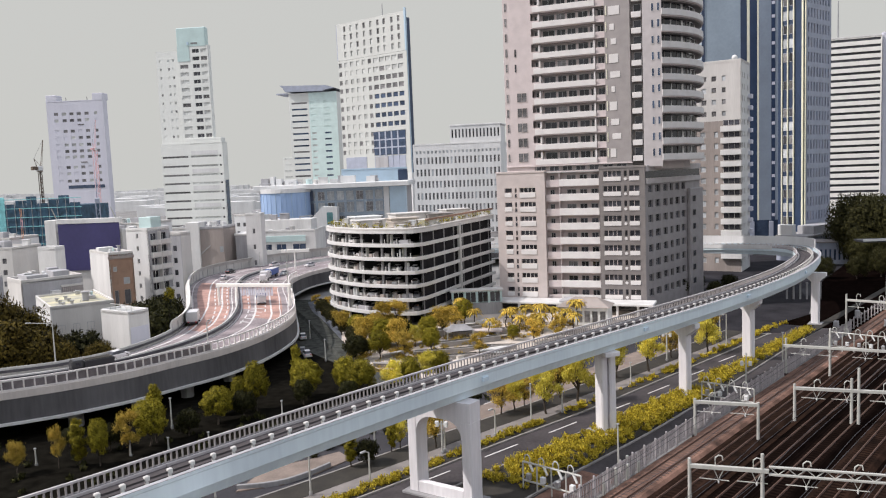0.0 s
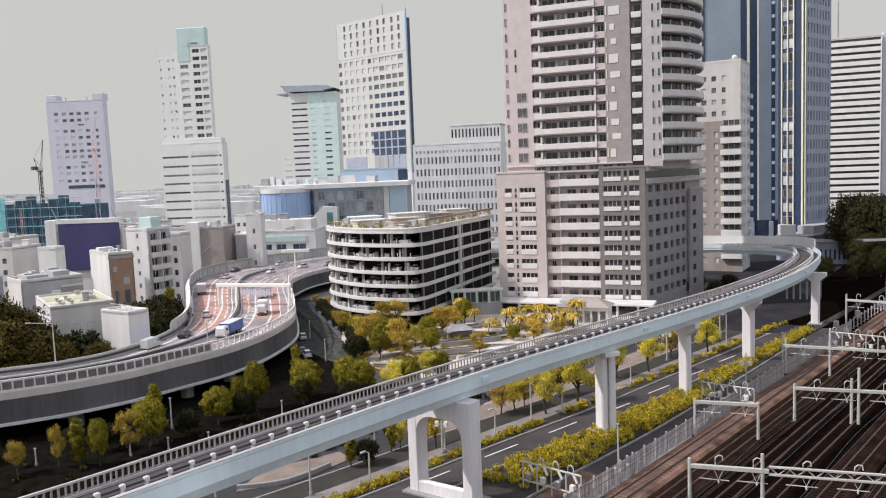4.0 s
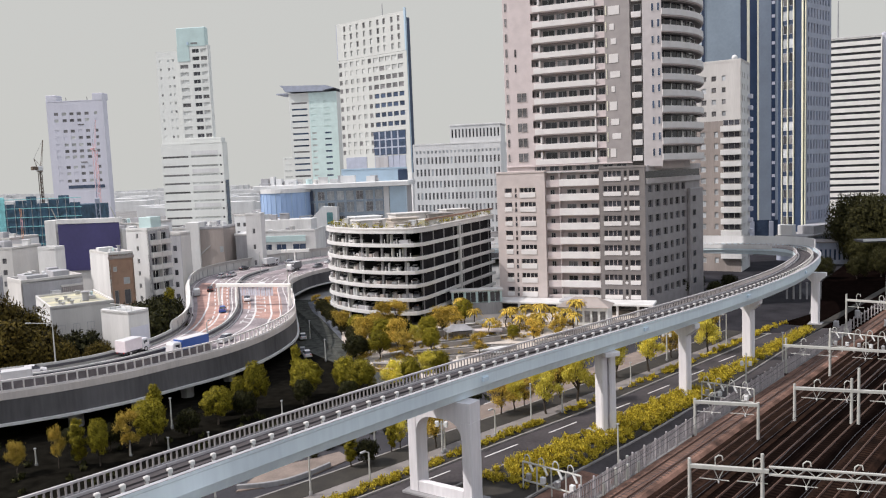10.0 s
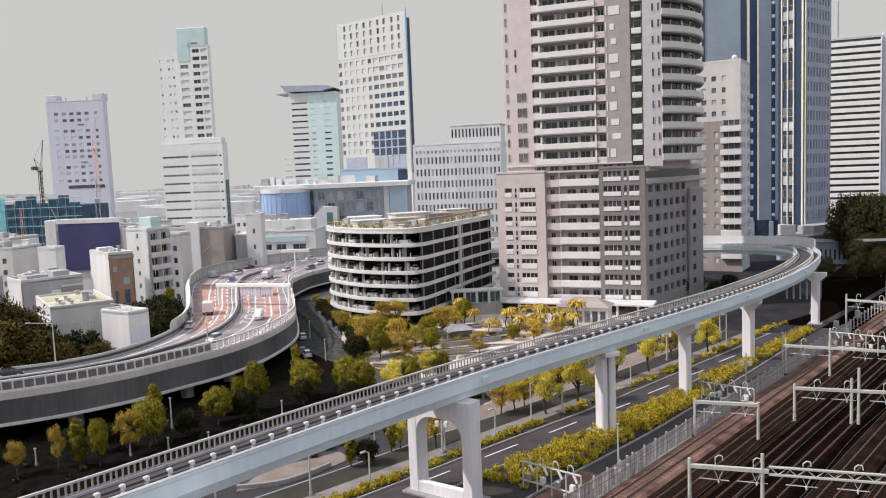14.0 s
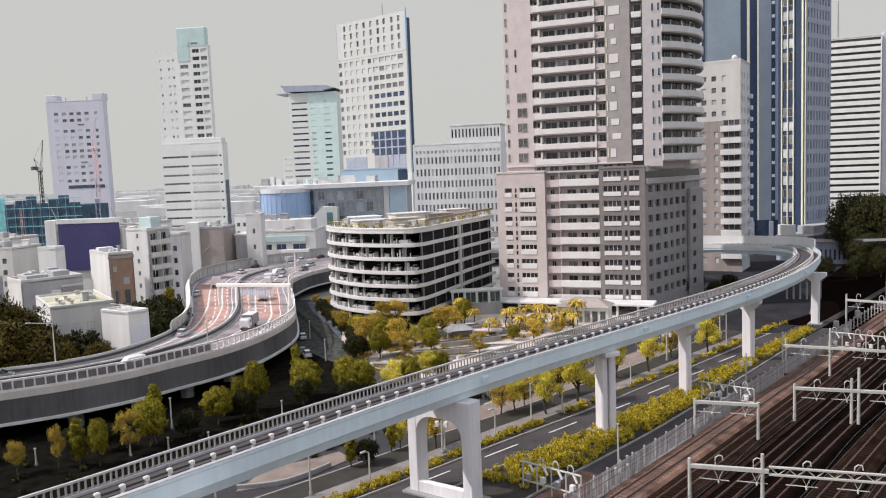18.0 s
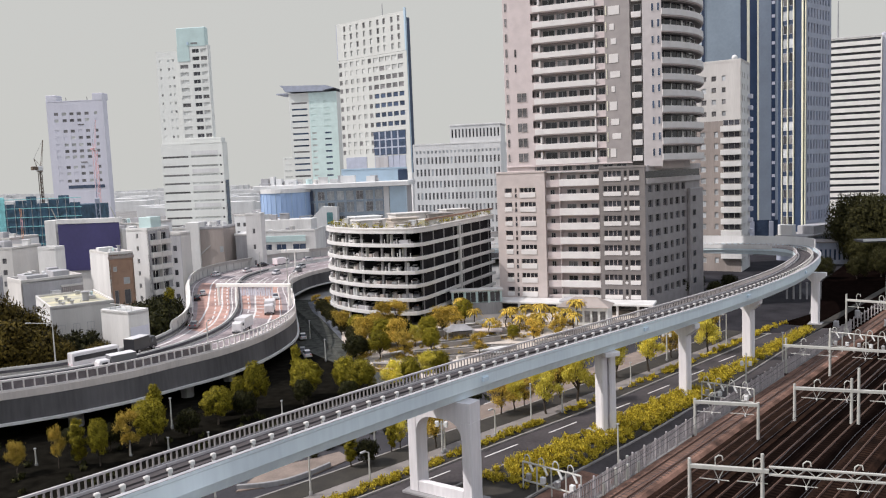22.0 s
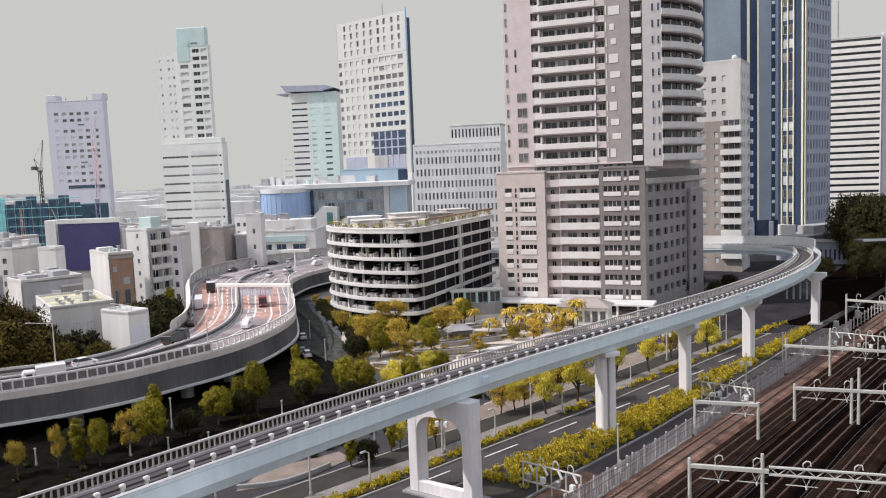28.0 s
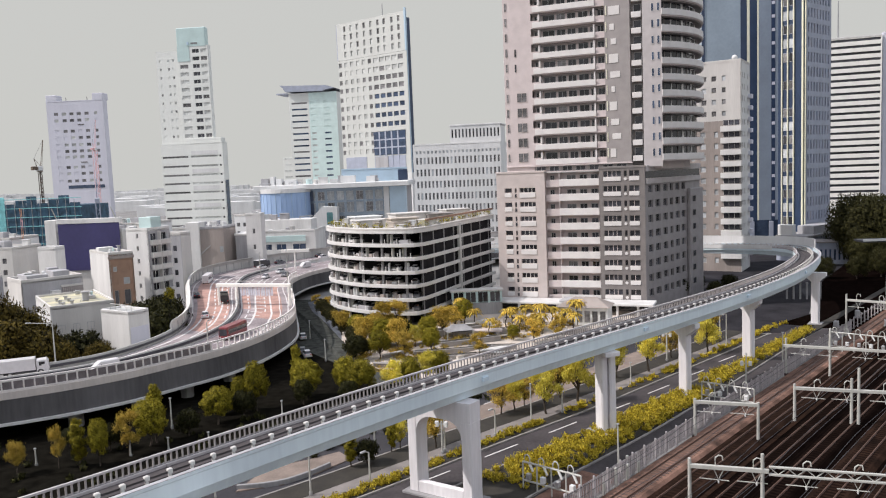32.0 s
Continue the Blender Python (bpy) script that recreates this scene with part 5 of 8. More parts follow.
rows = [(z - 1.25, z + 1.25) for z in (42.5, 47.0, 51.6, 56.5, 61.6, 66.7, 71.7, 76.6, 81.3, 86.1, 90.9)]
# the columns count from the far end
TONE = lambda r, i: GLASS_B if (i > 5 and 2 < r < 7) else (GLASS_M if (i > 4 and r < 9) or i == 0 or (i * 3 + r) % 5 == 0 else GLASS_H)
facade(b, FRONT(L), L, 30, T, rows, cols, FAR_W, TONE, 0.5, FAR_W, split=1, skip=lambda r, i: (0 < i < 4 and (r * 5 + i * 3) % 3 == 0) or (i > 5 and r < 3))
plain_sides(b, L, R, T, FAR_W, left=True, z0=30)
part("dark_flank", Form().box(-0.25, 0, 1.0, R, 28, T + 17), NAVY, b, "dark glazed end wall")
part("pale_corner", Form().box(-0.3, 0.06, 0.26, 1.0, 28, T + 20), SKYBLUE, b)
part("glazed_base", Form().box(-26.2, -3.2, -0.2, 0.05, 40.0, 52.6), GLASS_B, b)
part("glazed_base", Form().box(-48.3, -32.3, -0.2, 0.05, 33, 39.6), LILAC, b)
part("glazed_base", Form().box(-26.2, -3.6, -0.2, 0.05, 31.2, 39.4), LILAC, b)
for z in (43.6, 47.9):
    part("spandrel", Form().box(-26.2, -3.2, -0.3, -0.22, z, z + 0.7), LILAC, b)
for x in (-22.4, -17.9, -13.4, -8.9):
    part("mullion", Form().box(x, x + 1.0, -0.36, -0.31, 31.2, 52.6), LILAC, b)
part("base_bay", Form().box(-25.6, -16.0, -0.45, -0.22, 32.6, 39.2, c=0.1), GREYB, b)
part("podium", Form().box(-L - 1, 1, -1, R, 0, 30), PALE, b)
# crown: a wall pierced by small slots
facade(b, FRONT(L), L - 1.0, T + 0.1, T + 20.2, [(z - 1.5, z + 1.5) for z in (96.6, 101.2, 105.9, 110.4)], [(x + L - 0.85, x + L + 0.85) for x in (-45.0, -40.1, -35.2, -30.0, -25.0, -19.7, -15.2, -9.6, -4.8)], FAR_W, lambda r, i: GLASS_M if r and i in (5, 7, 8) else (GLASS_M if (r + i) % 3 == 0 and r else GLASS_H), 0.8, FAR_W, name="crown_wall")
part("crown_edge", Form().box(-L - 0.5, -L - 0.02, 0.0, 1.2, T + 0.2, T + 19.8), LILAC, b)
part("crown_back", Form().box(-L + 0.2, -0.4, 0.95, R - 0.4, T - 0.2, T + 17), FAR_W, b)
part("crown_corner", Form().box(-1.0, 0.0, 0, 0.9, T + 0.1, T + 22.0, c=0.05), SKYBLUE, b)
part("antenna", Form().tube((-18.6, 3, T + 17), (-18.6, 3, T + 27), 0.3, 0.3, n=6), STEEL_G, b)

# white office with tall slit windows
b = house("slit_window_office", "white office block with rows of tall slit windows", "office", 25.5, 330, 12)
L, R, T = 37.4, 30.0, 41.0
facade(b, FRONT(L), L, 0, T, [(3.0 + 5.0 * i, 5.9 + 5.0 * i) for i in range(7)] + [(37.4, 38.6)], [(1.2 + 1.66 * i, 2.05 + 1.66 * i) for i in range(22)], PALE, lambda r, i: GLASS_M if r < 7 and (r * 3 + i * 5) % 7 else GLASS_P, 0.4, PALE)
plain_sides(b, L, R, T, PALE, right=True, left=True)
roof(b, -L, 0, 0, R, T)
up = pose(-21.5, 2, 0)
facade(b, up, 21.5, T + 0.55, 48.6, [(T + 2.6, T + 6.2)], [(0.6 + 1.5 * i, 1.35 + 1.5 * i) for i in range(14)], PALE, GLASS, 0.35, PALE)
part("attic_core", Form().box(0.3, 21.2, 0.5, 16, T + 0.5, 48.4), PALE, b, at=up)
part("attic_roof", Form().box(-0.2, 21.7, -0.2, 16.3, 48.6, 49.1, c=0.05), PALE, b, at=up)

# low hall with a blue drum
b = house("blue_drum_hall", "low hall with blue metal drum front and white flat roof", "hall", -12.5, 262, 2)
arc = [(-41 + 8.6 * math.cos(t), 9 + 8 * math.sin(t)) for t in np.linspace(math.pi, 2 * math.pi, 17)]
part("drum", Form().prism(arc + [(-32.4, 16), (-49.6, 16)], 0, 24.6), BLUE, b, "rounded blue metal drum")
part("drum_band", Form().prism([(-41 + 8.9 * math.cos(t), 9 + 8.3 * math.sin(t)) for t in np.linspace(math.pi, 2 * math.pi, 17)] + [(-32.1, 16), (-49.9, 16)], 24.6, 26.0), PALE, b)
for i, t in enumerate(np.linspace(math.pi + 0.1, 2 * math.pi - 0.1, 15)):
    part("drum_seam", Form().box(-0.05, 0.05, -0.08, 0.02, 0, 24.5), SKYBLUE if i % 3 == 0 else BLUE, b, at=pose(-41 + 8.6 * math.cos(t), 9 + 8 * math.sin(t), 0, 0, 0, math.degrees(t) + 90))
facade(b, pose(-34, 8, 0), 34, 0, 25.5, [(8, 11.4), (12.6, 16.0), (17.2, 20.6), (21.4, 24.4)], [(0.8 + 3.3 * i, 3.2 + 3.3 * i) for i in range(10)], STEELBLUE, lambda r, i: GLASS_P if (r + i) % 4 else GLASS_M, 0.5, PALE, split=2)
part("hall_body", Form().box(-50, 0, 8.6, 40, 0, 25.3), GREYB, b)
part("drum_edge", Form().box(-32.5, -31.4, 8.0, 9.0, 8, 25.0, c=0.05), NAVY, b)
part("flat_roof", Form().box(-51, 1.5, 5, 42, 25.6, 27.2, c=0.2), PALE, b, "overhanging white flat roof")
part("glazed_corner", Form().box(-5.2, 0.4, 7.6, 12, 8, 25.4), SKYBLUE, b)
part("corner_frame", Form().box(-7.2, -5.4, 7.5, 8.4, 8, 25.4), PALE, b)
for x, w, h in ((-49, 2.5, 2.4), (-46.4, 1.6, 3.0), (-44.0, 2.0, 2.2), (-40, 4, 1.8), (-20, 5, 2.4), (-12, 3, 2.0)):
    roof_box(b, x, 14, 27.2, w, 3, h, GREYB if x < -48 else PALE)
clutter(b, -48, -1, 8, 20, 27.2, 16, 50, 1.3)
# curved ramp stair in front of it
part("stair_head", Form().add([(-31, 2.0, 13.5), (-27.0, 2.0, 11.5), (-22.5, 2.0, 11.5), (-22.5, 2.0, 19.2), (-27.5, 2.0, 19.6), (-31, 2.0, 16.0), (-31, 6.5, 13.5), (-27.0, 6.5, 11.5), (-22.5, 6.5, 11.5), (-22.5, 6.5, 19.2), (-27.5, 6.5, 19.6), (-31, 6.5, 16.0)], [[0, 1, 2, 3, 4, 5], [11, 10, 9, 8, 7, 6], [1, 0, 6, 7], [2, 1, 7, 8], [3, 2, 8, 9], [4, 3, 9, 10], [5, 4, 10, 11], [0, 5, 11, 6]]), PALE, b, "white faceted stair head")
part("stair_glass", Form().box(-26.0, -24.0, 1.9, 1.98, 12.2, 17.6), TEAL_D, b)
part("stair_tower", Form().box(-27.5, -21, 2.2, 6.5, 0, 11.4, c=0.1), GREYB, b)

# light blue annexe behind
b = house("blue_annexe", "light blue clad annexe under the white tower", "annexe", -12.0, 292, -6)
L, R, T = 24.0, 20.0, 31.5
plain_sides(b, L, R, T, SKYBLUE, front=True, right=True, left=True)
roof(b, -L, 0, 0, R, T, rim_m=SKYBLUE)
part("navy_corner", Form().box(-3.4, 0.1, -0.2, 0.05, 6, T - 0.4), NAVY, b)
for i in range(4):
    part("window", window_mesh(1.2, 3.0, GLASS_P, SKYBLUE, 1), None, b, at=FRONT(L) @ pose(20.9, -0.3, 10 + 4.6 * i))

# low white shop building with teal fascia
b = house("low_white_building", "low white building with pale teal fascia", "building", -38.0, 236, 4)
L, R, T = 23.0, 14.0, 13.6
facade(b, FRONT(L), L, 0, T, [(4.4, 6.2), (8.2, 9.9)], [(2.0, 5.6), (7.0, 9.6), (11, 14), (16, 20)], WHITE, lambda r, i: GLASS_B if r else GLASS_M, 0.3, WHITE, split=2)
plain_sides(b, L, R, T, WHITE, right=True, left=True)
roof(b, -L, 0, 0, R, T, rim_m=WHITE)
part("fascia", Form().box(-L + 1.5, -3, -0.25, 0.0, 10.6, 12.4, c=0.05), TEAL, b)
part("upper_storey", Form().box(-L + 1, -2, 4, 12, T, T + 3.4, c=0.1), WHITE, b)
clutter(b, -L + 2, -3, 5, 11, T + 3.4, 7, 41, 1.3)
clutter(b, -L + 1, -1, 1.2, 3.2, T, 5, 42, 0.8)

# slim flats with balconies
b = house("slim_apartment_block", "slim white apartment block with stacked balconies", "apartment block", -63.5, 170, 25)
L, R, T = 6.2, 6.6, 19.6
facade(b, FRONT(L), L, 0, T, [(1.5 + 2.72 * i, 2.5 + 2.72 * i) for i in range(7)], [(2.9, 3.5)], WHITE, GLASS, 0.25, WHITE)
facade(b, RIGHT(), R, 0, T, [(0.6 + 2.72 * i, 2.5 + 2.72 * i) for i in range(7)], [(0.9, 2.6), (3.4, 5.6)], GREYB, GLASS, 0.25, WHITE, split=2)
plain_sides(b, L, R, T, WHITE, left=True)
roof(b, -L, 0, 0, R, T, rim_m=WHITE)
for i in range(7):
    for y0, y1 in ((0.5, 2.8), (3.1, 6.0)):
        part("balcony", Form().box(y0, y1, -0.95, -0.02, 0.0 + 2.72 * i, 1.05 + 2.72 * i, c=0.04), OFFWHITE, b, at=RIGHT())
part("balcony_divider", Form().box(2.85, 3.05, -0.9, -0.02, 0, T - 0.5), OFFWHITE, b, at=RIGHT())
roof_box(b, -2, 3, T + 0.1, 3.5, 3, 2.6, TEAL, "water_tank")
clutter(b, -L + 0.8, -0.8, 0.9, 5.6, T, 5, 43, 0.6)

# grey flats beyond
b = house("grey_apartment_block", "grey weathered apartment block with windows", "apartment block", -62.4, 188, 10)
L, R, T = 5.6, 5.0, 17.2
facade(b, FRONT(L), L, 0, T, [(1.6 + 2.9 * i, 3.0 + 2.9 * i) for i in range(5)], [(0.9, 1.9), (3.5, 4.5)], GREYB, GLASS, 0.25, GREYB)
plain_sides(b, L, R, T, OFFWHITE, right=True, left=True)
roof(b, -L, 0, 0, R, T, rim_m=OFFWHITE)
b = house("taupe_block", "taupe rendered block with roof plant and stair", "building", -58.2, 210, 4)
L, R, T = 8.8, 10.0, 17.0
plain_sides(b, L, R, T, TAUPE, front=True, right=True, left=True)
roof(b, -L, 0, 0, R, T, rim_m=GREYB)
clutter(b, -L + 2.6, -1, 1.2, 8, T, 8, 45, 0.9)
part("lift_head", Form().box(-L - 1.2, -L + 2.4, -0.6, 4, 0, 18.8, c=0.1), WHITE, b)
part("stair_rail", Form().sweep([(-10, -0.3, 9.5), (-6.6, -0.3, 9.9), (-3.6, -0.3, 12.4)], [(-0.1, 0), (0.1, 0), (0.1, 0.3), (-0.1, 0.3)]), STEEL_G, b)
part("window", window_mesh(1.0, 1.6, GLASS_P, GREYB, 1), None, b, at=FRONT(L) @ pose(7.6, -0.1, 10.6))
b = house("white_block", "white rendered block with a slab chimney", "building", -49.0, 214, 6)
L, R, T = 4.2, 3.4, 20.0
facade(b, FRONT(L), L, 0, T, [(2 + 4.3 * i, 3.4 + 4.3 * i) for i in range(4)], [(1.7, 2.5)], WHITE, GLASS_M, 0.25, WHITE)
plain_sides(b, L, R, T, WHITE, right=True, left=True)
roof(b, -L, 0, 0, R, T, rim_m=WHITE)
part("side_shed", Form().box(-L - 3.6, -L - 0.1, 1, 8, 0, 14.5, c=0.08), GREYB, b)
part("shed_roof", Form().box(-L - 3.8, -L - 0.1, 0.8, 8.2, 14.5, 15.0, c=0.05), WHITE, b)
clutter(b, -L + 1, -1, 1, 2.6, T, 3, 44, 0.6)

# billboard building
b = house("billboard_building", "white block carrying a large dark violet billboard", "building", -81.0, 200, 6)
L, R, T = 17.6, 10.0, 18.0
plain_sides(b, L, R, T, OFFWHITE, front=True, right=True, left=True)
roof(b, -L, 0, 0, R, T, rim_m=WHITE)
part("billboard", Form().box(-16.8, -0.4, -0.5, -0.3, 8.2, 20.2, c=0.04), PURPLE, b, "plain dark violet billboard")
part("billboard_frame", Form().box(-17.2, 0.0, -0.6, 0.4, 20.2, 21.4, c=0.1), WHITE, b)
part("side_tower", Form().box(-20.4, -17.4, -0.4, 6, 0, 21.2, c=0.1), WHITE, b)
for x in (-16.9, -1.2):
    part("floodlight_arm", Form().tube((x, -0.4, 21.3), (x - 0.5, -1.6, 24.2), 0.12, n=6), STEEL_W, b)
clutter(b, -L + 2, -1, 2, 8, T, 6, 46, 1.2)

# brown and white small block
b = house("brown_gabled_block", "small block with white flank and brown brick front", "building", -66.8, 157.3, 50)
L, R, T = 12.4, 4.8, 15.65
blind(b, FRONT(L), L, 0, T, WHITE)
facade(b, RIGHT(), R, 0, T, [(5.4, 8.4), (9.5, 10.9), (12.2, 13.2)], [(0.7, 1.5), (2.6, 3.9)], BROWN, lambda r, i: GLASS if not r else GLASS_P, 0.25, OFFWHITE, skip=lambda r, i: (r == 1 and i == 0) or (r == 2 and i == 1))
plain_sides(b, L, R, T, WHITE, left=True)
roof(b, -L, 0, 0, R, T, m=ROOF_G, rim_m=OFFWHITE)
part("cornice", Form().box(-0.2, R + 0.1, -0.3, 0.0, T - 0.9, T - 0.3, c=0.04), TAUPE, b, at=RIGHT())
roof_box(b, -10.6, 2.6, T, 2.0, 3, 0.9, WHITE)
clutter(b, -L + 3.5, -3, 1, 4.4, T, 4, 47, 0.35)
b = house("white_stair_block", "narrow white rendered stair block", "building", -81.1, 165, 12)
L, R, T = 4.2, 3.0, 16.7
facade(b, FRONT(L), L, 0, T, [(2 + 3.2 * i, 3.4 + 3.2 * i) for i in range(4)], [(2.9, 3.6)], WHITE, GLASS, 0.25, WHITE)
plain_sides(b, L, R, T, WHITE, right=True, left=True)
roof(b, -L, 0, 0, R, T, rim_m=WHITE)

# flat-roofed works buildings
b = house("flat_roofed_works", "flat-roofed grey and white works building with roof plant", "building", -79.6, 147.8, 46)
L, R, T = 8.6, 11.2, 11.9
blind(b, RIGHT(), R, 0, T, GREYB)
for i in range(11):
    part("louvre", Form().box(-0.16, 0.16, -0.22, 0.0, 6.6, 10.2, c=0.03), GREY_W, b, at=RIGHT() @ pose(7.4 + 0.36 * i, 0, 0))
part("louvre_frame", Form().box(7.0, 11.2, -0.3, 0.0, 10.2, 10.6, c=0.03), OFFWHITE, b, at=RIGHT())
part("wall_cabinet", Form().box(5.0, 6.7, -0.9, 0.0, 6.8, 9.8, c=0.06), WHITE, b, at=RIGHT())
plain_sides(b, L, R, T, OFFWHITE, front=True, left=True)
roof(b, -L, 0, 0, R, T, rim_m=OFFWHITE)
for x, y, w, d, h in ((-7, 3, 3, 2.4, 0.9), (-3, 3, 3, 3, 1.0), (-4, 8, 4, 3, 1.3), (-7.4, 8, 2, 2, 1.6)):
    roof_box(b, x, y, T, w, d, h, GREYB)
clutter(b, -L + 1, -1, 1, R - 1, T, 10, 48, 0.55)
b = house("mossy_roofed_works", "low pale works building with mossy yellow roof", "building", -64.0, 126.8, 56)
L, R, T = 17.0, 9.9, 10.0
plain_sides(b, L, R, T, OFFWHITE, right=True, left=True)
blind(b, FRONT(L), L, 0, T, WHITE)
for i in range(4):
    part("window", window_mesh(1.1, 1.3, GLASS_M, STEEL_G, 2), None, b, at=RIGHT() @ pose(1.0 + 2.2 * i, -0.03, 5.8))
roof(b, -L, 0, 0, R, T, m=ROOF_Y, rim=0.35, rim_m=OFFWHITE)
for i in range(6):
    part("roof_vent", Form().tube((0, 0, 0), (0, 0, 0.5), 0.25, n=10).tube((0, 0, 0.5), (0, 0, 0.65), 0.38, n=10), STEEL_G, b, at=pose(-1.4 - i * 1.6, 2.2 + (i % 2) * 1.6, T))
clutter(b, -L + 1.2, -1, 5, R - 1, T, 8, 49, 0.5)
b = house("plain_white_box_building", "plain windowless white box building beside the expressway", "building", -47.7, 117.6, 33)
L, R, T = 6.8, 3.6, 10.2
plain_sides(b, L, R, T, WHITE, front=True, right=True, left=True)
roof(b, -L, 0, 0, R, T, rim=0.3, rim_m=WHITE)
part("grey_panel", Form().box(0.2, 3.4, -0.06, 0.0, 0.5, 8.0), PALE_LAV, b, at=RIGHT())
for i in range(5):
    part("roof_rail_post", Form().tube((-6 + i * 1.3, 1.2, T), (-6 + i * 1.3, 1.2, T + 1.0), 0.05, n=5), STEEL_W, b)
part("roof_rail", Form().tube((-6, 1.2, T + 1.0), (-0.8, 1.2, T + 1.0), 0.05, n=5), STEEL_W, b)

# low houses filling the far left
random.seed(11)
for i, (x, y, w, h, m_) in enumerate(((-118, 176, 14, 12, WHITE), (-104, 172, 12, 9.5, GREYB), (-98, 160, 10, 9.5, OFFWHITE), (-112, 205, 14, 14, OFFWHITE), (-126, 230, 15, 15, PALE), (-92, 230, 14, 13, TAUPE), (-70, 245, 14, 15, WHITE), (-100, 270, 18, 16, PALE), (-150, 250, 18, 13, CYAN_NET), (-60, 275, 14, 17, PALE), (-135, 195, 13, 9, CYAN_NET))):
    b = house("city_block", "low rendered city block with flat roof and small windows", "building", x, y, random.uniform(0, 24), "low blocks of the old quarter")
    L, R = w, w * 0.8
    n = max(2, int(h // 3.2))
    facade(b, FRONT(L), L, 0, h, [(1.2 + 3.0 * k, 2.6 + 3.0 * k) for k in range(n)], grid(int(L // 2.6), 0.9, 2.5, 1.3), m_, GLASS_M, 0.25, GREYB)
    plain_sides(b, L, R, h, m_, right=True, left=True)
    roof(b, -L, 0, 0, R, h, rim_m=OFFWHITE)
    roof_box(b, -L / 2, R / 2, h, 3, 3, 1.8, GREYB)
    clutter(b, -L + 1.5, -1.5, 1.5, R - 1.5, h, 5, 60 + i, 0.9)

# building under construction, wrapped in nets
b = house("scaffolded_building", "building under construction wrapped in blue and cyan nets", "building site", -126.5, 262, 6)
for k in range(10):
    part("net_panel", Form().box(-30 + 3.8 * k, -26.35 + 3.8 * k, -0.2, 0, 0 if k > 3 else 2, 24.5 + (k * 7 % 3) * 1.2, c=0.03), NAVY_NET if k > 2 else CYAN_NET, b)
part("body", Form().box(-29.5, 7.6, 0.05, 18, 0, 23.5), NAVY_NET, b)
for z in range(2, 27, 3):
    part("ledger", Form().tube((-30.5, -0.5, z), (8.4, -0.5, z), 0.1, n=5), CYAN_NET, b)
for x in range(-30, 9, 3):
    part("standard", Form().tube((x, -0.5, 0), (x, -0.5, 25.5 + (x * x) % 4), 0.1, n=5), STEEL_G, b)


def crane(x, y, h, jib, a, lean, paint, label, k=0.4):
    """A luffing crane; k is half the mast's breadth."""
    c = thing("tower_crane", label, "crane", pose(x, y, 0, 0, 0, a), "tower cranes")
    f = Form()
    for sx, sy in ((-k, -k), (k, -k), (k, k), (-k, k)):
        f.tube((sx, sy, 0), (sx, sy, h), 0.13, n=5)
    for i in range(int(h // 1.6)):
        s = k if i % 2 else -k
        f.tube((-s, -k, i * 1.6), (s, -k, i * 1.6 + 1.6), 0.07, n=4).tube((k, -s, i * 1.6), (k, s, i * 1.6 + 1.6), 0.07, n=4)
    part("mast", f, paint, c)
    part("cab", Form().box(-0.9, 0.9, -0.8, 0.8, h, h + 1.5, c=0.2), PALE, c)
    part("turntable", Form().tube((0, 0, h - 0.4), (0, 0, h), 0.9, n=10), paint, c)
    part("counterweight", Form().box(-2.8, -0.95, -0.7, 0.7, h + 0.2, h + 1.4, c=0.15), paint, c)
    tip = (jib * math.cos(lean), 0, h + 1.4 + jib * math.sin(lean))
    f = Form()
    for sy in (-0.4, 0.4):
        f.tube((0.6, sy, h + 1.4), (tip[0], sy * 0.3, tip[2]), 0.08, n=5)
    for i in range(14):
        t = i / 14
        f.tube((0.6 + (tip[0] - 0.6) * t, -0.4 + 0.28 * t, h + 1.4 + (tip[2] - h - 1.4) * t), (0.6 + (tip[0] - 0.6) * (t + 1 / 14), 0.4 - 0.28 * t, h + 1.4 + (tip[2] - h - 1.4) * (t + 1 / 14)), 0.05, n=4)
    part("jib", f, paint, c)
    part("stay", Form().tube((-1.8, 0, h + 4), tip, 0.04, n=4), STEEL_D, c)
    part("a_frame", Form().tube((-1.0, 0, h + 1.4), (-1.8, 0, h + 4), 0.1, n=5).tube((0.5, 0, h + 1.4), (-1.8, 0, h + 4), 0.08, n=5), paint, c)
    return c


crane(-134.5, 268, 35.4, 9, 60, 1.35, CRANE_B, "dark bronze luffing tower crane with raised jib")
crane(-181, 420, 48, 15, 80, 1.4, CRANE_R, "pale red luffing tower crane with raised jib", 0.8)
crane(-116.0, 268, 24, 7, 110, 1.2, LILAC, "blue-grey luffing tower crane behind the billboard", 0.6)
b = thing("lattice_mast", "slim red and white lattice mast", "mast", pose(-123, 232, 0))
for z in range(0, 22, 3):
    part("segment", Form().tube((-0.22, -0.22, z), (-0.22, -0.22, z + 2.95), 0.07, n=5).tube((0.22, -0.22, z), (0.22, -0.22, z + 2.95), 0.07, n=5).tube((0, 0.25, z), (0, 0.25, z + 2.95), 0.07, n=5).tube((-0.22, -0.22, z), (0.22, -0.22, z + 1.5), 0.05, n=4).tube((0.22, -0.22, z + 1.5), (-0.22, -0.22, z + 2.9), 0.05, n=4), RUST if (z // 3) % 2 else CRANE_R, b)

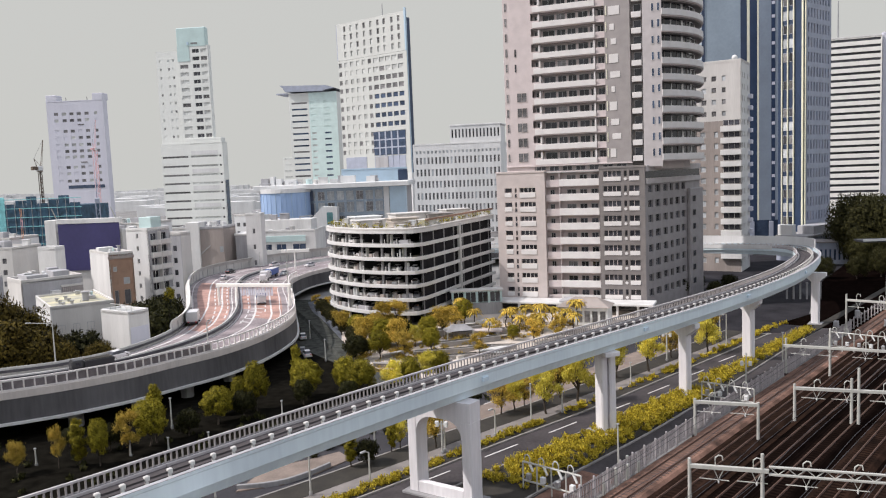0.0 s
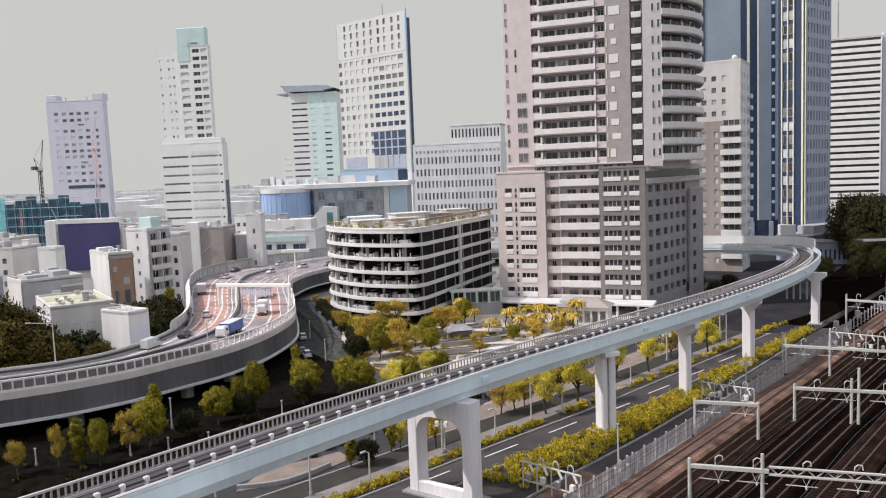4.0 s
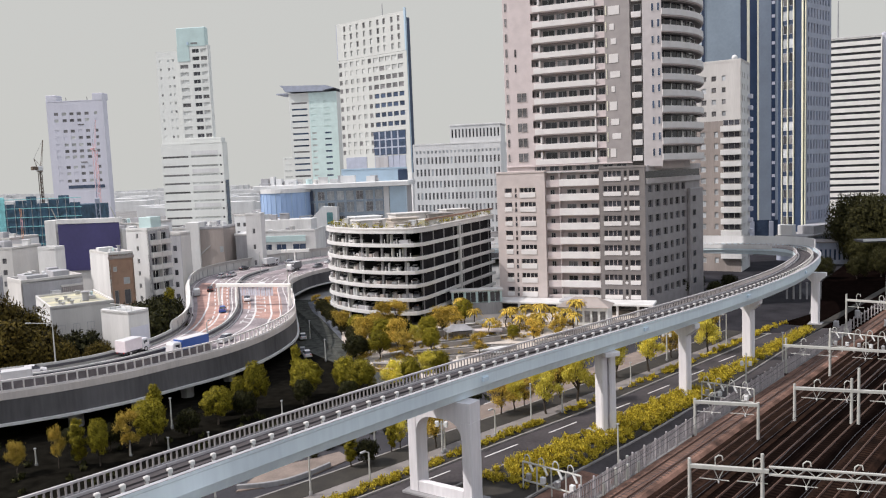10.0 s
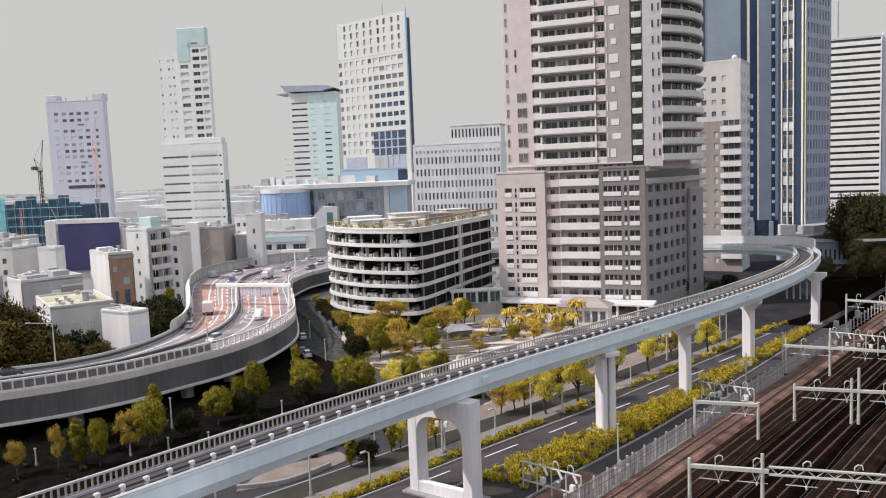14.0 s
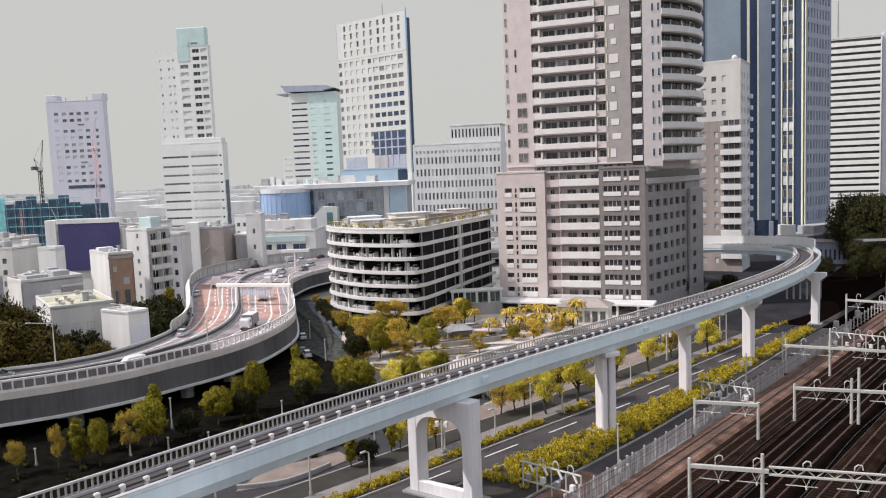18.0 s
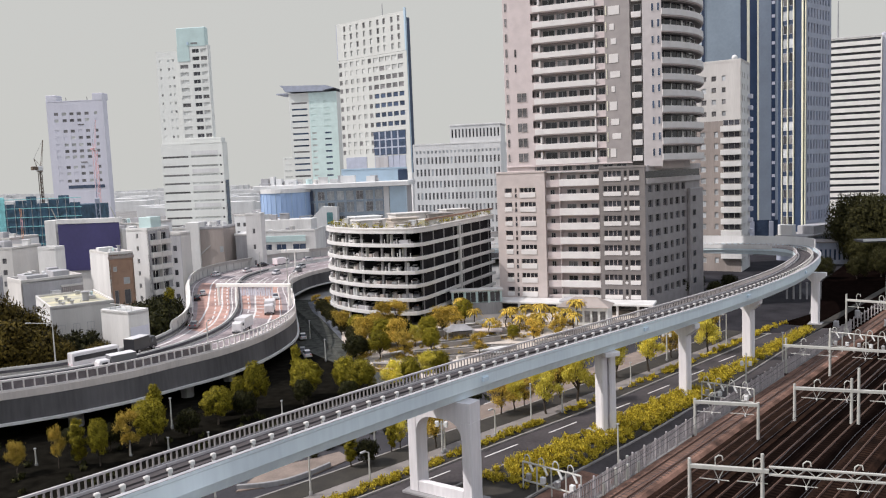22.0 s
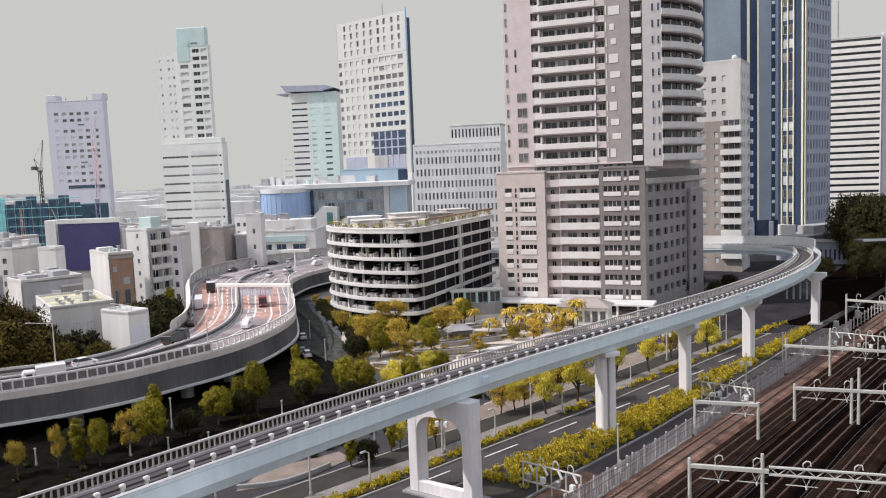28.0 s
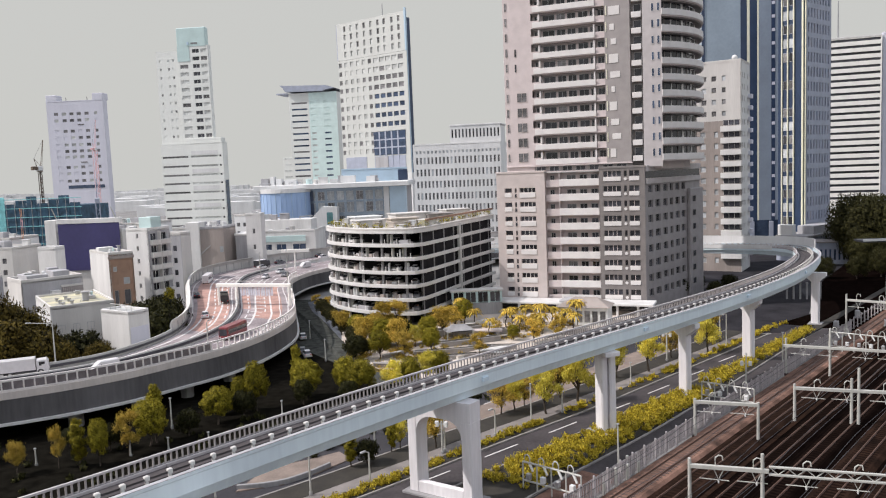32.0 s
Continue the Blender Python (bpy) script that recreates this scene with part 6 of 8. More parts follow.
# right of the tower: pale flats
b = house("pale_apartment_block", "pale apartment block with brown lower front and corner balconies", "apartment block", 79.0, 208, 31)
L, R, T = 13.5, 12.0, 55.2
rows = [(2.2 + 3.05 * i, 3.7 + 3.05 * i) for i in range(17)]
facade(b, FRONT(L), L, 40.0, T, [(41.2 + 3.05 * i, 42.6 + 3.05 * i) for i in range(4)], [(0.5, 1.4), (3.4, 4.7), (6.0, 7.2), (8.6, 9.6)], OFFWHITE, lambda r, i: GLASS_M if (r + i) % 3 else GLASS_P, 0.25, OFFWHITE)
facade(b, FRONT(L), L, 0, 40.0, rows[:12], [(0.6, 1.6), (3.0, 4.4), (6.6, 7.6)], TAUPE, GLASS_P, 0.25, OFFWHITE)
facade(b, RIGHT(), R, 0, T, rows, [(1.2, 2.4), (4.0, 5.2), (8.6, 9.8)], PALE, lambda r, i: GLASS_M, 0.25, OFFWHITE)
plain_sides(b, L, R, T, OFFWHITE, left=True)
roof(b, -L, 0, 0, R, T, rim_m=OFFWHITE)
for i in range(12):
    part("balcony", Form().box(8.4, 13.7, -1.2, -0.02, 3.6 + 3.05 * i, 5.0 + 3.05 * i, c=0.06), WHITE, b, at=FRONT(L))
    part("window", window_mesh(4.2, 1.5, GLASS, OFFWHITE, 3), None, b, at=FRONT(L) @ pose(8.9, -0.08, 5.15 + 3.05 * i))
for i in range(15):
    part("balcony", Form().box(9.6, 12.1, -0.9, -0.02, 3.4 + 3.05 * i, 4.5 + 3.05 * i, c=0.05), PALE_LAV, b, at=RIGHT())
part("tank", Form().ball((-2.2, 3, T + 1.2), 0.75, 12), PALE, b, smooth=True)

# steel-blue glass towers
b = house("steel_blue_tower", "tall steel-blue curtain wall office tower", "tower", 112.7, 262, 10)
L, R, T = 25.0, 24.0, 96.0
plain_sides(b, L, R, T, STEELBLUE, front=True, right=True, left=True)
roof(b, -L, 0, 0, R, T)
for x0, x1, m_ in ((-12.75, -10.8, NAVY), (-10.75, -9.95, IVORY), (-9.9, -7.65, NAVY), (-7.6, -7.1, IVORY), (-7.05, -3.25, SILVER), (-3.2, -2.0, NAVY), (-1.95, -0.4, SILVER), (-25.0, -24.0, NAVY)):
    part("stripe", Form().box(x0, x1, -0.25, -0.01, 8, T, c=0.03), m_, b)
for k in range(20):
    part("strip_panel", Form().box(-3.1, -2.1, -0.32, -0.26, 10.6 + 4.3 * k, 11.6 + 4.3 * k), PALE_LAV, b)
part("base_glazing", Form().box(-24.8, -0.3, -0.3, -0.26, 0.1, 9.4), GLASS_B, b)
for x in (-22, -16, -10, -4):
    part("base_pillar", Form().box(x, x + 1.4, -0.6, 0, 0, 9, c=0.05), LILAC, b)

b = house("ivory_columned_tower", "dark office tower with ivory columns and blue-grey flank", "tower", 108.4, 235, 50)
L, R, T = 8.6, 15.8, 84.0
plain_sides(b, L, R, T, NAVY, front=True, left=True)
facade(b, RIGHT(), R, 0, T, [(6.5 + 4.25 * i, 9.3 + 4.25 * i) for i in range(18)], [(0.7 + 1.85 * i, 1.6 + 1.85 * i) for i in range(8)], LILAC, lambda r, i: GLASS_B if (r * 5 + i) % 6 else GLASS_M, 0.35, PALE_LAV)
roof(b, -L, 0, 0, R, T)
for x, w in ((-7.5, 0.32), (-5.7, 0.3), (-3.9, 0.32), (-1.3, 0.5), (-0.3, 0.25)):
    part("ivory_column", Form().box(x, x + w, -0.5, -0.01, 8.5, T, c=0.05), IVORY, b)
for k in range(19):
    for x in (-7.0, -5.25):
        if k not in (9, 11) or x > -6 and k == 3:
            part("window", window_mesh(1.2, 2.6, (GLASS_P, GLASS_M, GLASS_P, GLASS)[(k * 3 + int(x)) % 4], PALE_LAV, 1), None, b, at=pose(x, -0.1, 9.4 + 4.05 * k))
part("dark_lobby", Form().box(-8.4, -0.2, -0.3, -0.01, 3.5, 8.3, c=0.05), NAVY, b)
part("podium", Form().box(-3.0, 6.0, -12.0, 12.0, 0, 6.8, c=0.1), LILAC, b)
part("podium_cornice", Form().box(-3.3, 6.3, -12.3, 12.3, 6.82, 7.4, c=0.08), CONC_D, b)
part("podium_step", Form().box(0.3, 5.2, -6.0, 11.5, 7.42, 9.8, c=0.1), GREYB, b)
for i in range(7):
    part("podium_window", window_mesh(2.2, 2.4, GLASS_B, STEEL_G, 2), None, b, at=pose(6.02, -11.2 + 3.2 * i, 2.8, 0, 0, 90))
part("sign_box", Form().box(-2.6, 1.6, -12.0, -9.6, 7.42, 10.4, c=0.08), WHITE, b, "white lantern box on the podium")

b = house("banded_white_building", "white building with dark horizontal window bands", "building", 183.2, 330, 20)
L, R, T = 21.0, 5.0, 78.1
facade(b, FRONT(L), L, 0, T, [(11.2 + 2.72 * i, 12.35 + 2.72 * i) for i in range(25)], [(0.3, 20.6)], WHITE_C, GLASS, 0.5, WHITE_C)
plain_sides(b, L, R, T, WHITE, right=True, left=True)
roof(b, -L, 0, 0, R, T, rim_m=WHITE)
part("side_wing", Form().box(0.4, 14, 1.5, R, 0, T + 1.5, c=0.2), PALE_LAV, b)
part("roof_mast", Form().tube((-16, 3, T), (-16, 3, T + 16), 0.4, 0.2, n=6), STEEL_G, b)

# viaduct and low sheds at the far right
b = thing("rail_overbridge", "dark steel rail overbridge with pale parapet", "bridge", pose(95, 178, 0, 0, 0, -6))
part("deck", Form().box(0, 90, 0, 5, 9.8, 10.25, c=0.05), STEEL_D, b)
part("parapet", Form().box(0, 90, -0.3, 0.0, 10.1, 10.6, c=0.05), PALE, b)
for x in range(18, 90, 14):
    part("column", Form().box(x, x + 0.5, 1, 1.6, 0, 9.8, c=0.05), STEEL_D, b)
b = house("station_shed", "long low blue-grey ribbed shed beside the tracks", "shed", 113.0, 214, 15)
L, R, T = 10.0, 6.0, 6.0
facade(b, FRONT(L), L, 0, T, [(1.2, 4.2)], grid(8, 0.5, 1.15, 0.6), LILAC, GLASS_B, 0.3, STEEL_G)
plain_sides(b, L, R, T, LILAC, right=True, left=True)
part("roof", Form().box(-L - 0.5, 0.5, -0.8, R + 0.6, T, T + 0.4, c=0.1), GREY_T, b)
for i in range(6):
    b = thing("yard_post", "slim pale concrete post in the dark yard", "post", pose(71.9 + 1.25 * i, 164.4 - 0.33 * i, 0), "posts of the yard")
    part("shaft", Form().box(-0.16, 0.16, -0.16, 0.16, 0, 3.4, c=0.03), CONC_D, b)
    part("cap", Form().box(-0.22, 0.22, -0.22, 0.22, 3.4, 3.55, c=0.03), CONC_D, b)

# made-up pale city blocks far away, standing in for white haze
random.seed(21)
far = Form()
for i in range(240):
    y = random.uniform(700, 2200)
    x = random.uniform(-0.62, 0.3) * y
    w, d = random.uniform(14, 40), random.uniform(14, 30)
    far.box(x - w, x + w, y, y + d, 0, random.uniform(3, 9) + y * 0.004)
tagged(part("far_city", far, PALE), "pale added blocks standing in for white haze on the horizon", "city", kind="stuff")


# ------------------------------------------------------------ trees and shrubs
def leaf_cloud(f, lobes, n, size, rng, k=0, upright=0.0, fuzz=0.4, heart=None):
    """Small bent leaf sprays, thickest near the outside of each lobe; upright sprays stand up like young shoots."""
    tot = sum(r[1] ** 2 for r in lobes)
    for (c, r, sz) in lobes:
        for _ in range(int(n * r * r / tot)):
            while True:
                d = Vector((rng.gauss(0, 1), rng.gauss(0, 1), rng.gauss(0, 1)))
                if d.length > 0.1:
                    break
            d.normalize()
            rad = r * (1.04 - fuzz * rng.random() + fuzz * 0.5 * rng.random() ** 3)
            p = Vector(c) + Vector((d.x * rad, d.y * rad, d.z * rad * sz))
            if heart:
                d = d * 0.6 + (p - Vector(heart)).normalized() * 0.9
            up = (d + Vector((rng.uniform(-1, 1), rng.uniform(-1, 1), rng.uniform(-0.6, 1))) * (0.4 if heart else 0.6)).normalized()
            if rng.random() < upright:
                t = Vector((d.x * 0.5 + rng.uniform(-0.35, 0.35), d.y * 0.5 + rng.uniform(-0.35, 0.35), 1)).normalized()
                b_ = t.cross(Vector((rng.uniform(-1, 1), rng.uniform(-1, 1), 0.1))).normalized()
                up = b_.cross(t)
                s = size * rng.uniform(1.0, 2.2)
                w = s * 0.26
            else:
                t = Matrix.Rotation(rng.uniform(0, 6.28), 3, up) @ up.orthogonal().normalized()
                b_ = up.cross(t)
                s = size * rng.uniform(0.6, 1.35)
                w = s * 0.55
            q = [p - t * s, p + b_ * w + up * s * 0.18, p + t * s, p - b_ * w + up * s * 0.18]
            f.add([tuple(v) for v in q], [[0, 1, 2], [0, 2, 3]], k)


def tree_kind(seed, h, spread, trunk_h, leaves, size, leafm, bark_r=0.14, shape="round"):
    rng = random.Random(seed)
    t = Form()
    x = y = 0.0
    pts = [(0, 0, 0)]
    for i in range(1, 5):
        x += rng.uniform(-0.12, 0.12)
        y += rng.uniform(-0.12, 0.12)
        pts.append((x, y, trunk_h * 1.5 * i / 4))
    for i in range(4):
        t.tube(pts[i], pts[i + 1], bark_r * (1 - 0.16 * i), bark_r * (1 - 0.16 * (i + 1)), n=7)
    lobes = []
    n = {"column": 16, "sparse": 26, "round": 34}[shape]
    tall = h - trunk_h
    for i in range(n):
        a = i * 2.4 + rng.uniform(-0.4, 0.4)
        k = (i + 0.5) / n
        if shape == "column":
            z = trunk_h + tall * k
            rr = spread * 0.32 * (1 - abs(k - 0.42) * 0.9)
            r = spread * rng.uniform(0.24, 0.38)
        elif shape == "sparse":
            z = trunk_h + tall * rng.uniform(0.12, 0.95)
            rr = spread * rng.uniform(0.2, 0.85) * math.sqrt(max(0.1, 1 - abs((z - trunk_h) / tall - 0.4)))
            r = spread * rng.uniform(0.2, 0.36)
        else:
            # lumps over an uneven dome, broadest below the middle
            z = trunk_h + tall * (0.1 + 0.78 * k)
            rr = spread * 0.74 * math.sqrt(max(0.03, 1 - ((0.1 + 0.78 * k) - 0.38) ** 2 * 3.0)) * rng.uniform(0.85, 1.1)
            r = spread * rng.uniform(0.2, 0.34)
        c = (rr * math.cos(a), rr * math.sin(a), z)
        lobes.append((c, r, 0.85))
        t.tube(pts[2 + i % 3], c, bark_r * 0.4, bark_r * 0.1, n=4)
    if shape == "round":
        lobes += [((0, 0, h - spread * 0.35), spread * 0.36, 0.9), ((0, 0, trunk_h + tall * 0.45), spread * 0.7, 0.9)]
    f = Form()
    leaf_cloud(f, lobes, leaves, size, rng, upright=0.55 if leafm is LEAF_Y else 0.15, fuzz=1.0 if shape == "sparse" else 0.55, heart=None if shape == "sparse" else (0, 0, trunk_h + tall * 0.4))
    return t.mesh("trunk", BARK), f.mesh("crown", leafm)


KINDS = {
    "green": [tree_kind(1 + i, 5.6, 2.0, 1.5, 9500, 0.1, LEAF) for i in range(3)],
    "tall": [tree_kind(20 + i, 6.4, 1.7, 1.3, 7000, 0.1, LEAF, shape="column") for i in range(2)],
    "olive": [tree_kind(30 + i, 5.4, 2.4, 1.7, 5200, 0.105, LEAF_O, shape="sparse") for i in range(3)],
    "yellow": [tree_kind(40 + i, 5.0, 1.9, 1.5, 3600, 0.105, LEAF_Y, shape="sparse") for i in range(3)],
    "wood": [tree_kind(50 + i, 9.5, 4.2, 1.6, 11000, 0.19, LEAF_W, 0.25) for i in range(2)],
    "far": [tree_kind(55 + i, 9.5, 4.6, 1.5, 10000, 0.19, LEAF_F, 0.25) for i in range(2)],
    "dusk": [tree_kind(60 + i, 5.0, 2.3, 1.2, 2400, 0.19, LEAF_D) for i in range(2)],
}
LABEL = {"green": "round bushy yellow-green street tree", "tall": "upright narrow green street tree", "olive": "loose olive and orange autumn tree",
         "yellow": "bright yellow-green young street tree", "wood": "broad tree with crown shade in its dark leaves", "far": "large dark green tree beyond the yard", "dusk": "leafy tree with deep shade put into its leaf colour"}
rng = random.Random(5)
count = {}


def plant(kind, x, y, s=1.0, z=0.0, sz=None):
    i = count[kind] = count.get(kind, -1) + 1
    tm, cm = KINDS[kind][i % len(KINDS[kind])]
    t = thing("tree", LABEL[kind], "tree", pose(x, y, z, 0, 0, rng.uniform(0, 360)), "%s trees" % kind)
    t.scale = (s, s, sz or s * rng.uniform(0.92, 1.1))
    part("trunk", tm, None, t)
    part("crown", cm, None, t)
    return t


# row in front of the expressway
# place, kind, breadth against the kind's own, height of the crown's middle
for x, y, k, r_, mid in ((-45.0, 79.5, "olive", 0.5, 2.3), (-41.4, 81.0, "olive", 0.36, 2.9), (-39.2, 81.0, "tall", 0.85, 3.1), (-37.1, 81.2, "green", 0.56, 3.3), (-35.1, 84.0, "olive", 0.66, 3.1), (-33.9, 87.0, "green", 1.0, 3.5), (-33.6, 88.2, "tall", 1.0, 3.95),
                         (-28.2, 94.0, "green", 1.02, 3.0), (-26.6, 98.6, "green", 0.62, 3.0), (-24.6, 98.9, "green", 0.86, 4.2), (-19.0, 103.4, "green", 1.1, 3.4), (-20.4, 104.6, "tall", 0.8, 4.2), (-13.8, 104.0, "green", 0.9, 3.5), (-11.7, 103.0, "green", 1.05, 3.4),
                         (-7.4, 104.4, "yellow", 0.95, 3.2), (-5.2, 106.0, "green", 0.8, 3.0), (-3.0, 108.2, "yellow", 0.95, 3.2), (-1.2, 109.2, "green", 0.8, 3.0)):
    plant(k, x, y, r_, sz=mid / (3.8 if k == "tall" else 3.5))
# darker rank behind and below, its shade put into the leaf colour
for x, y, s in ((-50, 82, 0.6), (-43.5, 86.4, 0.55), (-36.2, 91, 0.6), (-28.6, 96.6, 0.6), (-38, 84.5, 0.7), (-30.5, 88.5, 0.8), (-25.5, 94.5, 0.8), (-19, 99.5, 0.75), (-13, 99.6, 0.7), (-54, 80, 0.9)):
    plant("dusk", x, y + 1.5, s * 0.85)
# plaza trees before the car park and the tower
for x, y, k, s in ((-19.5, 145.5, "olive", 1.0), (-16.5, 143, "green", 0.9), (-13.6, 139, "yellow", 1.0), (-12.0, 146.8, "olive", 1.2), (-9.4, 147.4, "olive", 1.2), (-7.6, 140, "dusk", 0.85), (-13.8, 132.6, "olive", 1.25), (-10.6, 131.6, "green", 1.15), (-8.2, 128.6, "olive", 1.2), (-5.4, 132.5, "yellow", 0.9), (-6.6, 123.6, "olive", 0.95), (-10.8, 124.6, "green", 1.0), (-14.6, 124.4, "dusk", 1.0),
                   (-3.2, 137.5, "green", 0.95), (-0.6, 140.6, "olive", 1.2), (1.6, 146, "olive", 0.95), (3.6, 150.4, "green", 1.05), (-2.6, 127.8, "green", 0.9), (5.2, 124.4, "olive", 0.8), (16.2, 140.4, "olive", 0.8), (19.2, 134.2, "olive", 0.9), (14.8, 131.2, "olive", 0.9), (11.6, 134.8, "green", 0.6), (-21.6, 154.5, "olive", 0.55), (-25.0, 163.6, "olive", 0.5), (-29.2, 178, "olive", 0.6), (-26.4, 175.4, "olive", 0.6)):
    plant(k, x, y, s * 0.95, sz=s * 0.86)
# street trees beyond the guideway's piers
for x, y, k, s in ((6.2, 93.0, "olive", 0.8), (8.0, 94.6, "yellow", 0.85), (9.4, 95.8, "olive", 0.7), (11.6, 92.6, "yellow", 1.12), (14.2, 99.0, "olive", 1.0), (16.2, 97.0, "yellow", 1.4), (23.4, 107.4, "yellow", 1.05), (28.6, 110.2, "yellow", 1.25), (34.0, 117.6, "olive", 0.9), (40.4, 120.4, "yellow", 1.15), (42.8, 127, "olive", 0.9), (-6.3, 81.7, "tall", 0.6), (-5.4, 82.6, "yellow", 0.6), (-10.1, 77.6, "tall", 0.7), (-8.6, 78.4, "dusk", 0.6), (-1.6, 82.4, "olive", 0.8)):
    plant(k, x, y, s)
# garden by the works buildings, and slim trees by the flats
for x, y, k, s in ((-58.5, 105.5, "wood", 1.42), (-63.5, 106, "wood", 1.6), (-55.6, 105.5, "wood", 1.16), (-61, 110, "wood", 1.4), (-68.5, 105, "wood", 1.42), (-74, 103, "wood", 1.55), (-66, 112, "wood", 1.2), (-80, 102, "wood", 1.6), (-53.4, 106.2, "wood", 0.9),
                   (-55.8, 119.4, "dusk", 1.5), (-53.8, 113.6, "wood", 0.55), (-51.8, 112.8, "wood", 0.42), (-58.8, 118.0, "dusk", 1.55), (-52.0, 116.4, "wood", 0.62), (-60.4, 117, "dusk", 1.15), (-53.8, 118.6, "olive", 0.9), (-46.8, 127.6, "dusk", 1.9), (-46.6, 129, "tall", 1.0), (-52.4, 133, "dusk", 2.0), (-48.8, 135.4, "dusk", 1.9), (-55.4, 158, "tall", 1.3), (-57.2, 163, "tall", 1.2)):
    plant(k, x, y, s)
# dark growth along the side street
for x, y, s in ((-19.0, 146, 0.3), (-20.8, 151, 0.32), (-22.8, 157, 0.34), (-24.6, 163, 0.34), (-26.6, 169, 0.36), (-17.0, 140, 0.3), (-15.4, 134, 0.3), (-13.6, 128, 0.3), (-32.6, 158, 0.3), (-34.0, 166, 0.32), (-31.6, 150, 0.28)):
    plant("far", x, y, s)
# dark growth behind the bend
for x, y, k, s in ((58, 168, "dusk", 0.8), (63, 173, "dusk", 0.9), (57, 178, "dusk", 1.0), (52, 172, "dusk", 0.9), (92, 190, "far", 0.6), (99, 188, "far", 0.55), (106, 190, "far", 0.7)):
    plant(k, x, y, s)
# wood at the far right
for i in range(26):
    plant("far", 116 + (i % 9) * 8.5 + rng.uniform(-2, 2), 196 + (i // 9) * 13 + rng.uniform(-4, 4), rng.uniform(1.75, 2.2))
for x, y, s in ((110, 204, 1.1), (115, 199, 1.2), (113, 214, 1.4)):
    plant("far", x, y, s)


def palm_kind(seed, h):
    r_ = random.Random(seed)
    t = Form()
    pts = [(0.1 * math.sin(i), 0.08 * i * r_.uniform(-1, 1), h * i / 5) for i in range(6)]
    for a, b_ in zip(pts, pts[1:]):
        t.tube(a, b_, 0.13, 0.11, n=7)
    f = Form()
    top = Vector(pts[-1])
    for i in range(22):
        a, up = i * 2.4, r_.uniform(-0.1, 0.9)
        way = Vector((math.cos(a), math.sin(a), 0))
        across = Vector((-math.sin(a), math.cos(a), 0))
        last = None
        for j in range(7):
            d = j / 6
            p = top + way * (1.9 * d) + Vector((0, 0, up * 1.3 * d - 1.5 * d * d))
            w = across * (0.26 * math.sin(math.pi * min(0.97, 0.12 + d * 0.85)))
            if last:
                f.add([tuple(last[0] - last[1]), tuple(last[0]), tuple(p), tuple(p - w - Vector((0, 0, 0.12)))], [[0, 1, 2, 3]])
                f.add([tuple(last[0] + last[1]), tuple(last[0]), tuple(p), tuple(p + w - Vector((0, 0, 0.12)))], [[3, 2, 1, 0]])
            last = (p, w)
    return t.mesh("trunk", BARK), f.mesh("crown", LEAF_O)


KINDS["palm"] = [palm_kind(70 + i, 3.6 + 0.4 * i) for i in range(3)]
LABEL["palm"] = "slender palm with a drooping yellow-green crown"
for x, y, s in ((12.6, 147.6, 1.1), (15.0, 147.0, 1.15), (17.4, 144.6, 1.1), (19.8, 145.8, 1.2), (21.8, 143.6, 1.1), (24.6, 146.0, 1.2), (13.4, 141.6, 1.0), (11.0, 143.6, 1.05), (17.0, 138.6, 1.0), (23.0, 140.6, 1.05), (0.6, 150.6, 1.1), (3.0, 152.6, 1.2), (5.4, 149.4, 1.1), (7.6, 138.4, 0.9)):
    plant("palm", x, y, s * 0.85)


def hedge(name, label, left, right, z, h, n, size, leafm, seed, category="shrubs"):
    """A band of shrubs between two corridor lines, in uneven clumps."""
    r = random.Random(seed)
    f = Form()
    s0, s1 = left[0][0], left[-1][0]
    clumps = []
    for _ in range(max(8, min(420, n // 45))):
        s = r.uniform(s0, s1)
        a = np.interp(s, [q[0] for q in left], [q[1] for q in left])
        b_ = np.interp(s, [q[0] for q in right], [q[1] for q in right])
        o = r.uniform(a, b_)
        hh = h * r.uniform(0.3, 1.0) ** 0.8
        clumps.append((cor(s, o, z + hh * 0.45), hh * 0.62, 0.8))
    leaf_cloud(f, clumps, n, size, r, upright=0.35 if leafm is LEAF_S else 0.2, fuzz=0.9)
    return tagged(part(name, f, leafm), label, category, kind="stuff")


hedge("median_shrubs", "bright yellow-green shrubs in the planted median", [(-9.5, -11.4), (13, -9.6), (30, -8.4)], [(-9.5, -5.0), (13, -4.3), (30, -4.6)], 0.1, 0.95, 34000, 0.115, LEAF_S, 3)
hedge("median_shrubs", "yellow-green shrubs in the planted median", [(33, -8.2), (50, -7.6), (75, -6.6)], [(33, -5), (50, -5.2), (75, -5.2)], 0.1, 1.1, 13000, 0.12, LEAF_S, 4)
hedge("verge_hedge", "low clipped yellow-green hedge along the kerb", [(-24, -19.4), (-1, -17.2), (8, -16.4)], [(-24, -18.2), (-1, -16.2), (8, -15.4)], 0.1, 0.75, 9000, 0.11, LEAF_S, 5)
hedge("verge_hedge", "low green hedge along the kerb", [(12, -16.2), (35, -14.2), (80, -12)], [(12, -15.0), (35, -13.2), (80, -10.8)], 0.1, 0.7, 7000, 0.12, LEAF_S, 6)
hedge("lane_hedge", "low dark hedge below the street trees", [(-70, -34), (-30, -33), (0, -30), (30, -26)], [(-70, -31), (-30, -30), (0, -27.5), (30, -24)], 0.0, 1.0, 3500, 0.2, LEAF_D, 7)
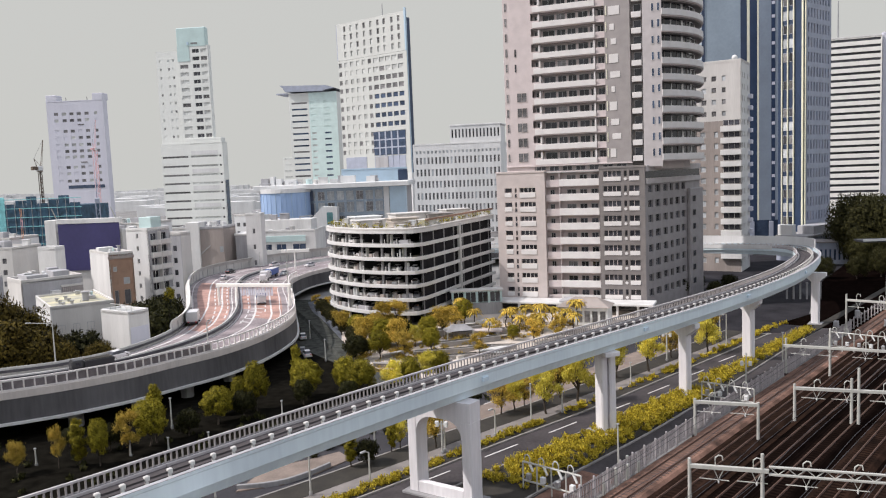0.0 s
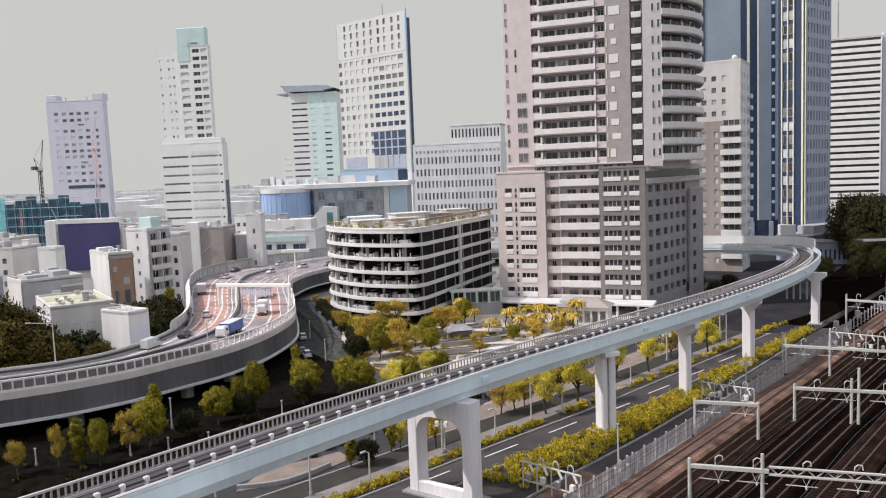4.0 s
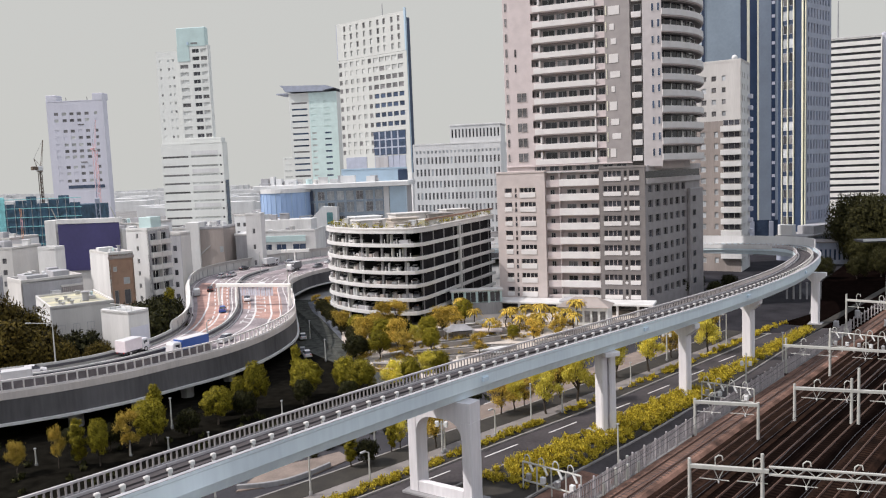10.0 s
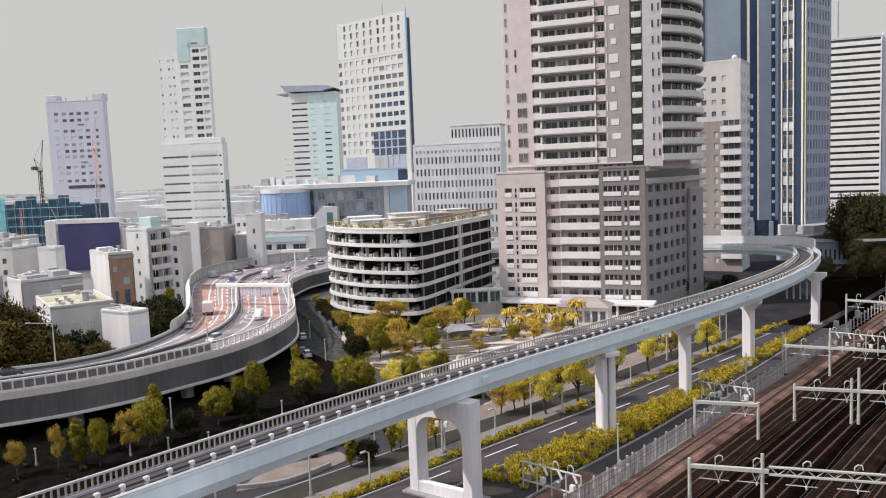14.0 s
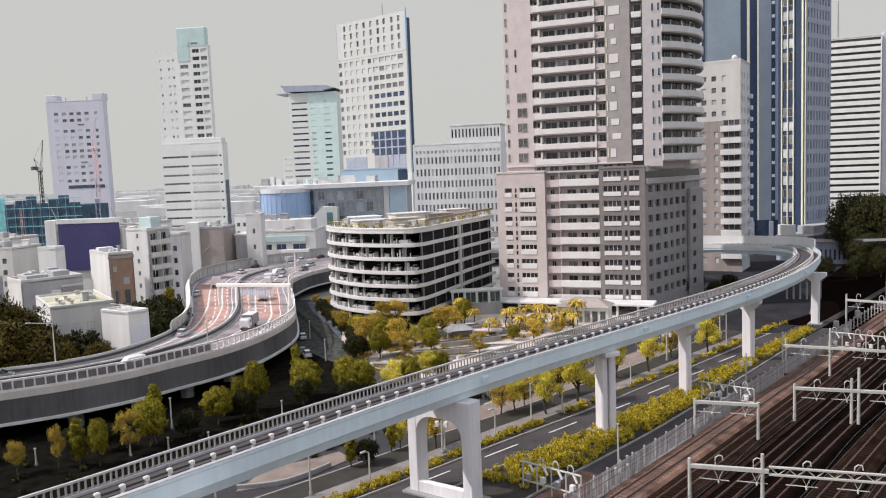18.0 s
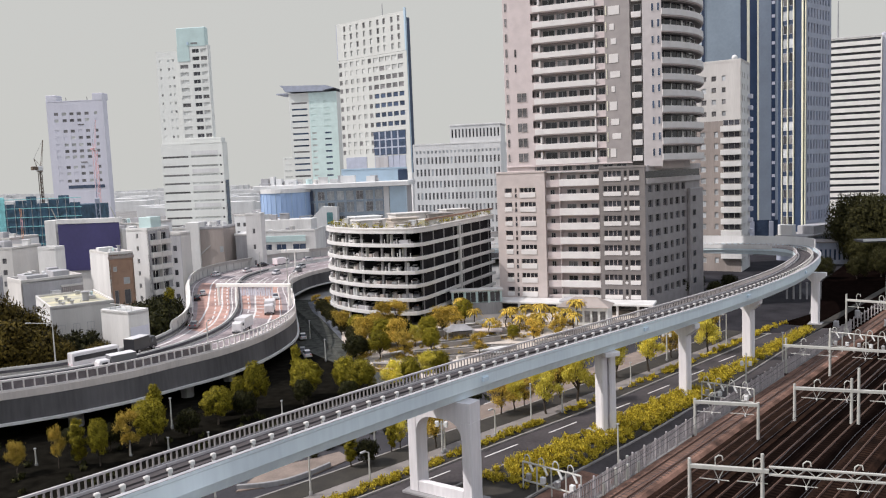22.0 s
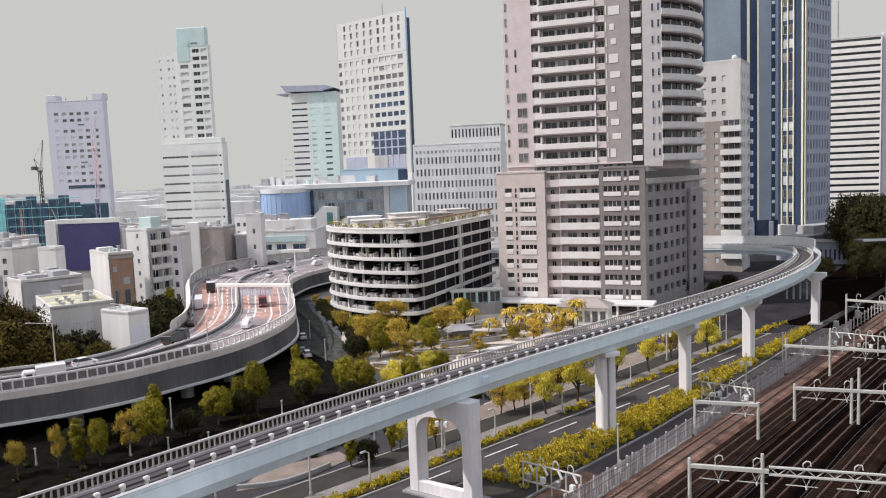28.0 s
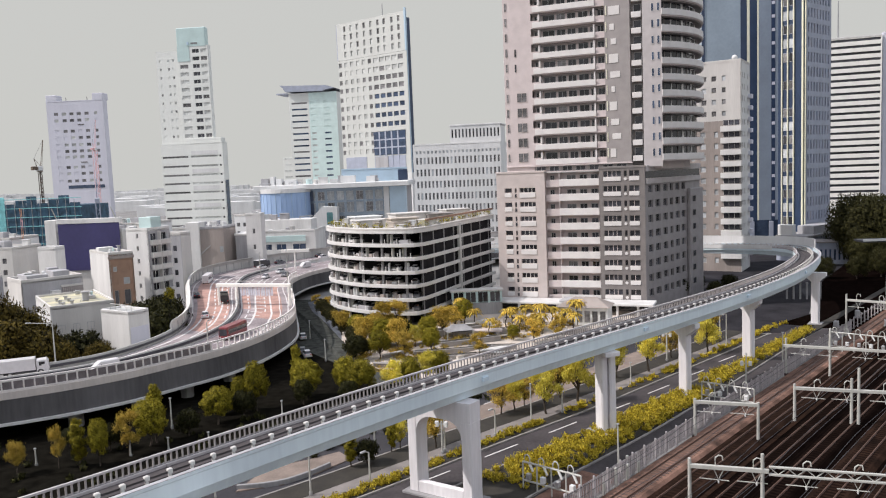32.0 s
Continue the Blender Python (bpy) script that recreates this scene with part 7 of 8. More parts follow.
hedge("bank_shrubs", "dark shrubs on the bank below the expressway", [(-80, -52), (-45, -54), (-10, -50)], [(-80, -30), (-45, -28), (-10, -32)], 0.0, 0.7, 9000, 0.24, LEAF_D, 8)
r = random.Random(9)
f = Form()
leaf_cloud(f, [((x + r.uniform(-0.6, 0.6), y + r.uniform(-0.6, 0.6), 19.6), r.uniform(0.5, 1.0), 0.7) for x, y in [inset(1.2)[min(i, len(inset(1.2)) - 1)] for i in range(2, 44)]], 1100, 0.17, r)
tagged(part("roof_planting", f, LEAF), "low yellow-green planting on the car park roof", "planting", kind="stuff")

# loose planting on the plaza
r = random.Random(31)
f = Form()
spots = []
for i in range(380):
    x, y = r.uniform(-16, 30), r.uniform(112, 150)
    if (x + 15) * 0.95 + 112 < y + 3 and y < 152 and y > 108 + max(0, x) * 0.95:
        spots.append(((x, y, 0.3), r.uniform(0.4, 0.95), 0.75))
leaf_cloud(f, spots, 22000, 0.12, r, upright=0.3, fuzz=0.9)
tagged(part("plaza_shrubs", f, LEAF_O), "low yellow-green shrubs scattered over the plaza", "shrubs", kind="stuff")


# ------------------------------------------------------------ overhead line portals and trackside things
def portal(s, posts, z, truss=(), reach=None, skew=0.0, label="white painted overhead line portal across the tracks"):
    """Posts at offsets o with their heights, and a beam at height z between the outermost."""
    p = thing("overhead_line_portal", label, "catenary portal", pose(*cor(s, posts[0][0]), 0, 0, COR_A - 90 + skew) @ pose(-posts[0][0], 0, 0), "overhead line portals")
    for o, h in posts:
        part("post", Form().tube((o, 0, 0), (o, 0, h), 0.17, 0.14, n=10), STEEL_W, p)
        part("footing", Form().box(o - 0.3, o + 0.3, -0.3, 0.3, -0.1, 0.3, c=0.05), RUST_F, p)
    lo, hi = reach or (min(o for o, _ in posts), max(o for o, _ in posts))
    for a, b_ in truss:
        part("truss_chord", Form().box(a, b_, -0.12, 0.12, z + 0.35, z + 0.5, c=0.02), STEEL_W, p)
        part("truss_chord", Form().box(a, b_, -0.12, 0.12, z - 0.3, z - 0.15, c=0.02), STEEL_W, p)
        n_ = int((b_ - a) / 0.7)
        for i in range(n_):
            x0, x1 = a + (b_ - a) * i / n_, a + (b_ - a) * (i + 1) / n_
            z0, z1 = (z - 0.2, z + 0.4) if i % 2 else (z + 0.4, z - 0.2)
            part("truss_web", Form().tube((x0, 0, z0), (x1, 0, z1), 0.045, n=5), STEEL_W, p)
        if a > lo:
            part("beam", Form().box(lo, a, -0.15, 0.15, z - 0.12, z + 0.22, c=0.03), STEEL_W, p)
    if not truss:
        part("beam", Form().box(lo, hi, -0.15, 0.15, z - 0.14, z + 0.2, c=0.03), STEEL_W, p)
    for o in TRACKS:
        if lo + 0.6 < o < hi - 0.4:
            part("hanger", pipe([(o, 0, z - 0.2), (o + 0.35, 0, z - 1.0), (o + 0.7, 0, z - 0.2)], 0.05), STEEL_W, p)
            part("registration_arm", Form().tube((o - 1.2, 0, z - 1.0), (o + 1.2, 0, z - 1.05), 0.045, n=5), STEEL_W, p)
            part("insulator", Form().tube((o + 0.35, 0, z - 1.0), (o + 0.35, 0, z - 1.3), 0.1, 0.06, n=8), INSUL, p)
            hook = glide([(o + 0.1, 0, z + 0.2), (o + 0.1, 0, z + 0.9), (o + 0.35, 0, z + 1.12), (o + 0.65, 0, z + 1.05), (o + 0.7, 0, z + 0.7)], 0.25)
            part("hook", pipe(hook, 0.06), STEEL_W, p)
    return p


portal(-3.9, [(7.4, 4.4), (13.2, 5.2), (28.0, 6.2), (44, 6.2)], 3.7, skew=23, truss=[(13.7, 43.6)], reach=(7.4, 44))
portal(23.6, [(7.5, 4.5), (13.2, 5.4), (13.9, 6.6), (29, 6.4), (41, 6.4)], 4.0, skew=22, reach=(7.5, 41))
portal(12.9, [(0.6, 4.4), (6.9, 4.3)], 4.0, skew=22)
portal(43.6, [(0.2, 5.2), (5.6, 6.8), (13, 6.4), (27, 6.4), (41, 6.4)], 4.1, skew=14, reach=(-0.2, 41))
portal(72.0, [(0.6, 7.2), (8, 7.2), (20, 7.0), (41, 7.0)], 6.2, reach=(0.6, 41))
portal(100.0, [(0.6, 7.2), (12, 7.2), (26, 7.0), (41, 7.0)], 6.2, reach=(0.6, 41))
portal(-32.0, [(0.8, 7.0), (14, 7.0), (41, 7.0)], 6.0, reach=(0.8, 41))
# contact and carrier wires over the nearest tracks
wires = thing("overhead_wires", "thin dark overhead contact and carrier wires", "overhead wires")
for o in TRACKS:
    part("contact_wire", Form().sweep([cor(-100, o + 0.3, 2.85), cor(200, o + 0.3, 2.85)], [(-0.015, 0), (0.015, 0), (0.015, 0.03), (-0.015, 0.03)]), STEEL_D, wires)
    part("carrier_wire", Form().sweep([cor(-100 + 4 * i, o + 0.3, 3.45 + 0.25 * math.cos(i * 0.9)) for i in range(76)], [(-0.015, 0), (0.015, 0), (0.015, 0.03), (-0.015, 0.03)]), STEEL_D, wires)


def frame_rack(s, o, a, w, h, n_):
    """Low white pipe frame with hung equipment."""
    p = thing("equipment_frame", "low white pipe frame with insulators and switchgear", "equipment frame", pose(*cor(s, o), 0, 0, COR_A - 90 + a), "trackside frames")
    for i in range(n_ + 1):
        x = w * i / n_
        part("post", Form().tube((x, 0, 0), (x, 0, h), 0.08, n=6), STEEL_W, p)
    for z in (h, h * 0.35):
        part("rail", Form().tube((0, 0, z), (w, 0, z), 0.09, n=6), STEEL_W, p)
    for i in range(n_):
        x = w * (i + 0.5) / n_
        part("insulator", Form().tube((x, 0, h - 0.05), (x + 0.35, 0, h - 0.75), 0.13, 0.1, n=8), INSUL, p)
        part("switch_box", Form().box(x - 0.35, x + 0.1, -0.2, 0.2, h * 0.42, h * 0.42 + 0.55, c=0.04), PALE if i % 2 else STEEL_G, p)
        part("jumper", pipe(glide([(x, 0, h), (x, 0, h + 0.5), (x - 0.28, 0, h + 0.75), (x - 0.56, 0, h + 0.5), (x - 0.56, 0, h - 0.1)], 0.2), 0.06), STEEL_W, p)
    return p


frame_rack(-9.0, -6.4, 0, 6.2, 2.7, 4)
frame_rack(26.0, -4.2, 0, 6.4, 2.5, 4)
frame_rack(60.0, 1.5, 0, 8.0, 3.2, 5)
frame_rack(66.0, 9.0, 0, 9.0, 3.4, 5)
# concrete bollards and cable troughs by the fence
for i in range(8):
    b = thing("trackside_post", "short weathered white trackside post", "post", pose(*cor(-6 + i * 1.1, 0.3 - 0.6 * (i % 2))), "trackside posts")
    part("shaft", Form().tube((0, 0, 0), (0, 0, 1.1 + 0.35 * (i % 3)), 0.14, n=8), STEEL_W, b)
    part("cap", Form().ball((0, 0, 1.15 + 0.35 * (i % 3)), 0.16, 8), STEEL_W, b)
trough = Form()
for s in np.arange(-20, 60, 1.25):
    trough.add([tuple(Vector(cor(s, 7.5)) + Vector(v)) for v in ((0, 0, 0.05), (0.75, 0.86, 0.05), (1.1, 0.56, 0.05), (0.35, -0.3, 0.05), (0, 0, 0.3), (0.75, 0.86, 0.3), (1.1, 0.56, 0.3), (0.35, -0.3, 0.3))], [[0, 3, 2, 1], [4, 5, 6, 7], [0, 1, 5, 4], [1, 2, 6, 5], [2, 3, 7, 6], [3, 0, 4, 7]])
tagged(part("cable_trough", trough, BALLAST), "grey concrete cable trough lids between tracks", "cable trough", kind="stuff")

# lamps and poles of the streets
for s, o, h, a, arm in ((-21.8, -21.4, 4.2, 180, 0.5), (-16.6, -18.9, 3.2, 180, 0.5), (1.2, -17.4, 3.0, 180, 0.5), (12.4, -15.8, 3.4, 200, 0.0), (42.4, -14.2, 5.4, 180, 0.6), (-6.0, -18.6, 5.2, 180, 0.6), (27, -14.4, 3.2, 180, 0), (-10.5, -24.5, 4.0, 0, 0), (-30, -24.2, 3.8, 180, 0.5), (7.6, -17.0, 4.4, 0, 0), (55, -12.5, 5.4, 180, 0.6)):
    lamp_mast(*cor(s, o), h, COR_A + a, arm, "slim white street lamp pole beside the kerb", "street lamps")
lamp_mast(*cor(-1.3, -0.8), 5.0, COR_A, 0.0, "white lamp pole beside the railway fence", "street lamps")
lamp_mast(*cor(33.8, -1.6), 4.6, COR_A, 0.0, "white lamp pole beside the railway fence", "street lamps")
lamp_mast(*cor(46.0, -1.0), 5.2, COR_A, 0.0, "white lamp pole beside the railway fence", "street lamps")
for x, y, h in ((-44.4, 82.2, 1.7), (-35.0, 84.0, 1.5), (-31.4, 85.6, 1.2), (-27.0, 86.0, 1.5), (-21.0, 97.0, 1.6), (-33.5, 93.0, 3.6)):
    lamp_mast(x, y, 0, h, 200, 0.0, "short white lamp post among dark trees", "path lamps")
def twin_lamp(x, y, h):
    t = thing("street_lamp", "white street lamp with two box heads", "street lamp", pose(x, y, 0, 0, 0, -20), "twin-headed street lamps")
    part("pole", Form().tube((0, 0, 0), (0, 0, h), 0.12, 0.09), STEEL_W, t)
    part("base", Form().tube((0, 0, 0), (0, 0, 0.4), 0.2, 0.2), STEEL_G, t)
    part("arm", Form().tube((-0.5, 0, h - 0.3), (0.5, 0, h - 0.3), 0.05, n=6), STEEL_W, t)
    for s_ in (-1, 1):
        part("lamp_head", Form().box(s_ * 0.5 - 0.2, s_ * 0.5 + 0.2, -0.15, 0.15, h - 0.6, h - 0.02, c=0.05), PALE, t)


for x, y, h in ((32.8, 116.0, 4.4), (38.2, 99.3, 3.9), (-0.9, 80.6, 3.6), (21.0, 103.2, 3.8), (46.0, 131.0, 4.4)):
    twin_lamp(x, y, h)
# lamp masts of the expressway
for s, u, h, a in ((4.62, 1.02, 6.0, 195), (11.15, 0.0, 7.6, 100), (10.0, -0.005, 3.4, 90), (7.0, 0.3, 3.2, 60), (12.1, 0.42, 5.5, 90)):
    q = road_at(s, u)
    lamp_mast(q.x, q.y, EXP_Z, h, a, 2.6 if s < 5 else 0.4, "slim pale lamp mast on the expressway", "expressway lamps")
b = thing("round_mirror_sign", "white round-backed sign cabinet on the expressway edge", "sign", pose(*road_at(9.0, 0.985), EXP_Z, 0, 0, 110))
part("cabinet", Form().box(-1.3, 1.3, -0.5, 0.5, 0.2, 2.3, c=0.25), PALE, b)
part("foot", Form().box(-1.0, 1.0, -0.4, 0.4, 0, 0.2), CONC, b)

# plaza before the tower, terraces and paths
plaza = Form().prism([(-14, 116), (2, 108), (30, 134), (46, 152), (38, 157), (8, 168), (-4, 150), (-20, 150), (-18, 132)], -0.05, 0.06)
structure("plaza", plaza, PLAZA, "pale paved plaza in front of the tower", "plaza")
for x, y, w, d, h, a in ((-1.0, 122.5, 12, 1.2, 0.7, 12), (1.0, 127, 13, 1.0, 0.8, 8), (4.0, 133.5, 11, 1.4, 0.9, 20), (9.0, 122.6, 9, 1.0, 0.7, 30), (-3.0, 118.6, 8, 0.9, 0.7, 25), (6.0, 140.0, 10, 1.5, 1.0, 10), (7.5, 128.5, 8, 0.9, 0.8, -4), (15.0, 150, 8, 2.0, 0.9, -22), (2.0, 142.5, 9, 2.2, 1.2, 24)):
    b = thing("planter_wall", "long low stone planter wall on the plaza", "planter", pose(x, y, 0.06, 0, 0, a), "planter walls of the plaza")
    part("wall", Form().box(-w / 2, w / 2, -d / 2, d / 2, 0, h, c=0.06), KERB, b)
    part("soil", Form().box(-w / 2 + 0.2, w / 2 - 0.2, -d / 2 + 0.2, d / 2 - 0.2, h - 0.05, h + 0.03), SOIL, b)
b = thing("garden_shelter", "low shelter with grey hipped roof among the terraces", "pavilion", pose(2.2, 138.6, 0.06, 0, 0, 12))
part("roof", Form().add([(-2.6, -1.5, 1.5), (2.6, -1.5, 1.5), (2.6, 1.5, 1.5), (-2.6, 1.5, 1.5), (-1.0, 0, 2.5), (1.0, 0, 2.5)], [[0, 1, 5, 4], [1, 2, 5], [2, 3, 4, 5], [3, 0, 4], [3, 2, 1, 0]]), CONC_D, b)
for x, y in ((-2.3, -1.2), (2.3, -1.2), (2.3, 1.2), (-2.3, 1.2)):
    part("post", Form().box(x - 0.1, x + 0.1, y - 0.1, y + 0.1, 0, 1.5), STEEL_W, b)
b = thing("stone_table", "long pinkish stone slab on two plinths", "bench", pose(7.4, 139.6, 0.06, 0, 0, -6))
part("slab", Form().box(-2.6, 2.6, -0.9, 0.9, 0.8, 1.1, c=0.05), CREAM, b)
for x in (-1.8, 1.8):
    part("plinth", Form().box(x - 0.3, x + 0.3, -0.6, 0.6, 0, 0.8), GREYB, b)
b = thing("ramp_wall", "low white wall of the ramp rising to the entrance", "ramp")
part("wall", Form().sweep([(0.3, 143.9, 0.06), (4.4, 148.5, 0.06), (8.7, 152.8, 0.06)], [(-0.7, 0), (0.7, 0), (0.7, 0.55), (0.6, 0.62), (-0.6, 0.62), (-0.7, 0.55)]), WHITE, b)
b = thing("long_bench", "long white stone bench on the plaza", "bench")
part("seat", Form().sweep([(4.4, 138.6, 0.06), (8.1, 135.9, 0.06)], [(-0.6, 0.35), (0.6, 0.35), (0.6, 0.62), (-0.6, 0.62)]), WHITE, b)
part("base", Form().sweep([(4.4, 138.6, 0.06), (8.1, 135.9, 0.06)], [(-0.4, 0), (0.4, 0), (0.4, 0.35), (-0.4, 0.35)]), CONC_D, b)
b = thing("entrance_pavilion", "white glazed entrance pavilion with dark gabled roof", "pavilion", pose(26.5, 147.5, 0.06, 0, 0, -22))
part("pavilion_wall", Form().box(-4.5, 4.5, -2.2, 2.2, 0, 3.4, c=0.05), PALE, b)
part("roof", Form().add([(-5, -2.8, 3.4), (5, -2.8, 3.4), (5, 2.8, 3.4), (-5, 2.8, 3.4), (-2, 0, 5.0), (2, 0, 5.0)], [[0, 1, 5, 4], [1, 2, 5], [2, 3, 4, 5], [3, 0, 4], [3, 2, 1, 0]]), TAUPE, b)
for i in range(6):
    part("window", window_mesh(1.1, 2.2, GLASS_M, STEEL_W, 1), None, b, at=pose(-4.2 + i * 1.45, -2.26, 0.5))
b = thing("link_bridge", "low glazed link with pale teal frames between car park and tower", "footbridge", pose(1.3, 161.4, 0, 0, 0, 3))
part("base_wall", Form().box(0, 10.4, -1.2, 1.2, 0, 2.5, c=0.05), CONC_D, b)
part("roof", Form().box(-0.3, 10.7, -1.5, 1.5, 4.9, 5.25, c=0.05), CONC, b)
for i in range(5):
    part("post", Form().box(i * 2.5, i * 2.5 + 0.4, -1.3, -1.0, 2.5, 4.9, c=0.04), TEAL, b)
    if i < 4:
        part("window", window_mesh(2.1, 2.2, GLASS, TEAL, 2), None, b, at=pose(i * 2.5 + 0.4, -1.15, 2.6))
part("back_wall", Form().box(0, 10.4, 1.0, 1.2, 2.5, 4.9), DARK_IN, b)
# side street beneath the trees
LINE = [(-34, 186, 0), (-31.5, 175.6, 0), (-29.7, 169.5, 0), (-26.8, 161.6, 0), (-22.4, 147.5, 0), (-18.0, 133.7, 0), (-16.3, 129.2, 0), (-12.5, 119, 0), (-7, 109, 0)]
f = Form().sweep(glide(LINE, 3.0), [(-8.2, 0.0), (1.2, 0.0), (1.2, 0.05), (-8.2, 0.05)])
structure("side_street", f, SIDE_TAR, "dark shaded asphalt side street", "road")
f = Form().sweep(glide(LINE[1:-1], 3.0), [(-0.4, 0.0), (0.4, 0.0), (0.4, 0.16), (-0.4, 0.16)])
structure("side_street_kerb", f, CONC_D, "long pale raised kerb of the side street", "kerb")
f = Form().sweep(glide([(x + 1.4, y, 0) for x, y, _ in LINE], 3.0), [(0.0, 0.0), (3.6, 0.0), (3.2, 0.5), (0.4, 0.35)])
structure("street_bank", f, BANK, "dark planted bank beside the side street", "bank")
for x, y, h in ((-19.5, 124.6, 3.4), (-25.0, 143.0, 3.2)):
    lamp_mast(x, y, 0.05, h, 200, 0.0, "slim pale lamp post beside the side street", "path lamps")

# stepped terraces and beds of the plaza
r = random.Random(57)
for i in range(22):
    x = r.uniform(-10, 24)
    y = max(112 + max(0, x) * 0.98, 116) + r.uniform(3, 26)
    if y > 148 - max(0, x - 8) * 0.1:
        continue
    w, d, h, a = r.uniform(3, 8), r.uniform(0.5, 1.3), r.uniform(0.25, 0.8), r.choice((12, 24, -20, 40, 42))
    b = thing("terrace_step", "weathered stone terrace step on the plaza", "step", pose(x, y, 0.06, 0, 0, a), "terrace steps of the plaza")
    part("riser", Form().box(-w / 2, w / 2, -d / 2, d / 2, 0, h, c=0.05), (KERB, PAVE, CONC)[i % 3], b)
    part("tread", Form().box(-w / 2 - 0.06, w / 2 + 0.06, -d / 2 - 0.06, d / 2 + 0.06, h, h + 0.1, c=0.03), (CONC, KERB, PLAZA)[i % 3], b)
# service yard behind the bend, the tower's shade put into its colour
f = Form().prism([(46, 150), (47, 136), (57, 132), (66, 142), (74, 158), (80, 176), (98, 196), (104, 226), (60, 222), (40, 196)], -0.05, 0.045)
structure("service_yard", f, YARD_TAR, "asphalt service yard behind the bend, shade in its colour", "yard")
# dark apron round the bend, a sheet coloured for shade
structure("yard_apron", Form().prism([(52, 168), (78, 150), (150, 150), (300, 230), (300, 330), (120, 300), (60, 226)], -0.05, 0.022), YARD_TAR, "dark ground sheet beyond the bend, coloured for shade", "ground")
# dark yard beyond the bend, a patch coloured for the shade there
yard = Form().prism([cor(78, -12)[:2], cor(78, 1)[:2], cor(150, 1)[:2], (190, 205), (190, 240), (110, 215), (84, 178), (72, 150)], -0.05, 0.05)
structure("yard_ground", yard, BALLAST_DARK, "yard ground beyond the bend, shade in its dark colour", "ground")
for i, (s, o) in enumerate(((80, -3), (84, 4), (90, -2), (95, 6), (102, 1), (108, 9), (113, 3), (120, 12), (88, 10), (76, 6))):
    b = thing("yard_cabinet", "pale weathered equipment cabinet in the yard", "cabinet", pose(*cor(s, o, 0.06), 0, 0, COR_A + 15 * (i % 3)), "yard cabinets")
    part("cabinet", Form().box(-0.45, 0.45, -0.35, 0.35, 0.2, 1.0 + 0.2 * (i % 3), c=0.05), CONC_D if i % 2 else GREYB, b)
    part("plinth", Form().box(-0.55, 0.55, -0.45, 0.45, -0.06, 0.2), CONC_D, b)


# ------------------------------------------------------------ vehicles
def paint_mat(name, col, rough=0.3):
    return mat(name, col, rough, 0.0, var=0.06, scale=1.5, bump=0.0)


PAINTS = {"white": paint_mat("white_car_paint", (0.66, 0.64, 0.65)), "black": paint_mat("black_car_paint", (0.02, 0.02, 0.022), 0.2), "silver": paint_mat("silver_car_paint", (0.5, 0.51, 0.52)), "blue": paint_mat("blue_car_paint", (0.035, 0.10, 0.36)),
          "pinkish": paint_mat("pale_pinkish_truck_paint", (0.78, 0.70, 0.72)), "red": paint_mat("dark_red_car_paint", (0.22, 0.045, 0.05)), "grey": paint_mat("grey_car_paint", (0.16, 0.16, 0.17)), "dark": paint_mat("dark_truck_paint", (0.035, 0.036, 0.04))}
TYRE = mat("tyre_rubber", (0.02, 0.02, 0.02), 0.9, var=0.2, scale=4)
RIM = mat("wheel_rim", (0.5, 0.5, 0.5), 0.35, 0.8, var=0.1, scale=4)
LIGHT_F = mat("headlight_glass", (0.85, 0.85, 0.82), 0.15, var=0.05, scale=4, bump=0)
LIGHT_R = mat("tail_light", (0.45, 0.02, 0.02), 0.25, var=0.1, scale=4, bump=0)
wheel_form = Form().tube((0, -0.11, 0), (0, 0.11, 0), 0.33, n=16)
TYRE_MESH = wheel_form.mesh("tyre", TYRE)
RIM_MESH = Form().tube((0, -0.125, 0), (0, 0.125, 0), 0.2, n=10).mesh("rim", RIM)


def loft(sections, k=0):
    """Cross-sections (x, half width low, half width high, z low, z high) joined along x."""
    v, fs = [], []
    for x, wl, wh, zl, zh in sections:
        c = min(0.12, (zh - zl) * 0.3)
        v += [(x, -wl, zl), (x, -wl, zh - c - (zh - zl) * 0.35), (x, -wh, zh - c), (x, -wh + c, zh), (x, wh - c, zh), (x, wh, zh - c), (x, wl, zh - c - (zh - zl) * 0.35), (x, wl, zl)]
    n_ = 8
    for i in range(len(sections) - 1):
        fs += [[i * n_ + j, i * n_ + (j + 1) % n_, (i + 1) * n_ + (j + 1) % n_, (i + 1) * n_ + j] for j in range(n_)]
    fs += [list(range(n_ - 1, -1, -1)), list(range(len(v) - n_, len(v)))]
    return Form().add(v, fs, k)


def wheels(t, places, s=1.0):
    for x, y in places:
        w = part("wheel", TYRE_MESH, None, t, at=pose(x, y, 0.33 * s) @ Matrix.Scale(s, 4))
        part("rim", RIM_MESH, None, w)


CAR_MESH = {}
VEH = 0.74                                          # vehicles in units of the plan


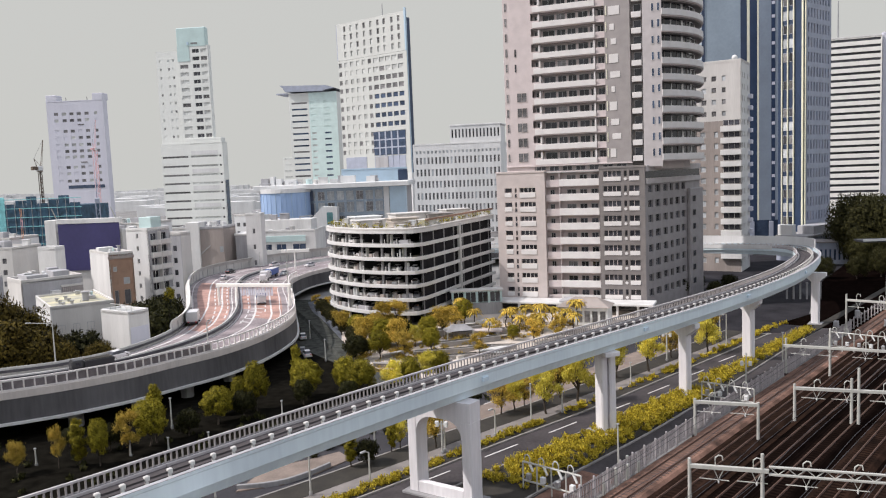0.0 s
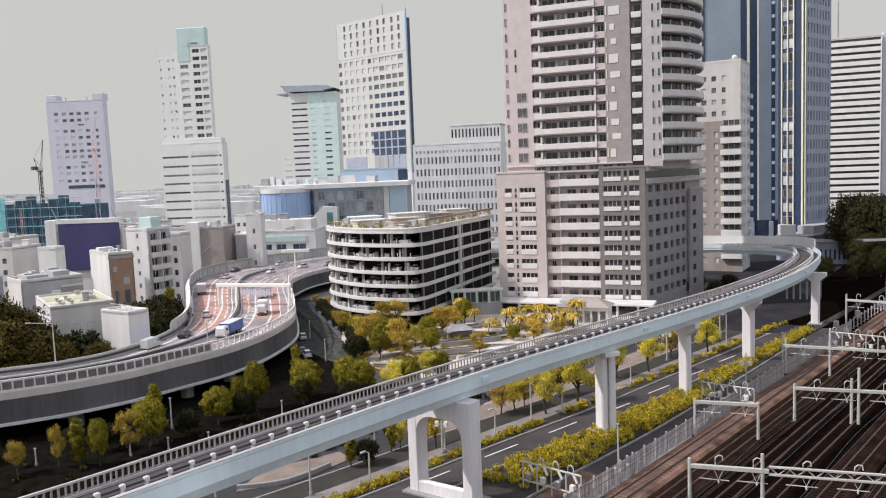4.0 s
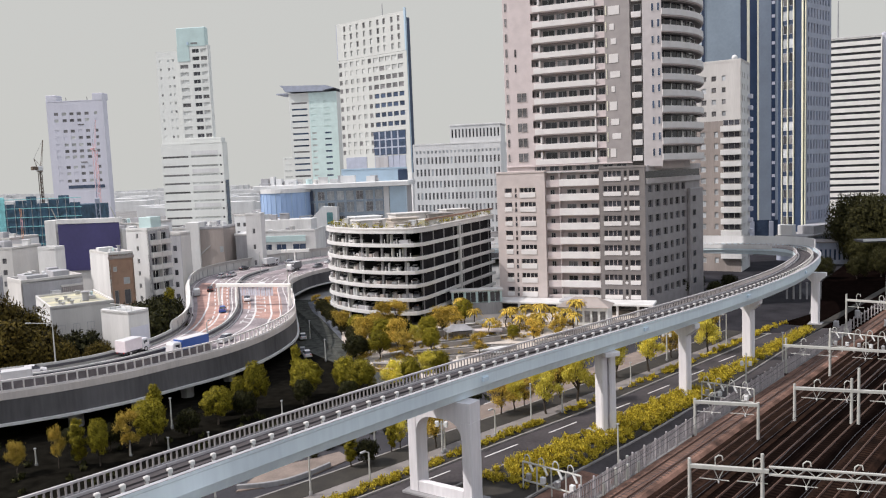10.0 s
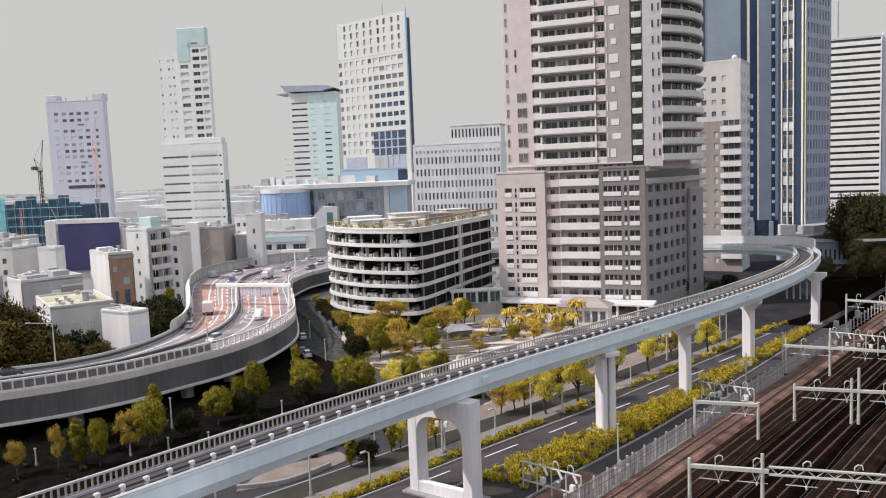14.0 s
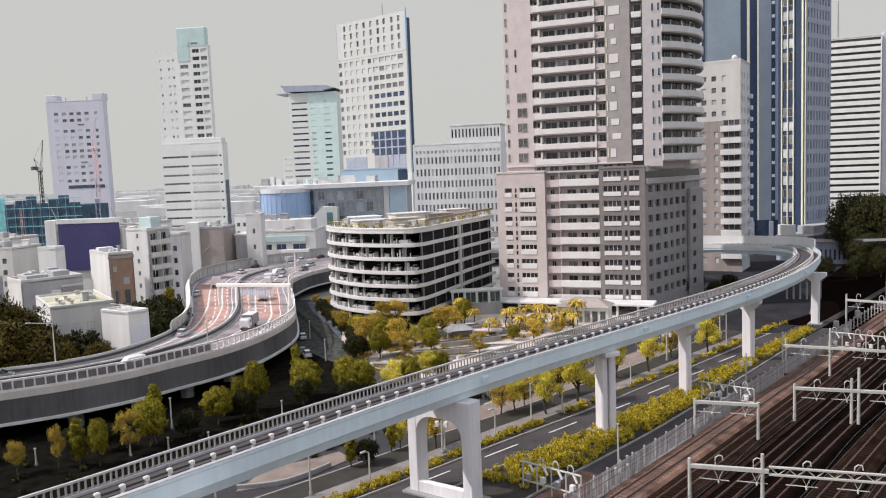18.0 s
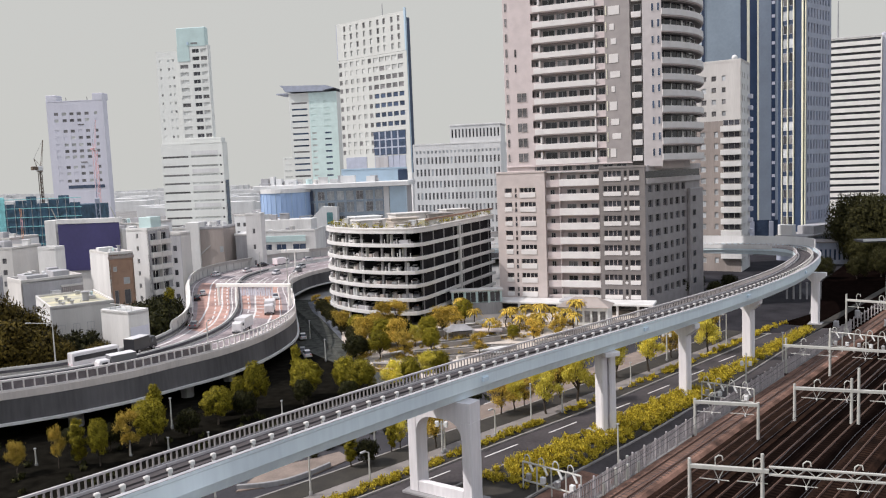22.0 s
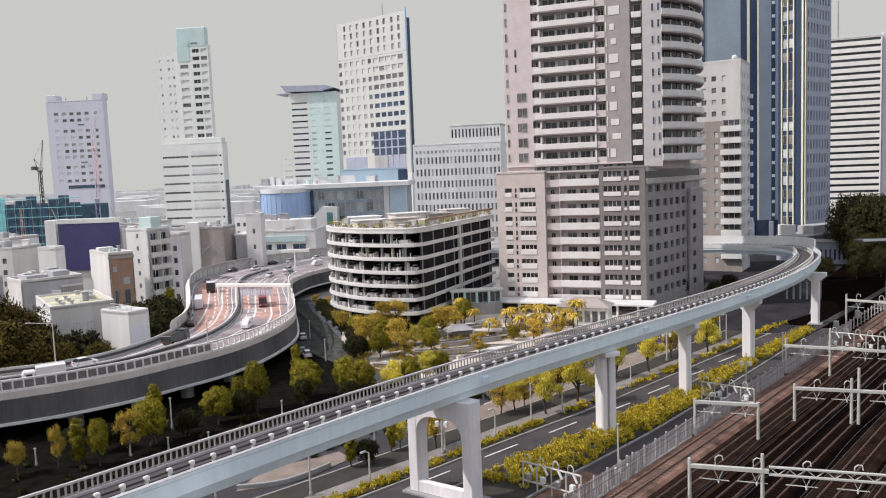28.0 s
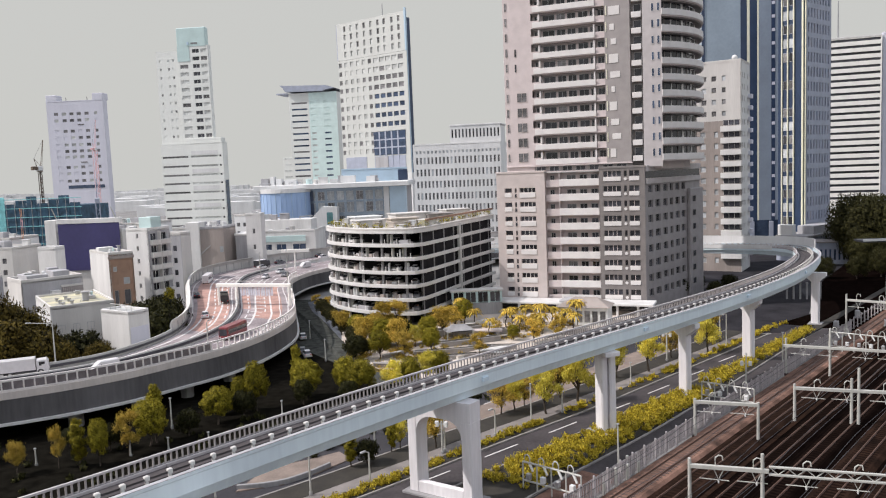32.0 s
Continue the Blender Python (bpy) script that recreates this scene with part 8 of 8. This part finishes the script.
def car(kind, paint, label, m=None, group=""):
    """A vehicle with its nose along +x, its wheels on z = 0."""
    P = PAINTS[paint]
    t = thing(kind if kind != "car" else "passenger_car", label + " driving on the expressway" if group.startswith("traffic") else label, "truck" if "truck" in kind else "bus" if kind == "coach" else "van" if kind == "delivery_van" else "car", m, group)
    v_ = VEH * (0.82 if kind == "coach" else 1.0)
    t.scale = (v_, v_, v_)
    key = (kind, paint)
    if key not in CAR_MESH:
        if kind == "car":
            body = loft([(-2.15, 0.72, 0.66, 0.32, 0.86), (-2.05, 0.82, 0.76, 0.22, 0.98), (-1.2, 0.86, 0.80, 0.2, 1.0), (0.6, 0.86, 0.8, 0.2, 0.98), (1.5, 0.85, 0.76, 0.2, 0.88), (2.05, 0.78, 0.66, 0.24, 0.74), (2.15, 0.66, 0.56, 0.34, 0.62)])
            cab = loft([(-1.95, 0.7, 0.62, 0.9, 1.0), (-1.35, 0.76, 0.6, 0.9, 1.42), (-0.3, 0.78, 0.62, 0.9, 1.5), (0.35, 0.78, 0.6, 0.9, 1.44), (1.15, 0.72, 0.62, 0.86, 0.96)])
            top = loft([(-1.3, 0.6, 0.56, 1.4, 1.47), (-0.3, 0.62, 0.58, 1.45, 1.54), (0.3, 0.6, 0.56, 1.4, 1.49)])
        elif kind == "delivery_van":
            body = loft([(-2.3, 0.84, 0.78, 0.3, 1.9), (-2.2, 0.88, 0.8, 0.24, 1.98), (0.9, 0.88, 0.8, 0.24, 1.98), (1.5, 0.87, 0.74, 0.24, 1.5), (2.1, 0.84, 0.74, 0.26, 1.05), (2.28, 0.76, 0.68, 0.36, 0.9)])
            cab = loft([(0.7, 0.885, 0.78, 1.1, 1.82), (1.45, 0.86, 0.74, 1.1, 1.48), (1.9, 0.8, 0.72, 1.02, 1.14)])
            top = loft([(-2.1, 0.6, 0.5, 1.98, 2.02), (0.6, 0.6, 0.5, 1.98, 2.02)])
        CAR_MESH[key] = tuple(x.mesh(n_, m_) for x, n_, m_ in ((body, "body", P), (cab, "cabin_glass", GLASS), (top, "roof_panel", P))) if kind in ("car", "delivery_van") else None
    if kind in ("car", "delivery_van"):
        for me, n_ in zip(CAR_MESH[key], ("body", "cabin_glass", "roof_panel")):
            part(n_, me, None, t)
        L_ = 2.12 if kind == "car" else 2.26
        wheels(t, [(x, y) for x in (-1.3, 1.3) for y in (-0.74, 0.74)])
        for y in (-0.55, 0.55):
            part("headlight", Form().box(L_ - 0.12, L_ + 0.02, y - 0.16, y + 0.16, 0.55, 0.72, c=0.02), LIGHT_F, t)
            part("tail_light", Form().box(-L_ - 0.04, -L_ + 0.1, y - 0.14, y + 0.14, 0.72, 0.92, c=0.02), LIGHT_R, t)
        part("bumper", Form().box(L_ - 0.2, L_ + 0.06, -0.7, 0.7, 0.28, 0.45, c=0.03), P, t)
        part("number_plate", Form().box(L_ + 0.04, L_ + 0.07, -0.17, 0.17, 0.36, 0.48), PAINTS["white"], t)
        return t
    # trucks and coach: chassis, cab, load
    long_ = {"box_truck": 6.4, "long_truck": 8.4, "tipper_truck": 7.0, "coach": 10.5, "tank_truck": 9.5}[kind]
    h = long_ / 2
    if kind == "coach":
        part("body", loft([(-h, 1.15, 1.1, 0.4, 3.2), (-h + 0.2, 1.22, 1.15, 0.35, 3.3), (h - 0.4, 1.22, 1.15, 0.35, 3.3), (h, 1.15, 1.05, 0.4, 3.1)]), P, t)
        part("window_band", Form().box(-h + 0.4, h - 0.5, -1.235, 1.235, 1.5, 2.6), GLASS, t)
        part("windscreen", Form().box(h - 0.1, h + 0.03, -1.0, 1.0, 1.2, 2.8, c=0.01), GLASS, t)
    else:
        part("chassis", Form().box(-h, h, -0.8, 0.8, 0.55, 0.85), STEEL_D, t)
        part("cab", loft([(h - 1.9, 1.08, 1.0, 0.5, 2.5), (h - 0.35, 1.1, 1.0, 0.45, 2.55), (h - 0.05, 1.05, 0.92, 0.5, 2.2), (h, 0.98, 0.9, 0.55, 1.5)]), PAINTS["white"] if kind in ("box_truck", "long_truck") and paint != "dark" else P, t)
        part("windscreen", Form().add([(h + 0.0, -0.88, 1.45), (h + 0.0, 0.88, 1.45), (h - 0.22, 0.84, 2.25), (h - 0.22, -0.84, 2.25), (h - 0.12, -0.88, 1.4), (h - 0.12, 0.88, 1.4), (h - 0.34, 0.84, 2.25), (h - 0.34, -0.84, 2.25)], [[0, 1, 2, 3], [4, 7, 6, 5], [0, 3, 7, 4], [1, 5, 6, 2], [2, 6, 7, 3], [0, 4, 5, 1]]), GLASS, t)
        part("side_window", Form().box(h - 1.5, h - 0.6, -1.09, 1.09, 1.5, 2.15), GLASS, t)
        if kind == "tank_truck":
            f_ = Form().tube((-h + 0.1, 0, 1.75), (h - 2.1, 0, 1.75), 1.05, n=18)
            part("tank", f_, P, t)
        elif kind == "tipper_truck":
            part("tipper_body", Form().box(-h, h - 2.1, -1.15, 1.15, 0.95, 2.2, c=0.06), P, t)
            part("load", Form().box(-h + 0.2, h - 2.3, -1.0, 1.0, 2.15, 2.3, c=0.05), SOIL, t)
        else:
            part("cargo_box", Form().box(-h, h - 2.05, -1.2, 1.2, 0.9, 3.0 if kind == "box_truck" else 2.8, c=0.05), P, t)
            part("cargo_roof", Form().box(-h + 0.02, h - 2.07, -1.18, 1.18, 3.0 if kind == "box_truck" else 2.8, 3.06 if kind == "box_truck" else 2.86, c=0.02), PAINTS["white"], t)
            part("cargo_frame", Form().box(-h - 0.03, -h + 0.08, -1.22, 1.22, 0.88, 3.02 if kind == "box_truck" else 2.82, c=0.02), P, t)
    xs = (-h + 1.4, h - 1.1) if long_ < 8 else (-h + 1.2, -h + 2.4, h - 1.3)
    wheels(t, [(x, y) for x in xs for y in (-0.95, 0.95)], 1.45)
    for y in (-0.8, 0.8):
        part("headlight", Form().box(h - 0.1, h + 0.04, y - 0.16, y + 0.16, 0.7, 0.92, c=0.02), LIGHT_F, t)
        part("tail_light", Form().box(-h - 0.06, -h + 0.04, y - 0.14, y + 0.14, 0.7, 0.9, c=0.02), LIGHT_R, t)
    part("bumper", Form().box(h - 0.15, h + 0.06, -1.05, 1.05, 0.4, 0.62, c=0.03), STEEL_D, t)
    return t


# lengths along the expressway, so that a vehicle keeps an even speed
SMP = [road_at(i * 0.05, 0.5) for i in range(341)]
LEN = np.concatenate([[0], np.cumsum([(b_ - a).length for a, b_ in zip(SMP, SMP[1:])])])
to_len = lambda s: float(np.interp(s, np.arange(341) * 0.05, LEN))
to_node = lambda d: float(np.interp(d, LEN, np.arange(341) * 0.05))


def drive(t, knots, toward):
    """knots: (seconds, node of the road, share across it); even speed between them and on beyond them. toward: drives back along the nodes."""
    times = [k[0] for k in knots]
    dist = [to_len(k[1]) for k in knots]
    v0 = (dist[1] - dist[0]) / (times[1] - times[0])
    v1 = (dist[-1] - dist[-2]) / (times[-1] - times[-2])
    rows = []
    for i in range(0, 65):
        tt = i * 0.5
        d = dist[0] + v0 * (tt - times[0]) if tt < times[0] else dist[-1] + v1 * (tt - times[-1]) if tt > times[-1] else float(np.interp(tt, times, dist))
        u = float(np.interp(tt, times, [k[2] for k in knots]))
        over = min(0, d - LEN[2]) + max(0, d - LEN[-3])
        s = to_node(min(max(d, LEN[2]), LEN[-3]))
        q, r_ = road_at(s, u), road_at(s + 0.05, u)
        way = (r_ - q).normalized()
        q = q + way * over
        a = math.degrees(math.atan2(way.y, way.x)) + (180 if toward else 0)
        rows.append((tt, pose(q.x * GROW, q.y * GROW, (EXP_Z + 0.016) * GROW, 0, 0, a)))
    walk(t, rows)


# ------------------------------------------------------------ parked vehicles
def parked(x, y, z, a, kind, paint, label, group):
    return car(kind, paint, label, pose(x, y, z, 0, 0, a), group)


def stored_car(paint, m):
    """A saloon car deep in the car park, with the parts that show between the floors."""
    t = thing("passenger_car", "%s saloon car parked in the car park" % paint, "car", m, "cars parked in the car park")
    t.scale = (VEH, VEH, VEH)
    for me, n_ in zip(CAR_MESH[("car", paint)], ("body", "cabin_glass", "roof_panel")):
        part(n_, me, None, t)
    for x in (-1.3, 1.3):
        for y in (-0.74, 0.74):
            part("wheel", TYRE_MESH, None, t, at=pose(x, y, 0.33))
    return t


for x, y, a, paint in ((-26.4, 143.2, 105, "white"), (-27.8, 145.4, 105, "silver"), (-23.2, 128.8, 108, "white"), (-24.4, 131.2, 106, "grey"), (-29.0, 152.0, 102, "black"), (-31.6, 163.0, 102, "silver")):
    parked(x, y, 0.06, a, "car", paint, "%s saloon car standing in the shaded side street" % paint, "cars in the side street")

rng = random.Random(77)
for k, z in enumerate(LEV[:-1]):
    for x, y, _, a in even(front, 2.3, 1.0):
        if rng.random() < 0.62:
            paint = rng.choice(("white", "white", "silver", "grey", "black", "white"))
            stored_car(paint, side(x, y, z + 0.02, a, -2.6) @ pose(0, 0, 0, 0, 0, 90 * rng.choice((1, -1))))

MOVING = []


def on_road(kind, paint, label, knots, toward):
    MOVING.append((car(kind, paint, label, group="traffic on the expressway"), knots, toward))


on_road("tipper_truck", "dark", "dark grey tipper truck", [(0, 4.95, 0.42), (0.5, 4.50, 0.42), (1, 4.15, 0.42)], True)
on_road("long_truck", "blue", "long truck with a bright blue box body", [(0.5, 9.50, 0.28), (1.5, 9.15, 0.28), (2, 8.90, 0.29), (2.5, 8.55, 0.30), (3.5, 7.95, 0.31), (6, 5.75, 0.30), (6.5, 5.30, 0.33), (7, 4.75, 0.29), (8, 4.05, 0.29)], True)
on_road("car", "black", "black saloon car", [(1.5, 4.95, 0.90), (2, 5.60, 0.90), (2.5, 6.05, 0.87), (3, 6.45, 0.84), (3.5, 6.80, 0.79), (5.5, 8.20, 0.77)], False)
on_road("delivery_van", "silver", "silver delivery van", [(1.5, 4.10, 0.90), (2, 4.45, 0.90), (2.5, 5.05, 0.90), (3, 5.65, 0.90), (3.5, 6.00, 0.90), (5.5, 7.60, 0.90)], False)
on_road("car", "white", "white saloon car", [(0.5, 6.05, 0.90), (1, 6.35, 0.89), (1.5, 6.75, 0.86), (2, 7.15, 0.82), (2.5, 7.45, 0.79), (3, 7.85, 0.79), (3.5, 8.20, 0.79)], False)
on_road("box_truck", "silver", "box truck with a silver body", [(0, 8.05, 0.90), (0.5, 8.35, 0.90), (1, 8.55, 0.90), (1.5, 8.80, 0.90), (2, 9.00, 0.89), (3, 9.40, 0.89), (3.5, 9.70, 0.86), (5.5, 10.90, 0.83), (6.5, 11.40, 0.81)], False)
on_road("box_truck", "white", "small white box truck", [(3, 9.55, 0.26), (3.5, 9.25, 0.26), (6, 7.65, 0.27), (6.5, 7.45, 0.27), (7.5, 6.45, 0.22), (8, 5.85, 0.17), (8.5, 5.25, 0.13), (9.5, 4.35, 0.13), (10, 4.05, 0.13)], True)
on_road("long_truck", "blue", "long truck with a bright blue box body", [(5.5, 9.40, 0.27), (6.5, 8.95, 0.27), (7, 8.65, 0.27), (8, 8.00, 0.28), (8.5, 7.65, 0.27), (10, 6.50, 0.24), (11, 5.55, 0.23), (11.5, 5.05, 0.22), (12.5, 4.15, 0.23)], True)
on_road("car", "blue", "small blue hatchback car", [(5.5, 4.75, 0.90), (6, 5.40, 0.89), (6.5, 6.05, 0.85), (7.5, 6.90, 0.80), (8, 7.45, 0.73), (8.5, 7.80, 0.67), (10.5, 9.20, 0.63), (11.5, 9.75, 0.60), (12, 10.05, 0.60)], False)
on_road("box_truck", "pinkish", "large box truck with a pale pinkish body", [(7.5, 4.00, 0.88), (8.5, 4.65, 0.88), (10, 6.05, 0.90), (11, 6.80, 0.88), (12.5, 7.85, 0.84), (14, 8.70, 0.78), (16.5, 9.80, 0.73), (19.5, 11.80, 0.70), (21.5, 12.80, 0.68)], False)
on_road("car", "white", "white hatchback car", [(10.5, 4.70, 0.90), (11, 5.20, 0.90), (12, 6.20, 0.90), (12.5, 6.55, 0.90), (13, 7.00, 0.90), (13.5, 7.40, 0.90)], False)
on_road("car", "white", "white saloon car", [(11, 9.35, 0.41), (11.5, 9.15, 0.41), (12, 8.70, 0.41), (13, 8.00, 0.40), (13.5, 7.65, 0.39), (14, 7.20, 0.32), (16.5, 4.70, 0.25), (17, 4.30, 0.16), (17.5, 4.05, 0.14)], True)
on_road("delivery_van", "white", "white delivery van", [(12, 9.75, 0.25), (13, 9.30, 0.26), (14, 8.65, 0.26), (14.5, 8.35, 0.24), (17, 6.50, 0.21), (17.5, 5.90, 0.18), (18, 5.40, 0.16), (19, 4.50, 0.14), (19.5, 4.20, 0.13)], True)
on_road("box_truck", "grey", "grey box truck", [(16.5, 8.95, 0.24), (17.5, 8.30, 0.24), (18.5, 7.85, 0.25), (19, 7.60, 0.28), (20, 6.95, 0.25), (21, 6.10, 0.20), (21.5, 5.60, 0.14), (22.5, 4.70, 0.13), (23.5, 4.10, 0.13)], True)
on_road("box_truck", "white", "white box truck", [(19, 9.45, 0.27), (20, 9.00, 0.27), (20.5, 8.70, 0.26), (21.5, 8.10, 0.24), (22, 7.85, 0.25), (23, 7.15, 0.22), (24, 6.05, 0.18), (24.5, 5.60, 0.13), (25.5, 4.75, 0.13)], True)
on_road("coach", "white", "white coach with dark window band", [(20, 3.90, 0.88), (21, 4.35, 0.89), (22, 5.25, 0.90), (23, 6.15, 0.90), (24, 6.80, 0.90), (25, 7.35, 0.90), (27.5, 8.80, 0.89), (29.5, 9.75, 0.87), (31.5, 10.80, 0.85)], False)
on_road("box_truck", "dark", "dark brown box truck", [(20, 4.25, 0.86), (20.5, 4.75, 0.87), (21.5, 5.80, 0.90), (22, 6.20, 0.88), (23, 6.95, 0.85), (23.5, 7.35, 0.82), (24, 7.70, 0.79), (25, 8.40, 0.77), (25.5, 8.75, 0.76)], False)
on_road("car", "black", "black estate car", [(24, 4.65, 0.90), (24.5, 5.15, 0.90), (25, 5.65, 0.90), (25.5, 6.10, 0.90)], False)
on_road("tipper_truck", "dark", "dark flatbed truck with load", [(25.5, 4.15, 0.70), (27.5, 6.25, 0.70), (28, 6.80, 0.71), (28.5, 7.20, 0.67), (29, 7.50, 0.65), (29.5, 7.85, 0.63), (30, 8.25, 0.63)], False)
on_road("delivery_van", "white", "white delivery van", [(27.5, 8.35, 0.27), (28, 8.10, 0.27), (28.5, 7.75, 0.27), (29, 7.55, 0.29), (29.5, 7.25, 0.28), (30.5, 6.35, 0.26), (31, 5.85, 0.24), (31.5, 5.45, 0.26), (32, 5.05, 0.27)], True)
on_road("coach", "red", "dark red coach with white roof line", [(23.5, 13.80, 0.28), (28.5, 9.05, 0.27), (29, 8.85, 0.25), (29.5, 8.65, 0.23), (30, 8.40, 0.22), (30.5, 8.25, 0.21), (31, 8.05, 0.22), (31.5, 7.80, 0.23), (32, 7.55, 0.24)], True)
on_road("box_truck", "white", "white box truck", [(24.5, 7.20, 0.20), (25, 6.70, 0.17), (25.5, 6.25, 0.15), (27.5, 4.65, 0.14), (28, 4.30, 0.14), (28.5, 4.05, 0.13)], True)
on_road("long_truck", "white", "long white articulated box truck", [(31.5, 4.00, 0.88), (32, 4.15, 0.88)], False)
on_road("car", "white", "white saloon car", [(28.5, 5.60, 0.90), (29, 6.10, 0.90), (29.5, 6.50, 0.87), (30, 6.90, 0.83), (30.5, 7.35, 0.80)], False)
on_road("car", "silver", "silver saloon car", [(28.5, 5.95, 0.15), (29, 5.40, 0.14), (29.5, 4.85, 0.14), (30, 4.40, 0.13), (30.5, 4.10, 0.13)], True)
on_road("car", "black", "black hatchback car", [(14, 4.05, 0.90), (14.5, 4.40, 0.90), (16.5, 6.40, 0.90), (17, 6.70, 0.90), (17.5, 7.05, 0.90), (18, 7.40, 0.90), (18.5, 7.75, 0.90)], False)
on_road("car", "silver", "silver hatchback car", [(16.5, 5.70, 0.88), (17, 6.30, 0.87), (17.5, 6.75, 0.84), (18, 7.25, 0.84)], False)
on_road("car", "silver", "silver saloon car", [(12, 5.45, 0.19), (12.5, 4.95, 0.17), (13, 4.45, 0.14), (13.5, 4.15, 0.13)], True)
on_road("car", "grey", "dark grey hatchback car", [(24, 9.05, 0.85), (24.5, 9.30, 0.85)], False)
on_road("car", "white", "white saloon car in slow traffic", [(0, 13.10, 0.30), (32, 11.90, 0.30)], True)
on_road("car", "silver", "silver saloon car in slow traffic", [(0, 13.78, 0.30), (32, 12.46, 0.30)], True)
on_road("delivery_van", "white", "white van in slow traffic", [(0, 14.20, 0.28), (32, 13.00, 0.28)], True)
on_road("car", "white", "white hatchback in slow traffic", [(0, 14.62, 0.30), (32, 13.54, 0.30)], True)
on_road("car", "grey", "grey hatchback in slow traffic", [(0, 13.40, 0.14), (32, 12.20, 0.14)], True)
on_road("car", "white", "white estate car in slow traffic", [(0, 11.50, 0.72), (32, 12.70, 0.72)], False)
on_road("car", "black", "black saloon car in slow traffic", [(0, 12.18, 0.86), (32, 13.14, 0.86)], False)
on_road("car", "white", "white saloon car in slow traffic", [(0, 12.96, 0.75), (32, 13.68, 0.75)], False)

# bring the plan to its true size
for ob in list(scene.objects):
    if ob.parent is None and ob.type in ("MESH", "EMPTY"):
        ob.location = ob.location * GROW
        ob.scale = ob.scale * GROW


def motions():
    for t, knots, toward in MOVING:
        drive(t, knots, toward)


motions()
